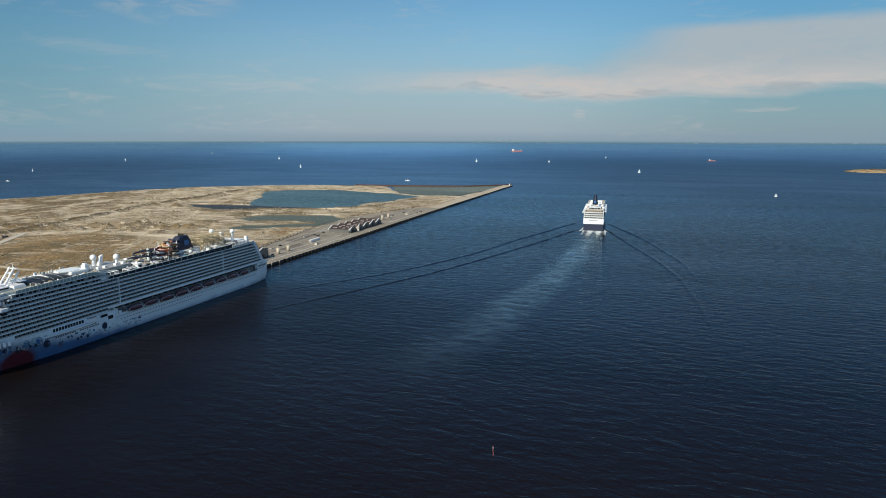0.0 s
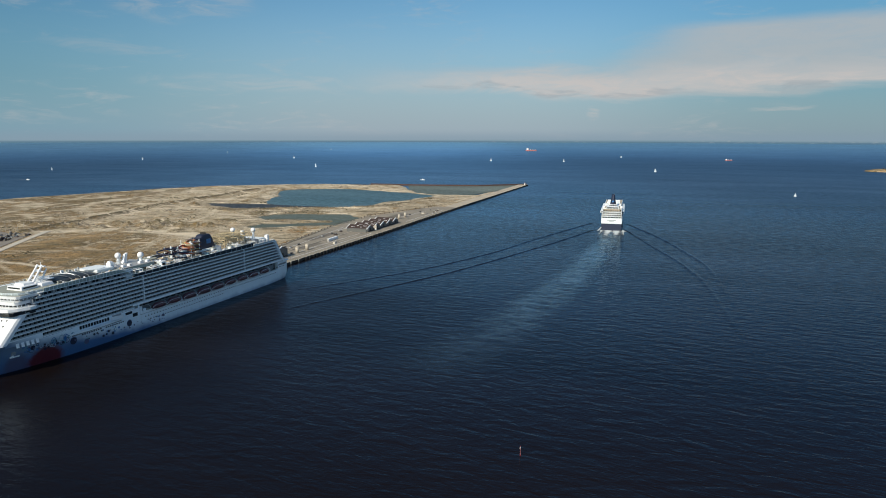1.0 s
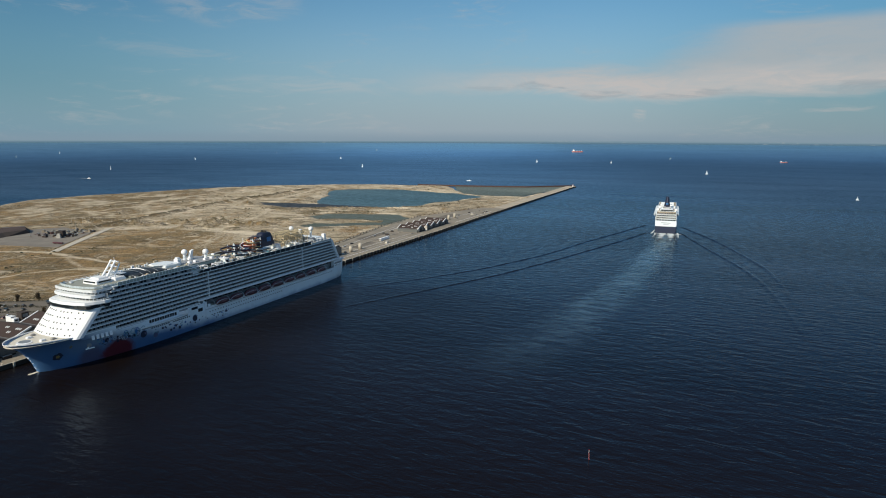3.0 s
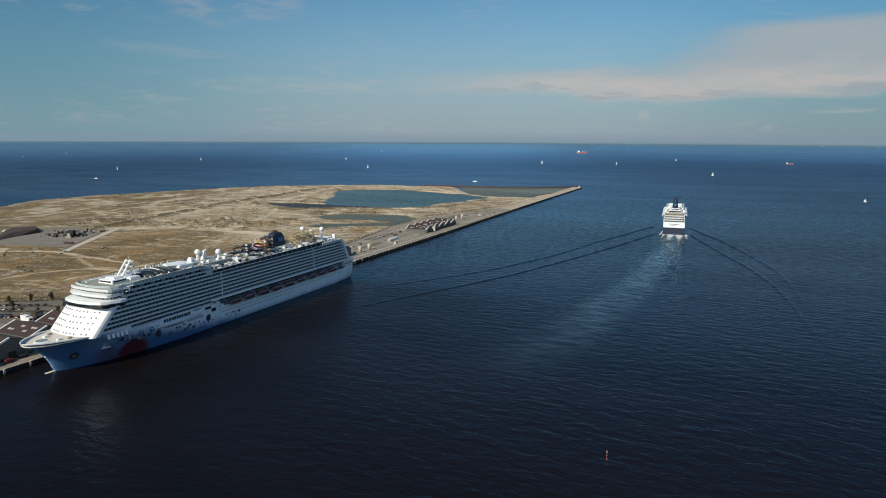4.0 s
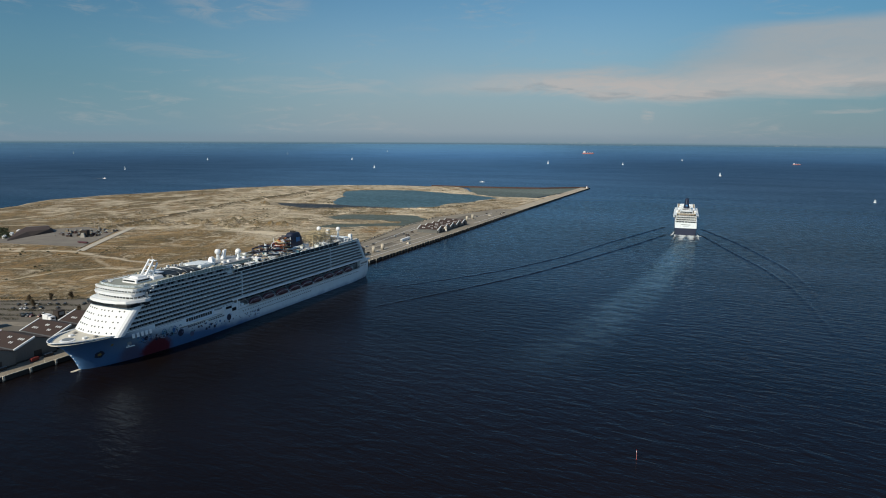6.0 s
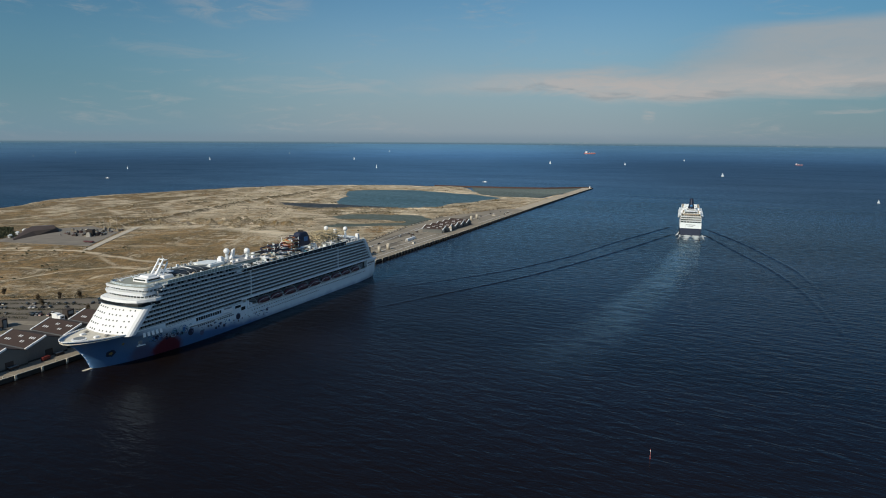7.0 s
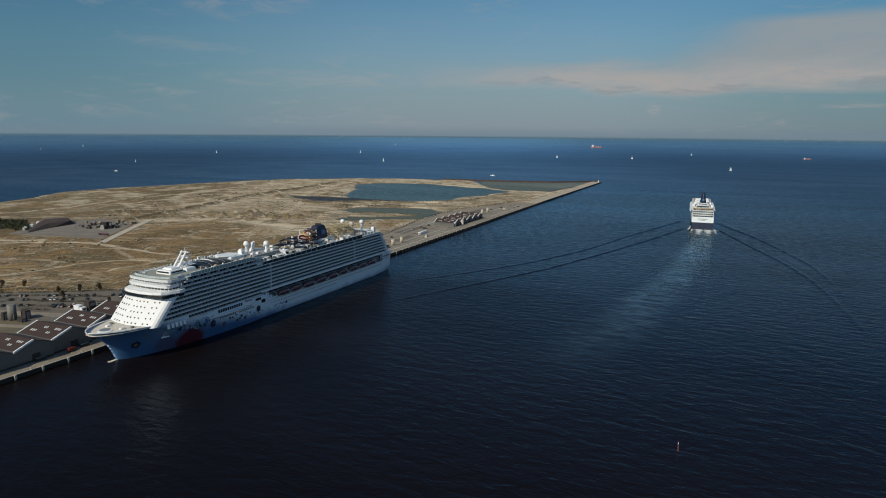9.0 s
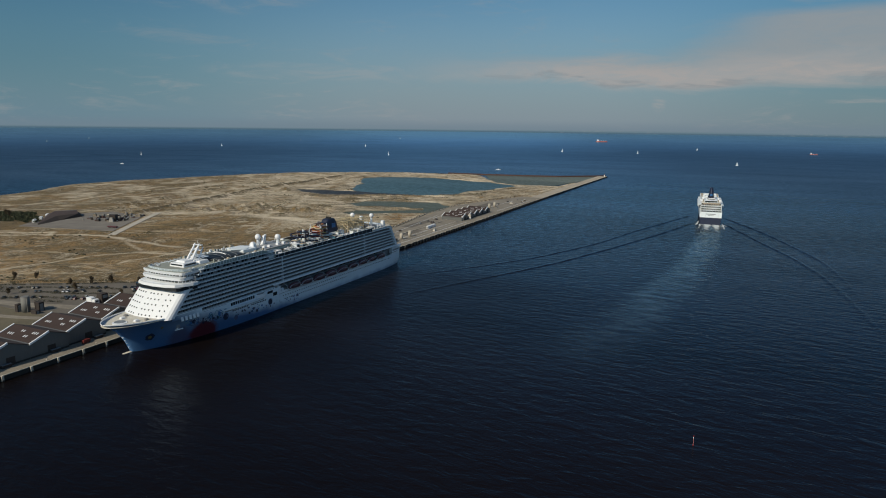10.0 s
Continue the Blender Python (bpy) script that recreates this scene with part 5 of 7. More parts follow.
    mast.box((0, 57.5, 54.0), (8.5, 1.6, 0.6), edge=0.1).box((0, 59, 57.2), (7.5, 1.8, 0.5), edge=0.1).box((0, 55.8, 51.2), (7.5, 1.4, 0.5))
    mast.box((0, 57, 55.0), (5.0, 0.4, 0.6)).tube([(0, 59, 57), (0, 59, 60)], 0.15, 5)
    part("mast", mast, CLEAN, ship, "white twin-legged radar mast")
    # glazed pool roof
    dome = Form()
    rows = []
    for i in range(13):
        y = 64 + 30 * i / 12
        h = 2.5 * math.sin(math.pi * (0.12 + 0.78 * i / 12))
        rows.append([(10.0 * math.cos(a), y, 45.5 + 0.4 + h * math.sin(a)) for a in (math.pi * k / 12 for k in range(13))])
    dome.loft(rows)
    part("pool_roof", dome, VAULT, ship, "dark glass vaulted pool roof", True)
    f = Form()
    for i in range(5):
        y = 66 + 6.5 * i
        h = 2.5 * math.sin(math.pi * (0.12 + 0.78 * (y - 64) / 30)) + 0.12
        f.tube([(10.1 * math.cos(a), y, 45.9 + h * math.sin(a)) for a in (math.pi * k / 12 for k in range(13))], 0.16, 4)
    part("roof_rib", f, CABIN, ship)
    part("roof_arch", Form().tube([(8 * math.cos(a), 78, 46.0 + 2.6 * math.sin(a)) for a in (math.pi * k / 14 for k in range(15))], 0.3, 6), CLEAN, ship, "white arch across the pool roof")
    part("canopy", Form().box((0, 61, 49.0), (10, 5.5, 0.5), edge=0.2), CLEAN, ship)
    part("deck_house", Form().box((-2, 103, 46.6), (16, 14, 2.2), edge=0.3), WHITE, ship)
    part("house_roof", Form().disc((-2, 100, 47.9), 7.0, 0.4, "z", 28).box((-2, 106, 47.7), (11, 8, 0.4), edge=0.15), WHITE, ship, "flat white roof")
    part("deck_house", Form().box((2, 111, 47.8), (4, 3.6, 4.6), edge=0.3).box((2, 111, 50.6), (2.6, 2.6, 1.0), edge=0.2), CLEAN, ship)
    for x, y, z in ((-7.0, 127, 50.6), (2.5, 139, 49.8)):
        base = part("dome_pedestal", Form().tube([(x, y, 45.3), (x, y, z)], 1.3, 12, 0.9), WHITE, ship)
        part("radome", Form().ball((x, y, z + 1.2), 2.3, 10, 16), CLEAN, base, "white radome", True)
    f = Form()
    f.loft([[(-5.6, 127.5, 45.0), (-3.4, 127.5, 45.0), (-3.4, 130.8, 45.0), (-5.6, 130.8, 45.0)], [(-5.4, 130.3, 52.4), (-3.6, 130.3, 52.4), (-3.6, 133.0, 53.2), (-5.4, 133.0, 53.2)]])
    part("vent_tower", f, CLEAN, ship, "white leaning vent tower")
    dome_house = part("deck_house", Form().box((-1, 129, 42.9), (25, 31, 5.2), 0, 0.94, 0.5), SCREEN, ship, "grey-green glazed house under the radomes")
    part("house_window", Form().box((11.6, 129, 42.6), (0.3, 26, 1.6)), SMOKE, dome_house)
    part("roof_slab", Form().box((-1, 129, 45.65), (24, 30, 0.3), edge=0.1), PARTITION, dome_house)
    for y in (118, 124, 134, 141):
        part("roof_unit", Form().box((6.5, y, 46.5), (2.4, 2.6, 1.5), 0.1, 0.9, 0.15), CLEAN, dome_house)
    # white pool decks, awnings and bars amidships
    for x, y, dx, dy, h in ((4, 130, 8, 5, 3.4), (-8, 138, 8, 9, 3.0), (11, 142, 5, 5, 2.8), (12, 149, 5, 4, 4.4), (2, 146, 9, 5, 2.6), (-3, 153, 9, 5, 2.8), (12, 157, 5, 4, 3.2), (6, 158, 4, 6, 5.0), (-9, 160, 9, 8, 3.4), (14, 168, 4, 5, 2.8),
                            (14, 186, 3.5, 5, 3.0), (13, 201, 4, 6, 3.6), (13, 231, 4, 4, 3.6), (-8, 224, 9, 8, 3.6), (13, 240, 4, 5, 3.0), (12, 250, 4, 4, 2.6), (10, 212, 3, 4, 5.0)):
        house = part("deck_house", Form().box((x, y, 40.4 + h / 2), (dx, dy, h), edge=0.25), WHITE, ship)
        part("house_window", Form().box((x + dx / 2 + 0.03, y, 40.4 + h * 0.55), (0.12, dy * 0.75, h * 0.4)), DARK, house)
        part("roof_slab", Form().box((x, y, 40.4 + h + 0.15), (dx + 1.2, dy + 1.2, 0.3), edge=0.1), rnd.choice((CLEAN, CREAM, GREYDECK)), house)
        part("roof_unit", Form().box((x - dx * 0.15, y + dy * 0.1, 40.4 + h + 0.8), (dx * 0.3, dy * 0.3, 1.0), 0.2, 0.9, 0.1), rnd.choice((STEEL, CLEAN, CABIN)), house)
    for k in range(22):
        x, y = rnd.uniform(8, 18), rnd.uniform(116, 285)
        h = rnd.uniform(2.2, 5.5)
        part("deck_lamp", Form().tube([(x, y, 40.4), (x, y, 40.4 + h)], 0.14, 5).box((x, y, 40.5 + h), (1.4, 0.5, 0.3)), WHITE, ship)
    for k in range(14):
        x, y = rnd.uniform(9, 17), rnd.uniform(124, 205)
        part("pool_basin", Form().disc((x, y, 40.55), rnd.uniform(0.9, 2.4), 0.5, "z", 14), rnd.choice((TEAL, BLUE, CLEAN)), ship)
    for k in range(26):
        x, y = rnd.uniform(9, 18), rnd.uniform(116, 205)
        part("parasol", Form().tube([(x, y, 40.4), (x, y, 42.6)], 0.08, 5).loft([[(x + 1.5 * math.cos(a), y + 1.5 * math.sin(a), 42.4) for a in (math.pi * q / 4 for q in range(8))], [(x + 0.1 * math.cos(a), y + 0.1 * math.sin(a), 43.0) for a in (math.pi * q / 4 for q in range(8))]]), rnd.choice((CLEAN, CLEAN, CREAM, TEAL)), ship)
    # water slides
    for mat, lab, cx, cy, r, z0, z1, turns, ph in ((ORANGE, "orange water slide", 6, 189, 3.2, 43, 55.0, 4.2, 0.0), (ROPE, "pale tan water slide", 6, 187, 4.3, 42, 54, 3.6, 1.4), (TEAL, "teal water slide", 4, 176, 5.5, 42, 50, 1.7, 2.4),
                                                   (RUST, "red-brown water slide", 8, 193, 3.6, 43, 53.5, 3.6, 4.0), (RUST, "red-brown water slide", 6, 167, 4.6, 46.5, 52.5, 1.6, 0.6), (NAVY, "dark navy water slide", 6, 162, 6.0, 43, 53.0, 2.3, 5.2), (NAVY, "dark navy water slide", 9, 174, 5.0, 43, 50.5, 1.8, 2.0),
                                                   (ORANGE, "orange water slide", 8, 184, 4.0, 43, 51.5, 2.0, 3.0), (CLEAN, "white water slide", 10, 173, 3.6, 42, 48.5, 1.5, 1.0), (CLEAN, "white water slide", 7, 182, 4.6, 43, 53.0, 2.6, 0.3), (DULLRED, "red water slide", 9, 178, 3.4, 43, 52.0, 2.4, 2.2), (YELLOW, "yellow water slide", 4, 192, 4.8, 43, 53.0, 2.2, 4.4)):
        pts = [(cx + r * (1 + 0.15 * math.sin(3 * q)) * math.cos(ph + q), cy + 1.25 * r * math.sin(ph + q), z1 + (z0 - z1) * i / 48) for i, q in ((i, 2 * math.pi * turns * i / 48) for i in range(49))]
        part("water_slide", Form().tube(pts, 0.6, 7), mat, ship, lab, True)
    for cx, cy, h, w_ in ((5, 190, 55.0, 5.0), (7, 166, 53.0, 3.5), (7, 180, 50.0, 4.0)):
        tower = part("slide_tower", Form().box((cx, cy, (40.4 + h) / 2), (1.2, 1.2, h - 40.4)), WHITE, ship, "white steel slide tower")
        for x in (-w_, w_):
            for y in (-w_, w_):
                part("leg", Form().tube([(cx + x, cy + y, 40.4), (cx + x, cy + y, h)], 0.28, 5), WHITE, tower)
        for z in np.arange(44.5, h + 0.1, 3.5):
            part("platform", Form().box((cx, cy, float(z)), (1.1 * w_, 1.1 * w_, 0.25)), rnd.choice((WHITE, RUST, CREAM)), tower)
        for p, q in (((-1, -1), (1, -1)), ((1, 1), (1, -1)), ((-1, 1), (1, 1))):
            part("brace", Form().tube([(cx + p[0] * w_, cy + p[1] * w_, 41), (cx + q[0] * w_, cy + q[1] * w_, h)], 0.14, 4), WHITE, tower)
    # open frames, gantries and awnings between the pools
    for x, y, dx, dy, h in ((14, 122, 6, 7, 3.6), (15, 138, 5, 8, 3.0), (9, 150, 9, 4, 4.6), (15, 162, 5, 6, 3.4), (12, 176, 8, 4, 5.2), (15, 208, 5, 8, 3.2), (14, 236, 6, 5, 4.4), (15, 258, 5, 8, 3.4), (14, 276, 6, 5, 3.0)):
        pergola = part("pergola", Form().box((x, y, 40.4 + h), (dx + 0.6, 0.4, 0.4)).box((x, y, 40.4 + h + 0.3), (0.4, dy + 0.6, 0.3)), CLEAN, ship, "white open steel frame")
        for sx in (-1, 1):
            for sy in (-1, 1):
                part("post", Form().box((x + sx * dx / 2, y + sy * dy / 2, 40.4 + h / 2), (0.3, 0.3, h)), CLEAN, pergola)
            part("beam", Form().box((x + sx * dx / 2, y, 40.4 + h - 0.15), (0.3, dy, 0.3)), CLEAN, pergola)
            part("beam", Form().box((x, y + sx * dy / 2, 40.4 + h - 0.15), (dx, 0.3, 0.3)), CLEAN, pergola)
    # funnel
    f = Form()
    rows = []
    for z, y0, y1, hx in ((40.4, 200, 224, 5.2), (47, 201, 222, 4.8), (52, 203.5, 220.5, 4.3), (55.8, 206, 218, 3.7), (56.4, 207, 217, 3.2)):
        rows.append([(hx * math.copysign(abs(math.cos(a)) ** 0.5, math.cos(a)), (y0 + y1) / 2 + (y1 - y0) / 2 * math.copysign(abs(math.sin(a)) ** 0.5, math.sin(a)), z) for a in (2 * math.pi * k / 24 for k in range(24))])
    fun = part("funnel", f.loft(rows), NAVY, ship, "navy blue funnel", True)
    part("funnel_fin", Form().box((0, 199.0, 48.0), (7.4, 4.6, 6.0), 0, 0.7, 0.8), NAVY, fun)
    part("funnel_emblem", Form().box((4.6, 213.0, 50.6), (0.5, 5.4, 3.8), edge=0.5), BLUE, fun, "lighter blue emblem panel")
    for k in range(5):
        part("exhaust_pipe", Form().tube([(-2.4 + 1.2 * k, 211.5, 56.2), (-2.4 + 1.2 * k, 212.3, 58.0)], 0.45, 8), RUBBER, fun)
    part("funnel_base", Form().box((0, 212, 42.6), (15, 28, 4.4), edge=0.6), WHITE, ship)
    part("funnel_fin", Form().box((0, 203, 54.0), (10, 2.2, 0.8), edge=0.2), NAVY, fun)
    # ropes course and sports court
    f = Form()
    for x in (-10, -5, 0, 5, 10):
        for y in (227, 236, 245, 254, 263):
            f.tube([(x, y, 40.4), (x, y, 53.6 - 0.5 * abs(x) * 0.3)], 0.26, 5)
    for z in (45.5, 49.0, 52.0):
        for y in (227, 236, 245, 254, 263):
            f.tube([(-10, y, z), (10, y, z)], 0.16, 4)
        for x in (-10, -5, 0, 5, 10):
            f.tube([(x, 227, z), (x, 263, z)], 0.16, 4)
    for k in range(110):
        a, b = (rnd.choice((-10, -5, 0, 5, 10)), rnd.choice((227, 236, 245, 254, 263)), rnd.choice((45.5, 49.0, 52.0))), (rnd.choice((-10, -5, 0, 5, 10)), rnd.choice((227, 236, 245, 254, 263)), rnd.choice((45.5, 49.0, 52.0)))
        if a != b:
            f.tube([a, b], 0.22, 4)
    part("ropes_course", f, ROPE, ship, "pale tan steel ropes course frame")
    part("court_house", Form().box((2, 268, 42.4), (22, 8, 4.0), edge=0.4), PARTITION, ship, "grey sports court house")
    for x, y, z in ((-3.0, 255.5, 53.2), (10.6, 267.5, 52.2)):
        base = part("dome_pedestal", Form().tube([(x, y, 40.3), (x, y, z)], 1.3, 12, 0.9), WHITE, ship)
        part("radome", Form().ball((x, y, z + 0.9), 2.2, 10, 16), CLEAN, base, "white radome", True)
    part("vent_tower", Form().box((3, 261.5, 46.6), (3.2, 4.0, 12.6), 0, 0.85, 0.3), CLEAN, ship)
    part("vent_tower", Form().box((12, 286.5, 43.2), (3.4, 3.2, 5.8), 0, 0.95, 0.3), CLEAN, ship, "white vent tower")
    part("deck_house", Form().box((0, 279, 42.2), (24, 9, 3.6), edge=0.3), WHITE, ship)
    f = Form()
    for k in range(240):
        x, y = rnd.choice((-1, 1)) * rnd.uniform(6, 17), rnd.uniform(116, 286)
        f.box((x, y, 40.75), (0.7, 1.8, 0.5), rnd.uniform(-0.2, 0.2))
    tagged(part("sun_loungers", f, CLEAN, ship, "rows of pale sun loungers"), kind="stuff")
    f = Form()
    for k in range(90):
        x, y = rnd.choice((-1, 1)) * rnd.uniform(12.5, 18), rnd.uniform(34, 110)
        f.box((x, y, 45.85), (0.7, 1.8, 0.5), rnd.uniform(-0.2, 0.2))
    tagged(part("sun_loungers", f, CLEAN, ship), kind="stuff")
    for k in range(34):
        x, y = rnd.choice((1, 1, -1)) * rnd.uniform(10.5, 18.0), rnd.uniform(60, 112)
        h = rnd.uniform(0.9, 2.6)
        part("deck_locker", Form().box((x, y, 45.6 + h / 2), (rnd.uniform(0.6, 1.8), rnd.uniform(0.6, 2.6), h), rnd.uniform(-0.3, 0.3), 0.92, 0.1), rnd.choice((CLEAN, CREAM, PARTITION, GREYDECK)), ship)
    for k in range(16):
        x, y = rnd.uniform(-9, 9), rnd.uniform(115, 143)
        h = rnd.uniform(1.4, 4.5)
        part("aerial", Form().tube([(x, y, 45.8), (x, y, 45.8 + h)], 0.12, 5).box((x, y, 45.8 + h * 0.8), (1.5, 0.16, 0.16)).box((x, y, 45.8 + h * 0.5), (0.16, 1.0, 0.16)), rnd.choice((CLEAN, STEEL, PARTITION)), ship)
    for k in range(40):
        x, y = rnd.uniform(6, 18), rnd.uniform(146, 240)
        h = rnd.uniform(0.8, 3.2)
        part("deck_locker", Form().box((x, y, 40.4 + h / 2), (rnd.uniform(0.8, 2.6), rnd.uniform(0.8, 3.0), h), rnd.uniform(-0.4, 0.4), 0.9, 0.12), rnd.choice((CLEAN, CREAM, PARTITION, TEAL, CABIN)), ship)
    # terraces at the stern
    part("aft_deck", Form().box((0, 301.5, 18.2), (39.4, 19, 0.7), edge=0.2), WHITE, ship, "overhanging white aft deck")
    part("railing", rail([(19.3, 304, 18.5), (19.3, 310.5, 18.5), (-19.3, 310.5, 18.5), (-19.3, 304, 18.5)], 1.3, 2.0, 0.08), WHITE, ship)
    return ship


build_cruise_ship()


def build_lifeboats():
    for k, y in enumerate(BOATS):
        big = 2 <= k <= 4
        m = SHIP @ pose(21.0, y, 11.4 if big else 11.8)
        half = 8.3 if big else 7.6
        boat = thing("lifeboat", m, "maroon enclosed lifeboat slung beneath white davits", "lifeboat", "lifeboats")
        rows = []
        for i in range(11):
            t = -1 + 2 * i / 10
            b = (2.1 if big else 1.75) * (1 - abs(t) ** 3.2) + 0.08
            k = 1.5 * t * t
            rows.append([(-b * 0.3, t * half, 0.4 + k * 0.8), (b * 0.3, t * half, 0.4 + k * 0.8), (b * 0.9, t * half, 1.1 + k * 0.5), (b * 0.95, t * half, 1.5 + k * 0.5), (-b * 0.95, t * half, 1.5 + k * 0.5), (-b * 0.9, t * half, 1.1 + k * 0.5)])
        part("boat_hull", Form().loft(rows), WHITE, boat, "white boat hull underside")
        rows = []
        for i in range(11):
            t = -0.92 + 1.84 * i / 10
            b = (2.2 if big else 1.85) * (1 - abs(t) ** 4) + 0.1
            h = (4.3 if big else 3.9) * (1 - abs(t) ** 4) + 0.1
            rows.append([(b * math.cos(a), t * half, 1.5 + h * math.sin(a)) for a in (math.pi * q / 7 for q in range(8))])
        part("canopy", Form().loft(rows), MAROON, boat, "", True)
        part("rim", Form().tube([((2.35 if big else 2.0) * 0.9, half * 1.0 * math.cos(a), 2.9 + 1.7 * math.sin(a)) for a in (2 * math.pi * q / 24 for q in range(25))], 0.08, 5), WHITE, boat, "white outline moulding")
        part("window_strip", Form().box((1.95 if big else 1.6, 0, 3.0), (0.3, half * 1.2, 0.5)), DARK, boat)


build_lifeboats()


# ---- the departing cruise ship ----
def build_departing_ship():
    base = Matrix.Translation((272.0, 967.0, 0)) @ pose(0, 0, 0, 0, 0, -17.6)
    ship = thing("cruise_ship", base, "white cruise ship with dark lower hull steaming out to sea", "ship")
    H = 16.0
    wide = lambda y, z: H * (1 - max(0.0, (y - 150) / 92) ** 2) * float(np.interp(z, (-3, 3, 9), (0.9, 0.97, 1.0))) * (1 - 0.07 * max(0, (40 - y) / 40)) if y < 242 else 0.1
    ys = [0, 4, 12, 40, 100, 150, 180, 200, 215, 228, 236, 241]

    def side(z0, z1, mat, name, label):
        f = Form()
        f.loft([[(-wide(y, z0), y, z0), (wide(y, z0), y, z0), (wide(y, z1), y, z1), (-wide(y, z1), y, z1)] for y in ys])
        part(name, f, mat, ship, label)
    side(-3, 10.4, NAVY, "lower_hull", "dark navy lower hull")
    side(10.4, 18.6, WHITE, "hull", "white hull and transom")
    part("name_bar", Form().box((0, -0.1, 15.6), (13, 0.3, 0.9)), CABIN, ship)
    part("name_bar", Form().box((0, -0.1, 13.6), (8, 0.3, 0.5)), CABIN, ship)
    part("mooring_deck", Form().box((0, 120, 19.7), (28.4, 236, 2.2)), DARK, ship, "dark open mooring deck")
    post = Form().box((0, 0, 0), (0.5, 0.5, 2.2)).data("post", WHITE)
    for k in range(8):
        part("post", post, WHITE, ship).matrix_local = pose(-13.6 + 27.2 * k / 7, 1.4, 19.7)
    # stepped terraces that climb forward
    pane = Form().box((0, 0, 0), (2.3, 0.3, 1.6)).data("terrace_window", DARK)
    chair = random.Random(5)
    z = 21.0
    for k, y in enumerate((1, 7, 15)):
        h = 2.45
        w = 29.6 - 0.5 * k
        part("deck_slab", Form().box((0, (y + 205 - 4 * k) / 2, z), (w, 205 - 4 * k - y, 0.5)), CREAM, ship, "beige teak terrace deck")
        part("slab_edge", Form().box((0, y - 0.1, z), (w + 0.2, 0.3, 0.7)), WHITE, ship)
        part("deck_house", Form().box((0, (y + 8 + 205 - 4 * k) / 2, z + h / 2 + 0.2), (w - 5.5, 205 - 4 * k - y - 8, h - 0.4)), CABIN if k % 2 else CREAM, ship)
        part("side_wall", Form().box((w / 2 - 0.4, (y + 6 + 200) / 2, z + h / 2), (0.7, 193 - y, h - 0.3)).box((-w / 2 + 0.4, (y + 6 + 200) / 2, z + h / 2), (0.7, 193 - y, h - 0.3)), WHITE, ship)
        for i in range(8):
            part("terrace_window", pane, DARK, ship).matrix_local = pose(-11.0 + 3.15 * i, y + 8.0, z + 1.3)
        part("railing", rail([(-w / 2 + 0.3, y + 6, z + 0.2), (-w / 2 + 0.3, y + 0.3, z + 0.2), (w / 2 - 0.3, y + 0.3, z + 0.2), (w / 2 - 0.3, y + 6, z + 0.2)], 1.1, 2.4, 0.09), WHITE, ship)
        f = Form()
        for _ in range(18):
            f.box((chair.uniform(-12, 12), y + chair.uniform(1.5, 6.5), z + 0.75), (chair.uniform(0.7, 1.8), chair.uniform(0.8, 1.6), 0.9), chair.uniform(-0.4, 0.4))
        tagged(part("deck_furniture", f, CABIN, ship, "dark deck chairs and tables"), kind="stuff")
        z += h
    # boats slung outboard under the promenade, with dark gaps between
    boat = Form().loft([[(-1.5 * k, y, -0.6 - 0.5 * k), (1.5 * k, y, -0.6 - 0.5 * k), (1.9 * k, y, 0.7), (0, y, 0.9 + 0.9 * k), (-1.9 * k, y, 0.7)] for y, k in ((-5, 0.3), (-3.5, 0.85), (0, 1.0), (3.5, 0.85), (5, 0.3))]).data("tender", CLEAN)
    for sx in (-1, 1):
        for k in range(8):
            part("tender", boat, CLEAN, ship, "white enclosed tender").matrix_local = pose(sx * 16.9, 46 + 14 * k, 22.6)
        part("promenade_roof", Form().box((sx * 15.6, 98, 25.2), (4.4, 122, 0.5)), WHITE, ship)
        part("promenade_recess", Form().box((sx * 15.0, 98, 22.8), (0.6, 120, 4.2)), DARK, ship, "dark promenade behind the boats")
    part("top_deck", Form().box((0, 110, z + 0.2), (27.0, 160, 0.5)), CREAM, ship, "beige teak top deck")
    part("windscreen", Form().box((13.3, 100, z + 0.9), (0.3, 120, 1.2)).box((-13.3, 100, z + 0.9), (0.3, 120, 1.2)).box((0, 34, z + 0.9), (26.6, 0.3, 1.2)), WHITE, ship)
    part("deck_house", Form().box((0, 58, z + 1.6), (19, 36, 2.8), edge=0.4), WHITE, ship)
    part("terrace_glazing", Form().box((0, 39.9, z + 1.7), (17.4, 0.3, 1.9)), DARK, ship)
    part("terrace_glazing", Form().box((0, 52.9, z + 4.2), (11.6, 0.3, 1.3)), DARK, ship)
    f = Form()
    for _ in range(40):
        f.box((chair.uniform(-12, 12), chair.uniform(31, 38.5), z + 0.9), (chair.uniform(0.7, 1.6), chair.uniform(0.8, 2.0), 0.9), chair.uniform(-0.4, 0.4))
    tagged(part("deck_furniture", f, CABIN, ship, "dark deck chairs and tables"), kind="stuff")
    for x, y, dx, dy, h in ((-10, 92, 6, 10, 3.0), (9, 96, 7, 12, 2.6), (0, 112, 16, 10, 3.4), (-7, 132, 8, 8, 2.4), (7, 128, 6, 9, 3.0), (0, 150, 20, 12, 3.6)):
        part("deck_house", Form().box((x, y, z + 0.4 + h / 2), (dx, dy, h), edge=0.3), WHITE, ship)
    part("deck_house", Form().box((0, 62, z + 4.2), (13, 18, 2.4), edge=0.4), CLEAN, ship, "white house wider than the one below")
    for s in (-1, 1):
        part("wing", Form().box((s * 13.2, 56, z + 1.7), (3.6, 8, 2.9), edge=0.4), CLEAN, ship)
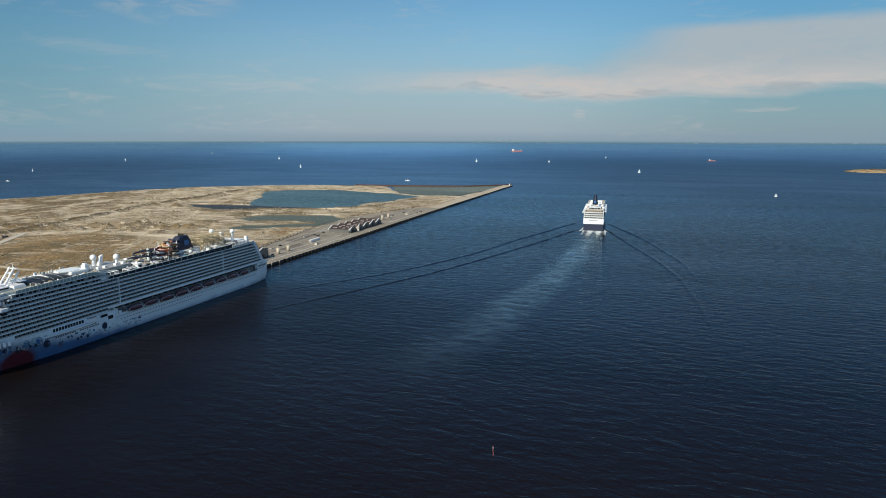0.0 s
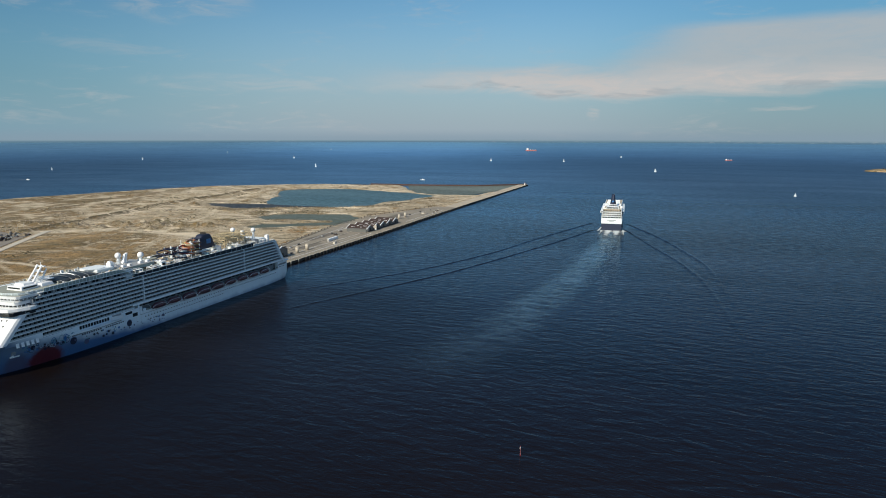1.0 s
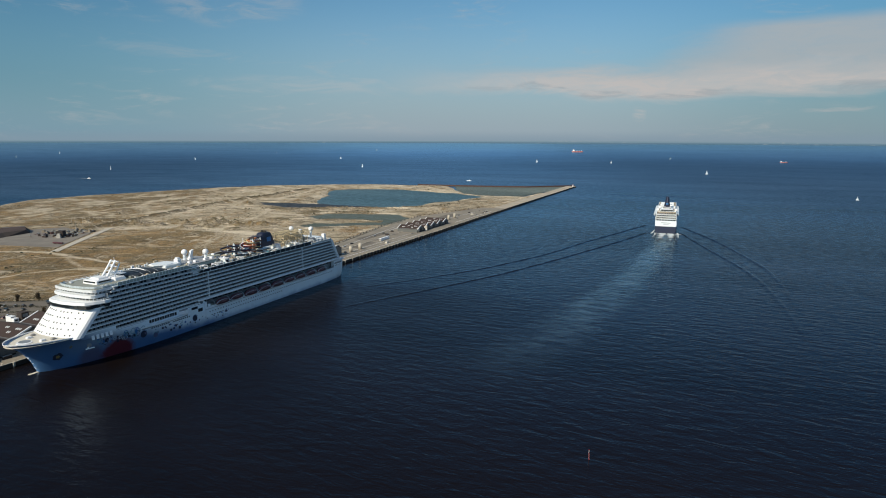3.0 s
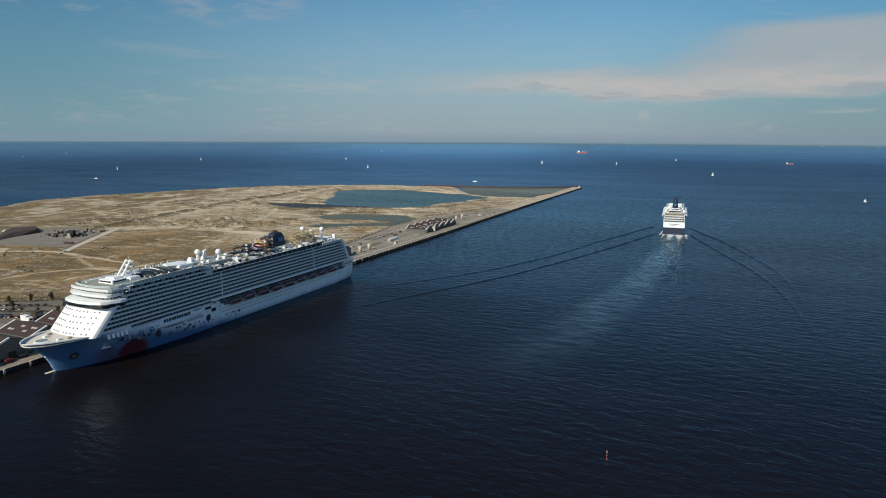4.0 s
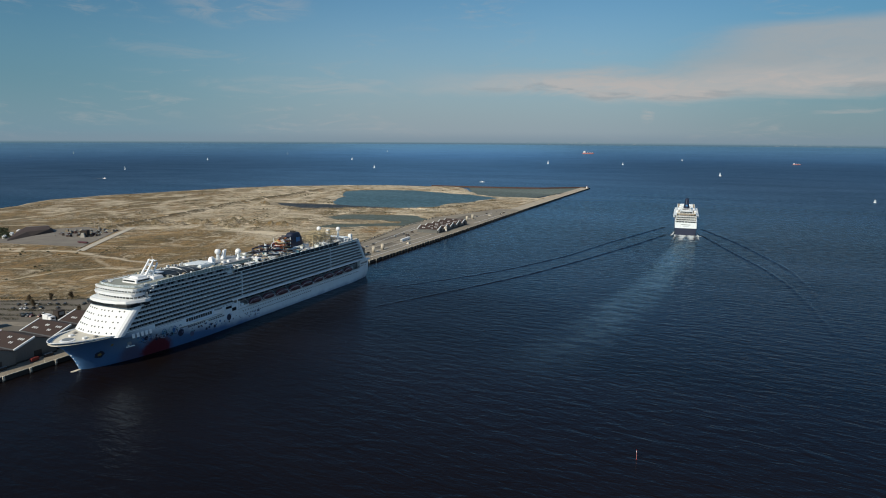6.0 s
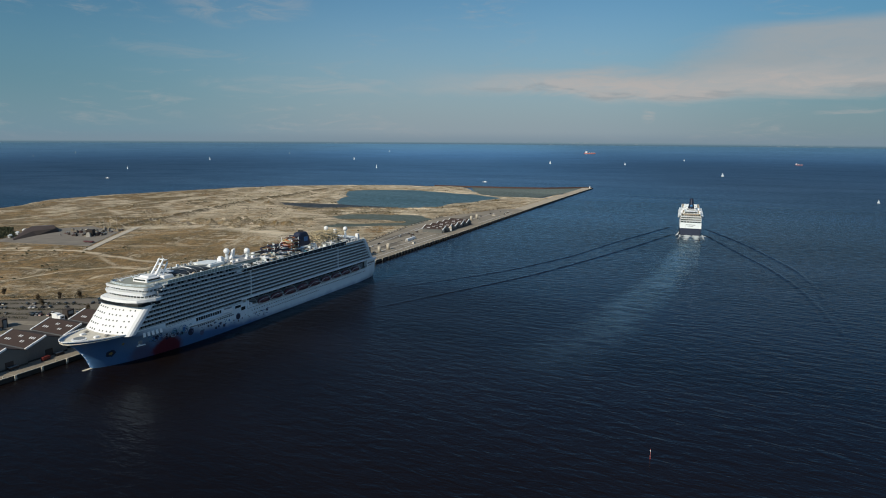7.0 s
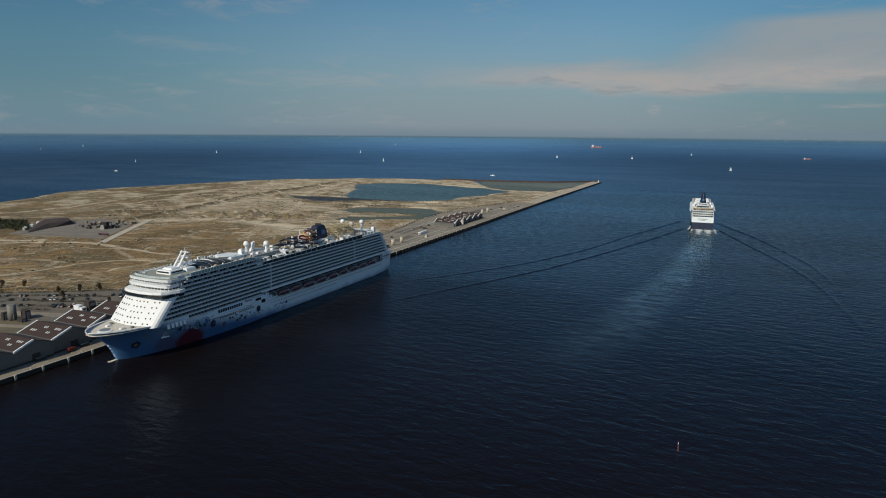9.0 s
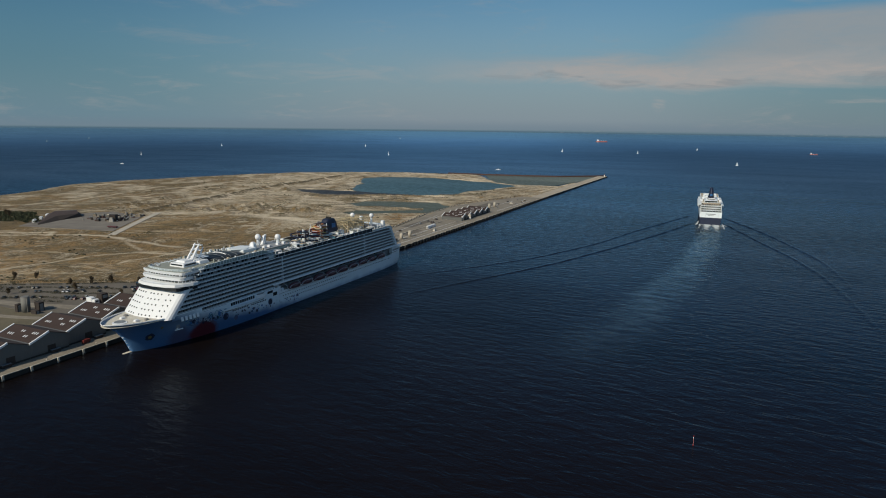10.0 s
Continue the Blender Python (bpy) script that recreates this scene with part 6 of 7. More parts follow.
    for s in (-1, 1):
        part("radome", Form().ball((s * 11, 54, z + 4.6), 1.6, 8, 12), CLEAN, ship, "white radome", True)
    f = Form()
    rows = []
    for zz, a, b, hx in ((z + 4, 56, 80, 4.9), (z + 11, 60, 78, 3.6), (z + 19, 63, 75, 2.6), (z + 20.5, 64, 74, 2.1)):
        rows.append([(hx * math.cos(t), (a + b) / 2 + (b - a) / 2 * math.sin(t), zz) for t in (2 * math.pi * k / 16 for k in range(16))])
    fun = part("funnel", f.loft(rows), NAVY, ship, "dark blue-grey funnel", True)
    part("funnel_band", Form().box((0, 59.2, z + 10), (3.4, 0.6, 2.4), edge=0.2), BLUE, fun)
    part("mast", Form().tube([(0, 150, z), (0, 152, z + 14)], 0.6, 8, 0.3), WHITE, ship)


build_departing_ship()


# ---- wake ----
def sheet(name, mat, mid, half, z, label, rows_across=9, cover=None, steps=60):
    """A thin skin on the water along a line of points; 'cover' thins it towards the sides and along the way."""
    pts, hs = np.array(mid, float), np.array(half, float)
    s = np.linspace(0, len(pts) - 1, steps)
    k = np.arange(len(pts))
    cx, cy, hw = np.interp(s, k, pts[:, 0]), np.interp(s, k, pts[:, 1]), np.interp(s, k, hs)
    for _ in range(3):
        cx[1:-1], cy[1:-1] = (cx[:-2] + 2 * cx[1:-1] + cx[2:]) / 4, (cy[:-2] + 2 * cy[1:-1] + cy[2:]) / 4
    dx, dy = np.gradient(cx), np.gradient(cy)
    ln = np.hypot(dx, dy)
    f, values = Form(), []
    for i in range(steps):
        for j in range(rows_across):
            q = -1 + 2 * j / (rows_across - 1)
            f.v.append((cx[i] - dy[i] / ln[i] * hw[i] * q, cy[i] + dx[i] / ln[i] * hw[i] * q, z))
            values.append(cover(i / (steps - 1), q))
    for i in range(steps - 1):
        for j in range(rows_across - 1):
            a = i * rows_across + j
            f.f.append((a, a + 1, a + rows_across + 1, a + rows_across))
    ob = single(name, f, mat, pose(0, 0, 0), label, "wake", kind="structure", smooth=True)
    ob.data.attributes.new("cover", "FLOAT", "POINT").data.foreach_set("value", values)
    return ob


sheet("wake", WAKE, [(273, 966), (242, 880), (203, 785), (135, 630), (76, 522), (33, 445), (-20, 372)], [16, 19, 22, 25, 28, 32, 38], 0.10, "paler churned water trailing behind the departing ship",
      15, lambda t, q: max(0.0, (1 - abs(q) ** 2.0)) ** 1.3 * 1.1 * (1.0 - t) ** 0.9)
sheet("foam", FOAM, [(274, 968), (268, 948), (258, 920), (240, 875)], [17, 17, 18, 19], 0.2, "white foam boiling behind the ship's stern",
      13, lambda t, q: (1.05 - 1.0 * t) * (0.35 + 0.65 * abs(math.sin(4.2 * q)) ** 2), 30)
for s in (-1, 1):
    sheet("foam", FOAM, [(272 + s * 15.0 * 0.953 + 12, 1006 - s * 15.0 * 0.303), (272 + s * 17.5 * 0.953, 968 - s * 17.5 * 0.303), (272 + s * 21.5 * 0.953 - 2, 956 - s * 21.5 * 0.303)], [0.6, 1.3, 1.7], 0.24, "small white breaking crest beside the stern",
          7, lambda t, q: (1.0 - 0.5 * abs(q)) * math.sin(math.pi * (0.12 + 0.76 * t)), 16)


def bow_wave(pts, high, wide, label, reach=158):
    """A long low ridge of water, with a shallow trough before it."""
    p = np.array(pts, float)
    k = np.arange(len(p))
    s = np.linspace(0, len(p) - 1, 160)
    cx, cy = np.interp(s, k, p[:, 0]), np.interp(s, k, p[:, 1])
    for _ in range(60):
        cx[1:-1], cy[1:-1] = (cx[:-2] + 2 * cx[1:-1] + cx[2:]) / 4, (cy[:-2] + 2 * cy[1:-1] + cy[2:]) / 4
    dx, dy = np.gradient(cx), np.gradient(cy)
    ln = np.hypot(dx, dy)
    f = Form()
    n = 11
    for i in range(reach):
        fade = min(1.0, i / 6) * max(0.0, 1 - i / reach) ** 0.6 * (1 + 0.35 * math.sin(i * 1.31 + pts[0][0]) * math.sin(i * 0.57))
        w0 = wide * (0.55 + 0.6 * min(1.0, i / 60) + 0.2 * math.sin(i * 1.7) + 0.16 * math.sin(i * 0.63))
        for j in range(n):
            q = -1 + 2 * j / (n - 1)
            f.v.append((cx[i] - dy[i] / ln[i] * w0 * q, cy[i] + dx[i] / ln[i] * w0 * q, 0.03 + high * fade * 0.5 * (1 + math.cos(math.pi * q))))
    for i in range(reach - 1):
        for j in range(n - 1):
            a = i * n + j
            f.f.append((a, a + 1, a + n + 1, a + n))
    single("bow_wave", f, SEA, pose(0, 0, 0), label, "wave", "bow waves", "structure", True)


for pts in ([(279, 1072), (205, 971), (133, 872), (75, 783), (-4, 691), (-69, 636), (-140, 585)], [(258, 990), (178, 875), (92, 761), (16, 666), (-48, 600), (-101, 549), (-140, 510)],
            [(319, 1052), (320, 900), (311, 788), (301, 702), (276, 611), (248, 535), (222, 470)], [(297, 985), (283, 817), (278, 722), (266, 637), (248, 562), (212, 440), (200, 377)]):
    bow_wave(pts, 0.85, 2.9, "long low dark bow wave spreading from the ship", 132 if pts[-1][0] > 0 else 158)

# ---- terminal sheds ----
def build_shed(y0, bays, bay, front, depth, eave, ridge, label, group):
    """A hall of gabled bays whose ridges run back from the quay; each bay a unit of its own."""
    for k in range(bays):
        a = y0 + k * bay
        hall = thing("terminal_shed", harbour(front, a, 2.95), label, "building", group)
        f = Form()
        e, r = eave, ridge
        prof = [(0, 0), (bay, 0), (bay, e), (bay / 2, r), (0, e)]
        f.loft([[(0, y + 0.01 * (y == 0), z) for y, z in prof], [(-depth, y + 0.01 * (y == 0), z) for y, z in prof]])
        part("wall", f, WALL, hall, "grey clad wall")
        f = Form()
        for p, q, zp, zq in ((-0.1, bay / 2, e, r), (bay + 0.1, bay / 2, e, r)):
            f.mesh([(0.3, p, zp + 0.1), (-depth - 0.3, p, zp + 0.1), (-depth - 0.3, q, zq + 0.1), (0.3, q, zq + 0.1),
                    (0.3, p, zp + 0.4), (-depth - 0.3, p, zp + 0.4), (-depth - 0.3, q, zq + 0.4), (0.3, q, zq + 0.4)],
                   [(0, 1, 2, 3), (7, 6, 5, 4), (0, 4, 5, 1), (1, 5, 6, 2), (2, 6, 7, 3), (3, 7, 4, 0)])
        roof = part("roof", f, ROOF, hall, "dark brown roof")
        for x in (0.45, -depth - 0.45):
            g = Form()
            for p, zp in ((0, e),):
                g.loft([[(x - 0.45, p, zp - 0.3), (x + 0.45, p, zp - 0.3), (x + 0.45, p, zp + 0.85), (x - 0.45, p, zp + 0.85)], [(x - 0.45, bay / 2, r - 0.3), (x + 0.45, bay / 2, r - 0.3), (x + 0.45, bay / 2, r + 0.85), (x - 0.45, bay / 2, r + 0.85)]])
            part("bargeboard", g, CLEAN, roof, "white verge board")
        part("gutter", Form().box((-depth / 2, 0.0, e + 0.35), (depth, 1.3, 0.7)), WALL, roof)
        sky_ = Form().box((0, 0, 0), (0.75, 1.7, 0.3)).data("skylight", CLEAN)
        slope = math.degrees(math.atan2(r - e, bay / 2))
        for t, xs in ((0.70, (-0.10, -0.16, -0.22, -0.42, -0.48, -0.54) if k % 2 else (-0.14, -0.20, -0.26, -0.52, -0.58)), (0.40, (-0.24, -0.30, -0.36, -0.66, -0.72, -0.78) if k % 2 else (-0.30, -0.36, -0.70, -0.76, -0.82))):
            for x in xs:
                part("skylight", sky_, CLEAN, roof, "white rooflight").matrix_local = pose(depth * x, bay / 2 * t, e + (r - e) * t + 0.5, slope, 0, 0)
        part("door", Form().box((0.06, bay * 0.55, 2.4), (0.15, 5.0, 4.8)), DARKROOF, hall, "dark loading door")
        part("plinth", Form().box((0.05, bay / 2, 0.5), (0.16, bay - 0.2, 1.0)), QUAYWALL, hall)


build_shed(-88.9, 3, 24.2, -32.0, 31.0, 8.6, 13.0, "grey gabled terminal shed with brown roof by the quay", "near terminal sheds")
build_shed(-16.3, 1, 27.2, -34.0, 31.0, 8.6, 13.4, "grey gabled terminal shed with brown roof by the quay", "near terminal sheds")
build_shed(11.2, 4, 27.2, -38.0, 31.0, 8.6, 13.4, "grey gabled terminal shed with brown roof beside the moored ship", "near terminal sheds")
build_shed(326, 3, 24.2, -36.0, 28.0, 8.0, 12.4, "grey gabled terminal shed with brown roof behind the moored ship", "middle terminal sheds")
build_shed(596, 5, 23.0, -32.0, 32.0, 4.6, 9.0, "low gabled shed with brown roof out along the quay", "far terminal sheds")

plant = single("plant_room", Form().box((0, 0, 3.6), (5.8, 5.8, 7.2), edge=0.3), DARKROOF, harbour(-102.5, 62.5, 2.95), "dark boxy plant room behind the sheds", "building")
part("louvre", Form().box((2.95, 0, 5.0), (0.15, 4, 2.4)), CABIN, plant)
for x, y, dx, dy, h in ((-109.5, 58, 6.0, 4, 4.2), (-102.5, 56.5, 3.2, 4, 3.8), (-91, 72, 3.5, 4, 4.0)):
    hut = single("white_cabin", Form().box((0, 0, h / 2), (dx, dy, h), edge=0.2), CLEAN, harbour(x, y, 2.95), "small white flat-roofed cabin behind the sheds", "cabin", "white cabins")
    part("cabin_window", Form().box((dx / 2 + 0.03, 0, h * 0.6), (0.1, dy * 0.5, h * 0.3)), DARK, hut)

# ---- silo and boxes behind the sheds ----
silo = thing("silo", harbour(-128, 20, 2.7), "grey steel cylindrical silo on the gravel yard", "silo")
part("barrel", Form().tube([(0, 0, 0), (0, 0, 11.4)], 2.9, 20), PLANT, silo, "", True)
part("lid", Form().tube([(0, 0, 11.4), (0, 0, 11.8)], 3.0, 20, 2.4), PLANT, silo)
part("ladder", Form().box((2.9, -0.9, 5.6), (0.3, 0.1, 11.4)).box((2.9, -0.3, 5.6), (0.3, 0.1, 11.4)), STEEL, silo)
for x, y, dx, dy, h in ((-133, 18, 3, 4, 6), (-122, 26, 5, 4, 7), (-118, 20, 6, 3, 3)):
    box = single("yard_container", Form().box((0, 0, h / 2), (dx, dy, h), edge=0.15), DARKROOF, harbour(x, y, 2.7), "dark steel container beside the silo", "container", "yard containers")
    part("door", Form().box((dx / 2 + 0.04, 0, h * 0.45), (0.1, dy * 0.6, h * 0.8)), CABIN, box)

# ---- car park, roads and hedges ----


def slab(name, mat, x0, x1, y0, y1, z, label, category, rz=0.0):
    return single(name, Form().box(((x0 + x1) / 2, (y0 + y1) / 2, z - 0.4), (x1 - x0, y1 - y0, 0.8), rz), mat, HARBOUR, label, category, kind="structure")


LOT = [(-300, 20.5), (-76, 20.5), (-76, 148), (-148, 110), (-300, 22)]
slab("road", VERGE, -300, -76, -120, 20, 3.04, "dry grassy yard behind the sheds", "yard")
single("road", Form().mesh([(x, y, z) for z in (2.4, 3.05) for x, y in LOT], [(5, 6, 7, 8, 9), (0, 1, 6, 5), (1, 2, 7, 6), (2, 3, 8, 7), (3, 4, 9, 8), (4, 0, 5, 9)]), ASPHALT, HARBOUR, "worn grey-brown asphalt car park", "car park", kind="structure")
strip("road", CONCRETE, [(-330, 60), (-200, 24), (-150, 30), (-110, 43), (-84, 62), (-80, 140), (-82, 300)], 4.5, 3.16, "pale curving concrete road", "road", m=HARBOUR)
strip("road", CONCRETE, [(-300, 10), (-180, -6), (-120, 8), (-76, 24)], 3.0, 3.17, "pale concrete service road", "road", m=HARBOUR)
# concrete road up to the yard with the dark barn
strip("road", CAPPING, ROADLINE, 4.5, 3.25, "pale straight concrete road across the grass", "road", thick=0.6)
single("pavement", Form().mesh([(x, y, z) for z in (2.0, 3.1) for x, y in YARD], [(5, 6, 7, 8, 9), (0, 1, 6, 5), (1, 2, 7, 6), (2, 3, 8, 7), (3, 4, 9, 8), (4, 0, 5, 9)]), GRAVEL, pose(0, 0, 0), "grey hard-packed yard round the dark barn", "yard", kind="structure")


def leaf_cloud(rnd, centre, radius, count, size, flat=1.0):
    f = Form()
    for _ in range(count):
        a, b, r = rnd.uniform(0, 6.283), math.acos(rnd.uniform(-1, 1)), radius * rnd.uniform(0.35, 1.0) ** 0.6
        c = Vector((centre[0] + r * math.sin(b) * math.cos(a), centre[1] + r * math.sin(b) * math.sin(a), centre[2] + flat * r * math.cos(b)))
        n = Vector((rnd.gauss(0, 1), rnd.gauss(0, 1), rnd.gauss(0, 1))).normalized()
        u = n.orthogonal().normalized() * size * rnd.uniform(0.6, 1.3)
        v = n.cross(u) * rnd.uniform(0.6, 1.2)
        f.mesh([c - u, c - 0.4 * v, c + u, c + 0.7 * v], [(0, 1, 2, 3)])
    return f


def build_tree(seed, high):
    rnd = random.Random(seed)
    tree = thing("tree", pose(0, 0, 0), "small dark green broadleaf tree by the car park", "tree", "young trees")
    f = Form().tube([(0, 0, -0.3), (0.1, 0, high * 0.3), (0.05, 0.1, high * 0.7)], 0.16, 7, 0.07)
    for k in range(6):
        a = k * 1.1
        f.tube([(0.05, 0.05, high * (0.32 + 0.05 * k)), (math.cos(a) * high * 0.2, math.sin(a) * high * 0.2, high * (0.52 + 0.06 * k))], 0.07, 5, 0.02)
    part("trunk", f, BARK, tree)
    crown = Form()
    for k in range(9):
        a = rnd.uniform(0, 6.28)
        r = high * 0.17 * rnd.random()
        g = leaf_cloud(rnd, (r * math.cos(a), r * math.sin(a), high * rnd.uniform(0.28, 0.84)), high * rnd.uniform(0.14, 0.2), 90, 0.4, 1.1)
        crown.mesh(g.v, g.f)
    part("crown", crown, LEAF, tree)
    return tree


trees = [build_tree(k, 6.4 + 0.8 * (k % 3)) for k in range(3)]
spots = [(-174, 88), (-160, 97), (-148, 106), (-187, 44), (-152, 76), (-214, 86), (-110, 66), (-101, 78), (-232, 78), (-128, 118)]
for k, (x, y) in enumerate(spots):
    m = harbour(x, y, 3.0, 40 * k)
    if k < 3:
        trees[k].matrix_world = m
    else:
        copy_thing(trees[k % 3], m)


copy_thing(trees[1], pose(-736, 882, 3.0) @ Matrix.Scale(1.5, 4))
copy_thing(trees[2], pose(-752, 896, 3.0) @ Matrix.Scale(1.3, 4))


def build_hedge(pts, label, seed, high=1.6, wide=1.4, m=HARBOUR, z=3.0):
    rnd = random.Random(seed)
    f = Form()
    for (ax, ay), (bx, by) in zip(pts, pts[1:]):
        n = int(math.hypot(bx - ax, by - ay) / 1.6)
        for k in range(n):
            if rnd.random() < 0.12:
                continue
            q = k / n
            g = leaf_cloud(rnd, (ax + (bx - ax) * q + rnd.uniform(-0.4, 0.4), ay + (by - ay) * q + rnd.uniform(-0.4, 0.4), z + high * 0.45), rnd.uniform(0.6, 1.1) * wide * 0.7, 26, 0.34, 0.75)
            f.mesh(g.v, g.f)
    tagged(new("hedge", f.data("hedge", SCRUB)), label, "hedge", "hedges", "stuff").matrix_world = m


build_hedge([(-235, 52), (-175, 88), (-148, 108), (-100, 135)], "low dark hedge along the edge of the car park", 1)
build_hedge([(-205, 22), (-179, 33), (-161, 47), (-134, 56)], "low dark hedge between parking rows", 2, 2.2, 2.4)
build_hedge([(-200, 62), (-160, 82), (-120, 96)], "broken dark hedge between parking rows", 3, 1.8, 2.0)
build_hedge([(-170, 60), (-140, 70), (-105, 88)], "broken dark hedge between parking rows", 4, 1.6, 1.8)
build_hedge([(-225, 70), (-190, 92), (-150, 116)], "broken dark hedge at the edge of the car park", 6, 1.8, 2.2)
build_hedge([(-130, 60), (-98, 80), (-84, 96)], "broken dark hedge beside the sheds", 7, 2.2, 2.6)
build_hedge([(-110, 100), (-90, 118)], "clump of dark shrubs beside the sheds", 8, 2.6, 3.0)
build_hedge([(-240, 60), (-205, 50)], "clump of dark shrubs on the car park", 9, 2.4, 3.0)
rnd = random.Random(77)
for k in range(16):
    x = rnd.uniform(-225, -90)
    y = float(np.interp(x, (-225, -90), (50, 100))) + rnd.uniform(-16, 16)
    build_hedge([(x, y), (x + rnd.uniform(4, 9), y + rnd.uniform(2, 5))], "clump of dark shrubs between parked cars", 100 + k, rnd.uniform(1.6, 3.0), rnd.uniform(2.0, 3.2))
build_hedge([(-150, 40), (-128, 48)], "clump of dark shrubs beside the road", 5, 2.6, 2.6)


def build_car(mat, label, van=False):
    car = thing("car", pose(0, 0, 0), label, "car", "parked cars")
    prof = [(-2.2, 0.35), (2.2, 0.35), (2.25, 0.75), (1.2, 0.95), (-2.1, 1.0), (-2.25, 0.7)]
    part("body", Form().loft([[(-0.85, y, z) for y, z in prof], [(0.85, y, z) for y, z in prof]]), mat, car)
    prof = [(1.15, 0.95), (0.5, 1.5), (-1.3, 1.52), (-1.95, 1.0)] if not van else [(1.6, 0.95), (1.2, 2.1), (-2.2, 2.1), (-2.2, 1.0)]
    part("cabin", Form().loft([[(-0.78, y, z) for y, z in prof], [(0.78, y, z) for y, z in prof]]), DARK if not van else mat, car)
    part("roof", Form().box((0, -0.4, 1.54 if not van else 2.12), (1.4, 1.7, 0.08)), mat, car)
    wheel = Form().disc((0, 0, 0), 0.33, 0.22, "x", 10).data("wheel", RUBBER)
    for x in (-0.78, 0.78):
        for y in (-1.4, 1.4):
            part("wheel", wheel, RUBBER, car).matrix_local = pose(x, y, 0.33)
    return car


names = ("white", "black", "silver", "red", "dark blue")
cars = [build_car(c, n + " car parked on the asphalt") for c, n in zip(CARS, names)]
rnd = random.Random(21)
rows = [(-228, 44, -112, 108), (-215, 36, -106, 98), (-190, 30, -104, 78), (-150, 48, -95, 74), (-120, 98, -85, 112)]
used = [False] * 5
for ax, ay, bx, by in rows:
    n = int(math.hypot(bx - ax, by - ay) / 3.0)
    for k in range(n):
        if rnd.random() < 0.66:
            continue
        q = k / n
        c = rnd.choice((0, 1, 1, 1, 1, 1, 2, 4, 1, 1, 4, 3))
        m = harbour(ax + (bx - ax) * q, ay + (by - ay) * q, 3.06, math.degrees(math.atan2(by - ay, bx - ax)) + rnd.choice((0, 180)) + rnd.uniform(-3, 3))
        if not used[c]:
            used[c] = True
            cars[c].matrix_world = m
        else:
            copy_thing(cars[c], m)
for c in range(5):
    if not used[c]:
        cars[c].matrix_world = harbour(-95 - 3 * c, 60, 3.06)


def build_truck(m, mat, label):
    t = thing("truck", m, label, "truck")
    part("cab", Form().box((0, 2.8, 1.7), (2.3, 2.0, 2.4), edge=0.25), mat, t)
    part("windscreen", Form().box((0, 3.83, 2.2), (2.0, 0.08, 0.8)), DARK, t)
    part("cargo_box", Form().box((0, -1.2, 2.0), (2.4, 5.6, 2.6), edge=0.1), mat, t)
    wheel = Form().disc((0, 0, 0), 0.5, 0.35, "x", 12).data("wheel", RUBBER)
    for x in (-1.0, 1.0):
        for y in (-3.0, -1.6, 2.8):
            part("wheel", wheel, RUBBER, t).matrix_local = pose(x, y, 0.5)


build_truck(harbour(-29.0, -7, 2.95, 12) @ Matrix.Scale(0.75, 4), DULLRED, "small red truck parked before the shed")
build_truck(harbour(-29.5, -70, 2.95, 4), TEAL, "pale teal truck beside the shed")
build_truck(harbour(-30, 623, 2.95, 20), CARS[0], "white van on the quay apron")

# skip-shaped heaps and stores on the apron by the sheds
for k, (x, y) in enumerate(((-30.5, 3), (-30.6, -26), (-30.5, -55), (-30, 20))):
    crate = single("storage_crate", Form().box((0, 0, 0.9), (1.8, 5.5, 1.8), edge=0.15), DARKROOF, harbour(x, y, 2.95), "dark storage crate against the shed wall", "crate", "storage crates")
    part("lid", Form().box((0, 0, 1.85), (1.95, 5.65, 0.12)), CABIN, crate)

# ---- outer quay ----
for x, y, h in ((-36, 419, 7.0), (-36, 441, 7.0), (-50, 756, 7.5), (-50, 782, 7.5), (-33, 600, 6.0), (-30, 622, 7.0)):
    t = thing("storage_tank", harbour(x, y, 2.95), "pale upright storage tank on the quay apron", "tank", "quay tanks")
    part("barrel", Form().tube([(0, 0, 0), (0, 0, h)], 2.1, 16), CAPPING, t, "", True)
    part("lid", Form().tube([(0, 0, h), (0, 0, h + 0.5)], 2.2, 16, 1.2), CAPPING, t)
store = thing("long_container", harbour(-45, 520, 2.95, 3), "long white container lying on the quay apron", "container")
part("box", Form().box((0, 0, 1.6), (3.2, 26, 3.2), edge=0.15), CLEAN, store)
part("door", Form().box((0, -13.03, 1.5), (2.6, 0.1, 2.6)), STEEL, store)
rnd = random.Random(8)
for k, (x, y) in enumerate(((-28, 496), (-52, 540), (-62, 560), (-31, 876), (-33, 884), (-31, 893), (-34, 902), (-70, 590), (-29, 868), (-40, 840))):
    heap = single("cargo_heap", Form().box((0, 0, 1.1), (3 + rnd.random() * 3, 4 + rnd.random() * 5, 2.2), rnd.random(), 0.6, 0.3), DARKROOF if k % 3 else CAPPING, harbour(x, y, 2.95), "dark heap of stacked cargo on the apron", "cargo", "cargo heaps")
    part("top_load", Form().box((0.2, -0.2, 2.5), (1.6, 2.2, 0.9), 0.4, 0.8, 0.1), CABIN, heap)
strip("curb", CAPPING, [(-53, 320), (-53.5, 494), (-56, 600)], 0.5, 3.5, "low pale kerb along the apron", "curb", m=HARBOUR)
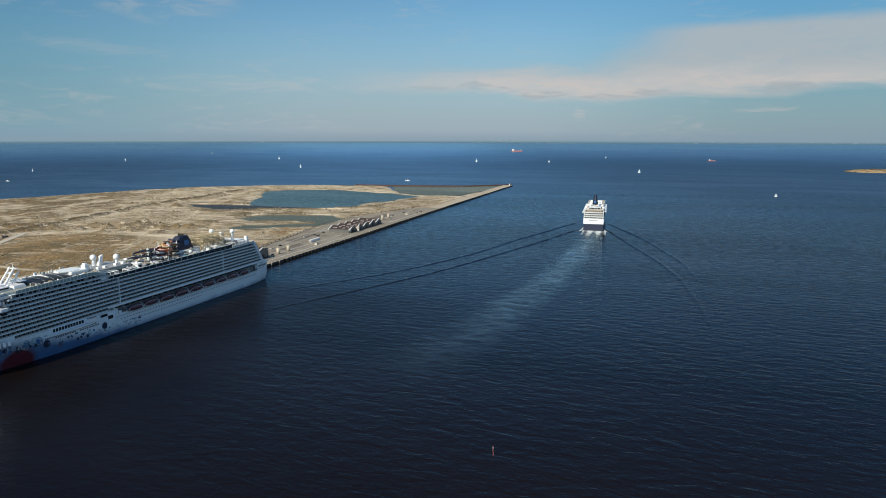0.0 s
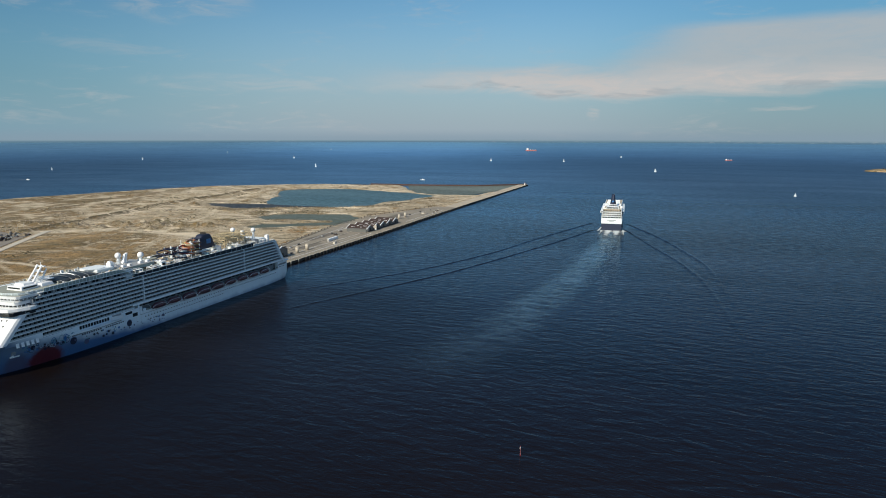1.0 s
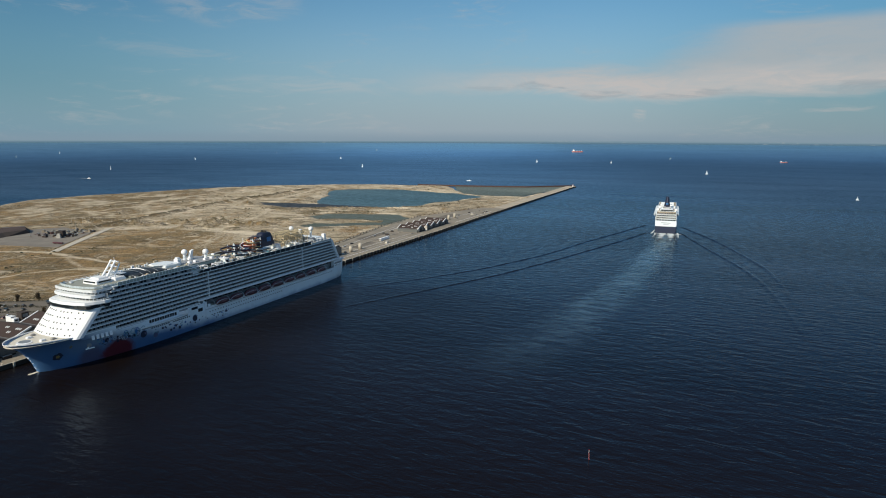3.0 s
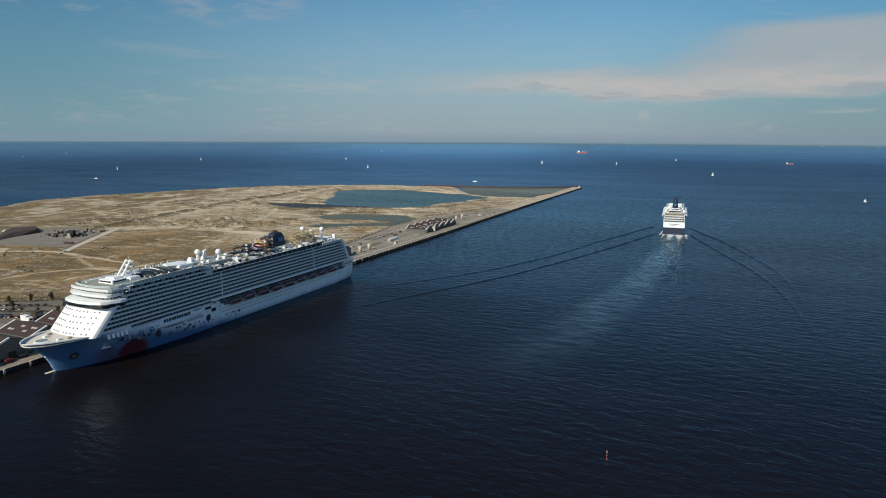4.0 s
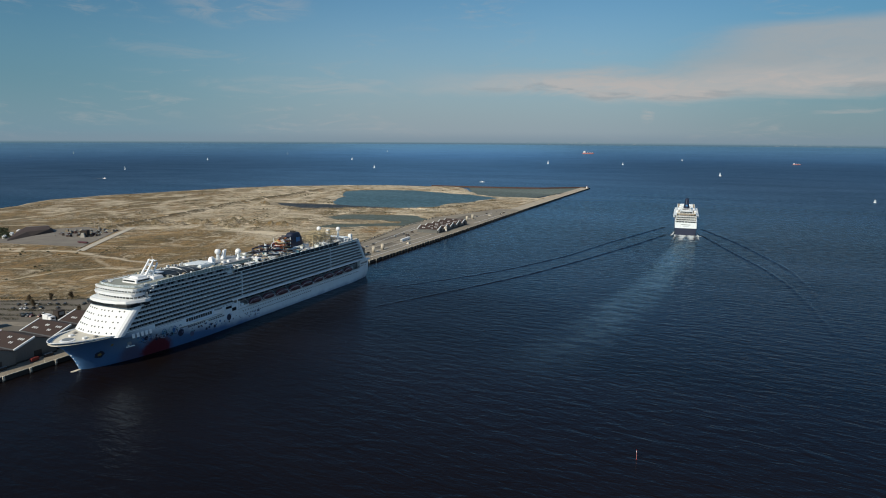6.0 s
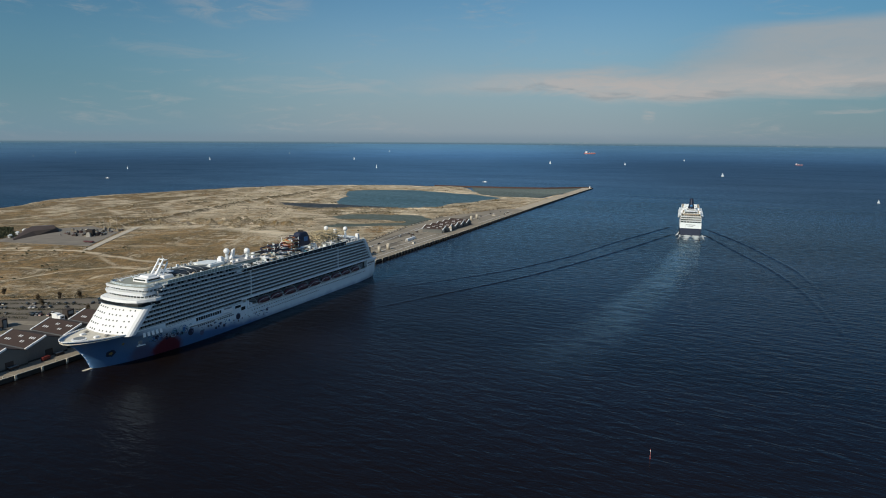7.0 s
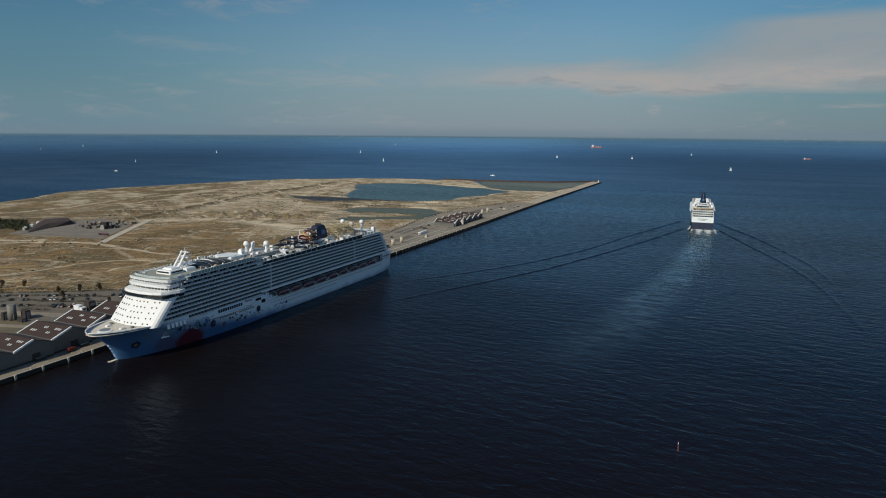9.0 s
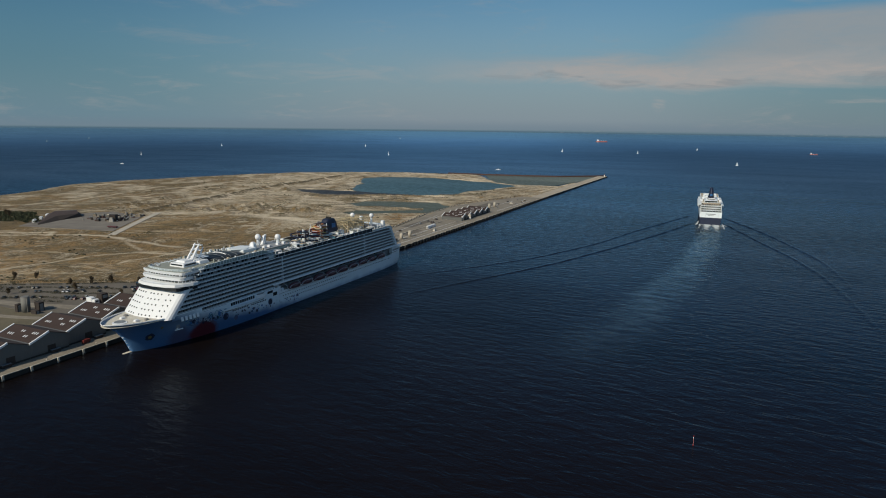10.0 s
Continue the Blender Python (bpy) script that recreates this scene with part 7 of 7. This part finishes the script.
for x0, y0, x1, y1, half in ((-24, 330, -22, 590, 0.35), (-40, 335, -37, 585, 0.25), (-66, 335, -68, 470, 0.25), (-68, 470, -90, 640, 0.25), (-27, 730, -25, 900, 0.35), (-60, 730, -50, 880, 0.3), (-80, 600, -84, 740, 0.4)):
    strip("road_marking", CLEAN, [(x0, y0), (x1, y1)], half, 3.0, "worn white line painted on the apron", "road marking", m=HARBOUR, thick=0.08)
for x, y, dx, dy in ((-60, 380, 14, 60), (-48, 470, 10, 50), (-75, 540, 16, 70), (-40, 690, 12, 60), (-70, 800, 20, 60), (-30, 350, 6, 40), (-52, 610, 14, 26)):
    slab("pavement", ASPHALT, x - dx / 2, x + dx / 2, y - dy / 2, y + dy / 2, 2.98, "darker asphalt patch in the apron", "pavement")
rnd = random.Random(77)
for k in range(14):
    c = cars[(1, 2, 4, 1, 0)[k % 5]]
    copy_thing(c, harbour(rnd.uniform(-74, -30), rnd.choice((rnd.uniform(330, 580), rnd.uniform(730, 900))), 3.0, rnd.uniform(-20, 20)))
strip("curb", CAPPING, [(-30, 330), (-29, 560)], 0.3, 3.2, "pale line of kerb stones on the apron", "curb", m=HARBOUR)


def build_fence(pts, gap, label):
    fence = thing("fence", HARBOUR, label, "fence")
    post = Form().box((0, 0, 1.0), (0.7, 0.7, 2.6), edge=0.1).data("post", DARKROOF)
    rails = Form()
    for (ax, ay), (bx, by) in zip(pts, pts[1:]):
        n = int(math.hypot(bx - ax, by - ay) / gap)
        for k in range(n):
            part("post", post, DARKROOF, fence).matrix_local = pose(ax + (bx - ax) * k / n, ay + (by - ay) * k / n, 2.9)
        for h in (1.0, 1.9):
            rails.tube([(ax, ay, 2.9 + h), (bx, by, 2.9 + h)], 0.12, 4)
    part("rail", rails, DARKROOF, fence)


build_fence([(-83, 320), (-84, 460), (-110, 640), (-114, 780), (-88, 878), (-64, 955)], 12.0, "dark post and rail fence behind the apron")
strip("curb", CAPPING, [(-84, 320), (-85, 460), (-111, 640), (-115, 780)], 1.2, 3.4, "pale edging strip behind the apron", "curb", m=HARBOUR)

# light at the pier head
lamp = thing("beacon", harbour(-22, 1596, 2.99), "small white pier-head beacon", "beacon")
part("tower", Form().tube([(0, 0, 0), (0, 0, 5)], 1.6, 12, 1.1), CLEAN, lamp)
part("lantern", Form().tube([(0, 0, 5), (0, 0, 6.6)], 0.9, 10), RED, lamp)


# ---- the dark barn and its yard ----
def build_barn():
    barn = thing("barn", pose(-650, 818, 3.1, 0, 0, 0) @ Matrix.Diagonal((1, 1, 0.85, 1)), "large dark brown storage barn with a hipped end", "barn")
    # low outline, eaves and ridge of the big sloping roof
    low = [(0, 0, 0), (2, 45, 0), (10, 82, 0), (-14, 116, 0), (-44, 84, 0)]
    eave = [(-3, 4, 1.2), (-8, 50, 5.6), (6, 80, 6.0), (-15, 112, 3.0), (-42, 82, 3.0)]
    ridge = [(-28, 78, 9.2), (-6, 95, 9.0)]
    # unlit front in darker sheeting than the brown of the sunlit roof
    part("wall", Form().mesh(low + eave, [(k, (k + 1) % 5, (k + 1) % 5 + 5, k + 5) for k in range(5)]), DARKROOF, barn, "barn wall coloured dark for its shaded side")
    part("roof", Form().mesh(eave + ridge + [(x, y, z - 0.4) for x, y, z in eave], [(0, 1, 5), (1, 2, 6, 5), (2, 3, 6), (3, 4, 5, 6), (4, 0, 5), (7, 8, 1, 0), (8, 9, 2, 1), (9, 10, 3, 2), (10, 11, 4, 3), (11, 7, 0, 4)]), BARNROOF, barn, "brown sheet roof")
    part("ridge_cap", Form().tube(ridge, 0.4, 6), CABIN, barn)


build_barn()
rnd = random.Random(14)
for k in range(6):
    v = single("site_trailer", Form().box((0, 0, 1.4), (3, 11, 2.8), edge=0.2), CLEAN, pose(-671 - 9 * (k // 2) - 5 * (k % 2), 842 + 27 * (k // 2) + 6 * (k % 2), 3.1, 0, 0, 25), "long white site trailer beside the dark barn", "trailer", "site trailers")
    part("window", Form().box((1.53, 0, 1.6), (0.1, 8, 0.8)), DARK, v)
for k in range(96):
    x, y = (-606 + rnd.uniform(-20, 40), 890 + rnd.uniform(-30, 36)) if k % 2 else (-566 + rnd.uniform(-12, 8), 890 + rnd.uniform(-26, 30))
    h = 0.8 + 3.2 * rnd.random() ** 2
    mat, word = ((DARKROOF, "dark"), (RUBBLE, "sandy"), (CAPPING, "pale"), (RUST, "red-brown"), (RUBBLE, "sandy"))[k % 5]
    v = single("material_stack", Form().box((0, 0, h / 2), (rnd.uniform(2, 6), rnd.uniform(2, 8), h), rnd.random() * 3, rnd.uniform(0.5, 0.95), 0.3), mat, pose(x, y, 3.1), word + " stack of building material in the yard", "stack", "yard stacks")
    part("cap", Form().box((0, 0, h + 0.3), (1.6, 2.0, 0.8), rnd.random()), CABIN, v)
red = thing("red_trailer", pose(-543, 809, 3.1, 0, 0, 75), "long red flatbed trailer parked in the yard", "trailer")
part("bed", Form().box((0, 0, 1.5), (3, 15, 1.4), edge=0.15), MAROON, red)
for y, dy in ((-4, 4), (5, 2)):
    part("wheel_set", Form().box((0, y, 0.45), (2.6, dy, 0.9), edge=0.15), RUBBER, red)
shed = thing("machine_shed", pose(-573, 864, 3.1, 0, 0, 10), "dark upright machine shed in the yard", "shed")
part("body", Form().box((0, 0, 4.5), (9, 10, 9), edge=0.3), DARKROOF, shed)
part("hood", Form().box((0, -7, 3), (6, 5, 6), 0, 0.6, 0.2), STEEL, shed)
for k, (x, y) in enumerate(((-611, 952), (-603, 967), (-580, 944), (-592, 930))):
    mast = thing("light_mast", pose(x, y, 3.0), "thin grey steel light mast", "mast", "light masts")
    part("pole", Form().tube([(0, 0, 0), (0, 0, 14)], 0.25, 6, 0.12), STEEL, mast)
    part("lamp_head", Form().box((0, 0, 14.1), (1.6, 0.5, 0.3)), STEEL, mast)


def build_thicket():
    """A belt of dense dark bushes behind the yard."""
    rnd = random.Random(41)
    f = Form()
    for k in range(420):
        q, t = rnd.random(), rnd.random()
        x = -800 + 70 * q + 74 * t + rnd.uniform(-3, 3)
        y = 926 - 92 * t + rnd.uniform(-4, 4)
        g = leaf_cloud(rnd, (x, y, 3.9 + rnd.uniform(-0.5, 1.4)), rnd.uniform(1.6, 3.0), 26, 0.9, 0.9)
        f.mesh(g.v, g.f)
    tagged(new("thicket", f.data("thicket", GREENERY)), "dense belt of dark green bushes beside the yard", "bushes", kind="stuff")


build_thicket()


# ---- scrub over the ground ----
def build_scrub():
    rnd = random.Random(31)
    pts = []
    nr = np.random.RandomState(12)
    x, y = nr.uniform(-1000, 120, 30000), nr.uniform(480, 1880, 30000)
    z, sand, green, inland, dry = ground_height(x, y)
    pond = lagoon_depth(x, y)
    dens = value_noise(x, y, 70, 21) + 0.6 * value_noise(x, y, 22, 22) + 0.25 * np.exp(-np.abs(pond + 12) / 14) + 0.3 * (green > 0.75)
    hx = (x + 280.5) * 0.9308 - (y - 367.6) * 0.3655
    ok = (dens > 0.30) & (sand < 0.3) & (inland > 45) & (pond < -4) & (hx < -125) & ~((x < -520) & (x > -700) & (y > 790) & (y < 960))
    f = Form()
    for a, b, c in zip(x[ok], y[ok], z[ok]):
        r = 0.5 + 1.6 * rnd.random() ** 3
        ring = [(a + r * rnd.uniform(0.7, 1.3) * math.cos(q), b + r * rnd.uniform(0.7, 1.3) * math.sin(q), c - 0.2) for q in (0, 1.26, 2.5, 3.77, 5.0)]
        mid = [(a + (px - a) * 0.75 + rnd.uniform(-0.2, 0.2), b + (py - b) * 0.75, c + r * rnd.uniform(0.35, 0.7)) for px, py, _ in ring]
        f.loft([ring, mid])
    tagged(new("scrub", f.data("scrub", SCRUB)), "scattered low dry scrub on the sandy ground", "scrub", kind="stuff")
    f = Form()
    for px, py, r, n in ((-655, 1070, 26, 50), (-612, 1040, 20, 40), (-538, 1031, 12, 30), (-500, 994, 14, 34), (-446, 973, 7, 14), (-485, 1038, 9, 16), (-560, 1025, 26, 60), (-430, 1030, 30, 60), (-650, 1170, 30, 40), (-240, 1262, 100, 240), (-330, 1232, 40, 60), (-100, 1290, 50, 60), (-480, 1225, 18, 40)):
        for k in range(n):
            a, b = px + rnd.gauss(0, r * 0.6), py + rnd.gauss(0, 6 if r > 45 else r * 0.35)
            q = rnd.uniform(0.4, 1.7)
            c = float(ground_height(np.array([a]), np.array([b]))[0][0])
            f.box((a, b, c + q * 0.3), (q * 1.6, q * 1.3, q), rnd.random() * 3, 0.6)
    tagged(new("rubble", f.data("rubble", RUBBLE)), "scattered pale lumps of rubble on the ground", "rubble", kind="stuff")


build_scrub()


# ---- boats out on the water ----
def build_sailboat(m, high, label, bare=False):
    b = thing("sailboat", m, label, "boat", "sailing boats")
    L = high * 0.75
    rows = [[(-w_, y, 0.2), (w_, y, 0.2), (w_ * 1.25, y, 1.3 + k), (-w_ * 1.25, y, 1.3 + k)] for y, w_, k in ((-L / 2, L * 0.09, 0), (-L / 5, L * 0.13, 0), (L / 6, L * 0.11, 0.1), (L / 2, 0.05, 0.4))]
    part("boat_hull", Form().loft(rows), CLEAN, b)
    part("coach_roof", Form().box((0, 0, 1.6), (L * 0.16, L * 0.34, 0.7), edge=0.1), CLEAN, b)
    part("mast", Form().tube([(0, L * 0.08, 1.0), (0, L * 0.08, high)], 0.12, 6, 0.06), STEEL, b)
    if not bare:
        belly = high * 0.05

        def cloth(y0, y1, z0, z1):
            f = Form()
            n = 8
            for i in range(n + 1):
                t = i / n
                for j in range(5):
                    q = j / 4
                    y = y0 + (y1 - y0) * q * (1 - t)
                    x = belly * math.sin(math.pi * q) * (1 - t) * 1.4 + 0.15 * abs(y1 - y0) * q * (1 - t)
                    f.v.append((x, y, z0 + (z1 - z0) * t))
            for i in range(n):
                for j in range(4):
                    a = i * 5 + j
                    f.f.append((a, a + 1, a + 6, a + 5))
            return f
        part("mainsail", cloth(L * 0.06, -L * 0.42, 2.2, high * 0.98), SAIL, b, "white mainsail", True)
        part("jib", cloth(L * 0.10, L * 0.46, 1.6, high * 0.85), SAIL, b, "white jib", True)


for x, y, z, high, rz in ((332, 3250, 19, 16.6, 38), (680, 3181, 18.4, 13.9, 32), (1044, 3452, 30.2, 11.0, 48), (885, 2493, 5.2, 15.6, 34), (873, 1520, 0, 9.1, 30), (-468, 2850, 9.0, 17.1, 40), (-1356, 3218, 25, 15.7, 46), (-1417, 2545, 9.0, 15.2, 42), (-2153, 3403, 47, 10.2, 52), (-2188, 3114, 37.5, 10.1, 44), (-1115, 3795, 44, 10.2, 36), (-671, 3432, 26, 14.6, 48), (-572, 4116, 54, 10.2, 40)):
    build_sailboat(pose(x, y, z - 0.3, 0, 0, rz), high, "white sailing yacht under full sail on the sea")


def build_motorboat(m, L, label):
    b = thing("motorboat", m, label, "boat", "motor boats")
    part("boat_hull", Form().loft([[(-w_, y, -0.3), (w_, y, -0.3), (w_ * 1.3, y, 1.6), (-w_ * 1.3, y, 1.6)] for y, w_ in ((-L / 2, L * 0.1), (0, L * 0.12), (L / 2, 0.1))]), CLEAN, b)
    part("wheelhouse", Form().box((0, -L * 0.05, 2.6), (L * 0.2, L * 0.3, 2.0), 0, 0.85, 0.1), CLEAN, b)
    part("window", Form().box((0, L * 0.09, 2.8), (L * 0.17, 0.5, 0.7)), DARK, b)


build_motorboat(pose(-9, 2115, 0.2, 0, 0, 80), 16, "small white motor boat out at sea")
build_motorboat(pose(-1245, 2095, 2.2, 0, 0, 90), 12, "small white motor boat with a short wake")
sheet("wake", FOAM, [(-1239, 2095), (-1291, 2094)], [1.5, 4], 2.6, "thin white wake of a small boat", 5, lambda t, q: 0.7 - 0.5 * t, 12)


def build_tanker(m, label):
    ship = thing("tanker", m, label, "ship", "far ships")
    ys = ((-42, 6), (-30, 8), (20, 8), (34, 6), (45, 0.3))
    part("hull", Form().loft([[(-w_ * 0.9, y, -1), (w_ * 0.9, y, -1), (w_, y, 7), (-w_, y, 7)] for y, w_ in ys]), PALERED, ship, "red hull")
    part("sheer_strake", Form().loft([[(-w_ - 0.1, y, 7), (w_ + 0.1, y, 7), (w_ + 0.2, y, 8.2), (-w_ - 0.2, y, 8.2)] for y, w_ in ys]), NAVY, ship)
    part("deckhouse", Form().box((0, 30, 13), (13, 16, 11), edge=0.5).box((0, 32, 19.5), (17, 7, 3), edge=0.3), CLEAN, ship, "white deckhouse")
    part("funnel", Form().box((0, 22, 17), (4, 5, 6), 0, 0.85, 0.3), RED, ship)
    for y in (-30, -12, 6):
        part("deck_crane", Form().box((0, y, 10), (2.5, 3, 4)).tube([(0, y, 12), (0, y - 8, 14)], 0.5, 6), CLEAN, ship)


build_tanker(pose(666, 4050, 51.9, 0, 0, 86) @ Matrix.Scale(0.765, 4), "red-hulled tanker with white deckhouse far out")
build_tanker(pose(1477, 3143, 25.8, 0, 0, 70) @ Matrix.Scale(0.379, 4), "small dull red coaster far out at sea")
sheet("wake", FOAM, [(632, 4048), (513, 4051)], [1.5, 5], 52.7, "faint white wake behind the tanker", 5, lambda t, q: 0.6 - 0.5 * t, 12)

# ---- spar buoy ----
buoy = thing("spar_buoy", pose(30.0, 271.9, 0, 2, -2, 0), "slim red and white spar buoy standing in the water", "buoy")
part("spar", Form().tube([(0, 0, -1), (0, 0, 3.4)], 0.13, 12, 0.10), PALERED, buoy)
part("band", Form().tube([(0, 0, 3.4), (0, 0, 4.3)], 0.11, 12, 0.10), CLEAN, buoy)
part("float", Form().tube([(0, 0, -0.5), (0, 0, 0.2)], 0.32, 14, 0.25), RED, buoy)
part("topmark", Form().box((0, 0, 4.45), (0.3, 0.3, 0.3)), RED, buoy)


# ---- fort island and the far shore ----
ISLE = Matrix.Translation((-3.0, 0.1, 11.2)) @ Matrix.Scale(0.9207, 4)


def build_island():
    nr = np.random.RandomState(3)
    f = Form()
    rows = []
    for i in range(26):
        t = i / 25
        h = 12 * math.sin(math.pi * min(1, t * 1.25 + 0.02)) ** 0.6 * (0.75 + 0.35 * nr.rand())
        wd = 14 + 90 * math.sin(math.pi * t) ** 0.7
        x, y = 1815 + 360 * t, 2640 - 80 * t
        rows.append([(x, y - wd, -1), (x, y - wd * 0.8, 2.5), (x, y - wd * 0.45, h * 0.9), (x, y, h), (x, y + wd * 0.6, h * 0.8), (x, y + wd, -1)])
    single("island", f.loft(rows), LAND, ISLE, "low grassy fort island with a sandy shore", "island", kind="structure", smooth=True)
    rnd = random.Random(6)
    g = Form()
    for k in range(60):
        t = rnd.random() ** 0.8
        x, y = 1850 + 300 * t, 2625 - 70 * t + rnd.uniform(-25, 25)
        c = leaf_cloud(rnd, (x, y, 10 + rnd.uniform(-3, 2)), rnd.uniform(3, 6), 24, 1.6, 0.8)
        g.mesh(c.v, c.f)
    tagged(new("island_trees", g.data("island_trees", SCRUB)), "dense dark shrubs and trees on the fort island", "trees", kind="stuff").matrix_world = ISLE
    house = single("fort_house", Form().box((0, 0, 4), (26, 10, 8), edge=0.4), CAPPING, ISLE @ pose(1960, 2585, 3, 0, 0, 10), "pale low fort building on the island", "building")
    part("roof", Form().box((0, 0, 8.4), (27, 11, 1.0)), ROOF, house)


build_island()


def build_coast():
    """The farthest water and the low coast beyond it, as a glowing hazy backdrop on the rim."""
    nr = np.random.RandomState(9)
    f = Form()
    rows = []
    for k in range(481):
        a = radians(-60 + 120 * k / 480)
        h = 110.5 + max(0.0, 5.0 * nr.rand() * (0.5 + 0.5 * math.sin(a * 9 + 1)) + 5 * math.sin(a * 5) - 1.5)
        x, y = MID[0] + 4885 * math.sin(a), MID[1] + 4885 * math.cos(a)
        rows.append([(x, y, 92), (x * 1.002, y * 1.002, 92), (x * 1.002, y * 1.002, h), (x, y, h)])
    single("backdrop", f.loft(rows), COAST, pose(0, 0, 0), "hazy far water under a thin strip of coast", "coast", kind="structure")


build_coast()
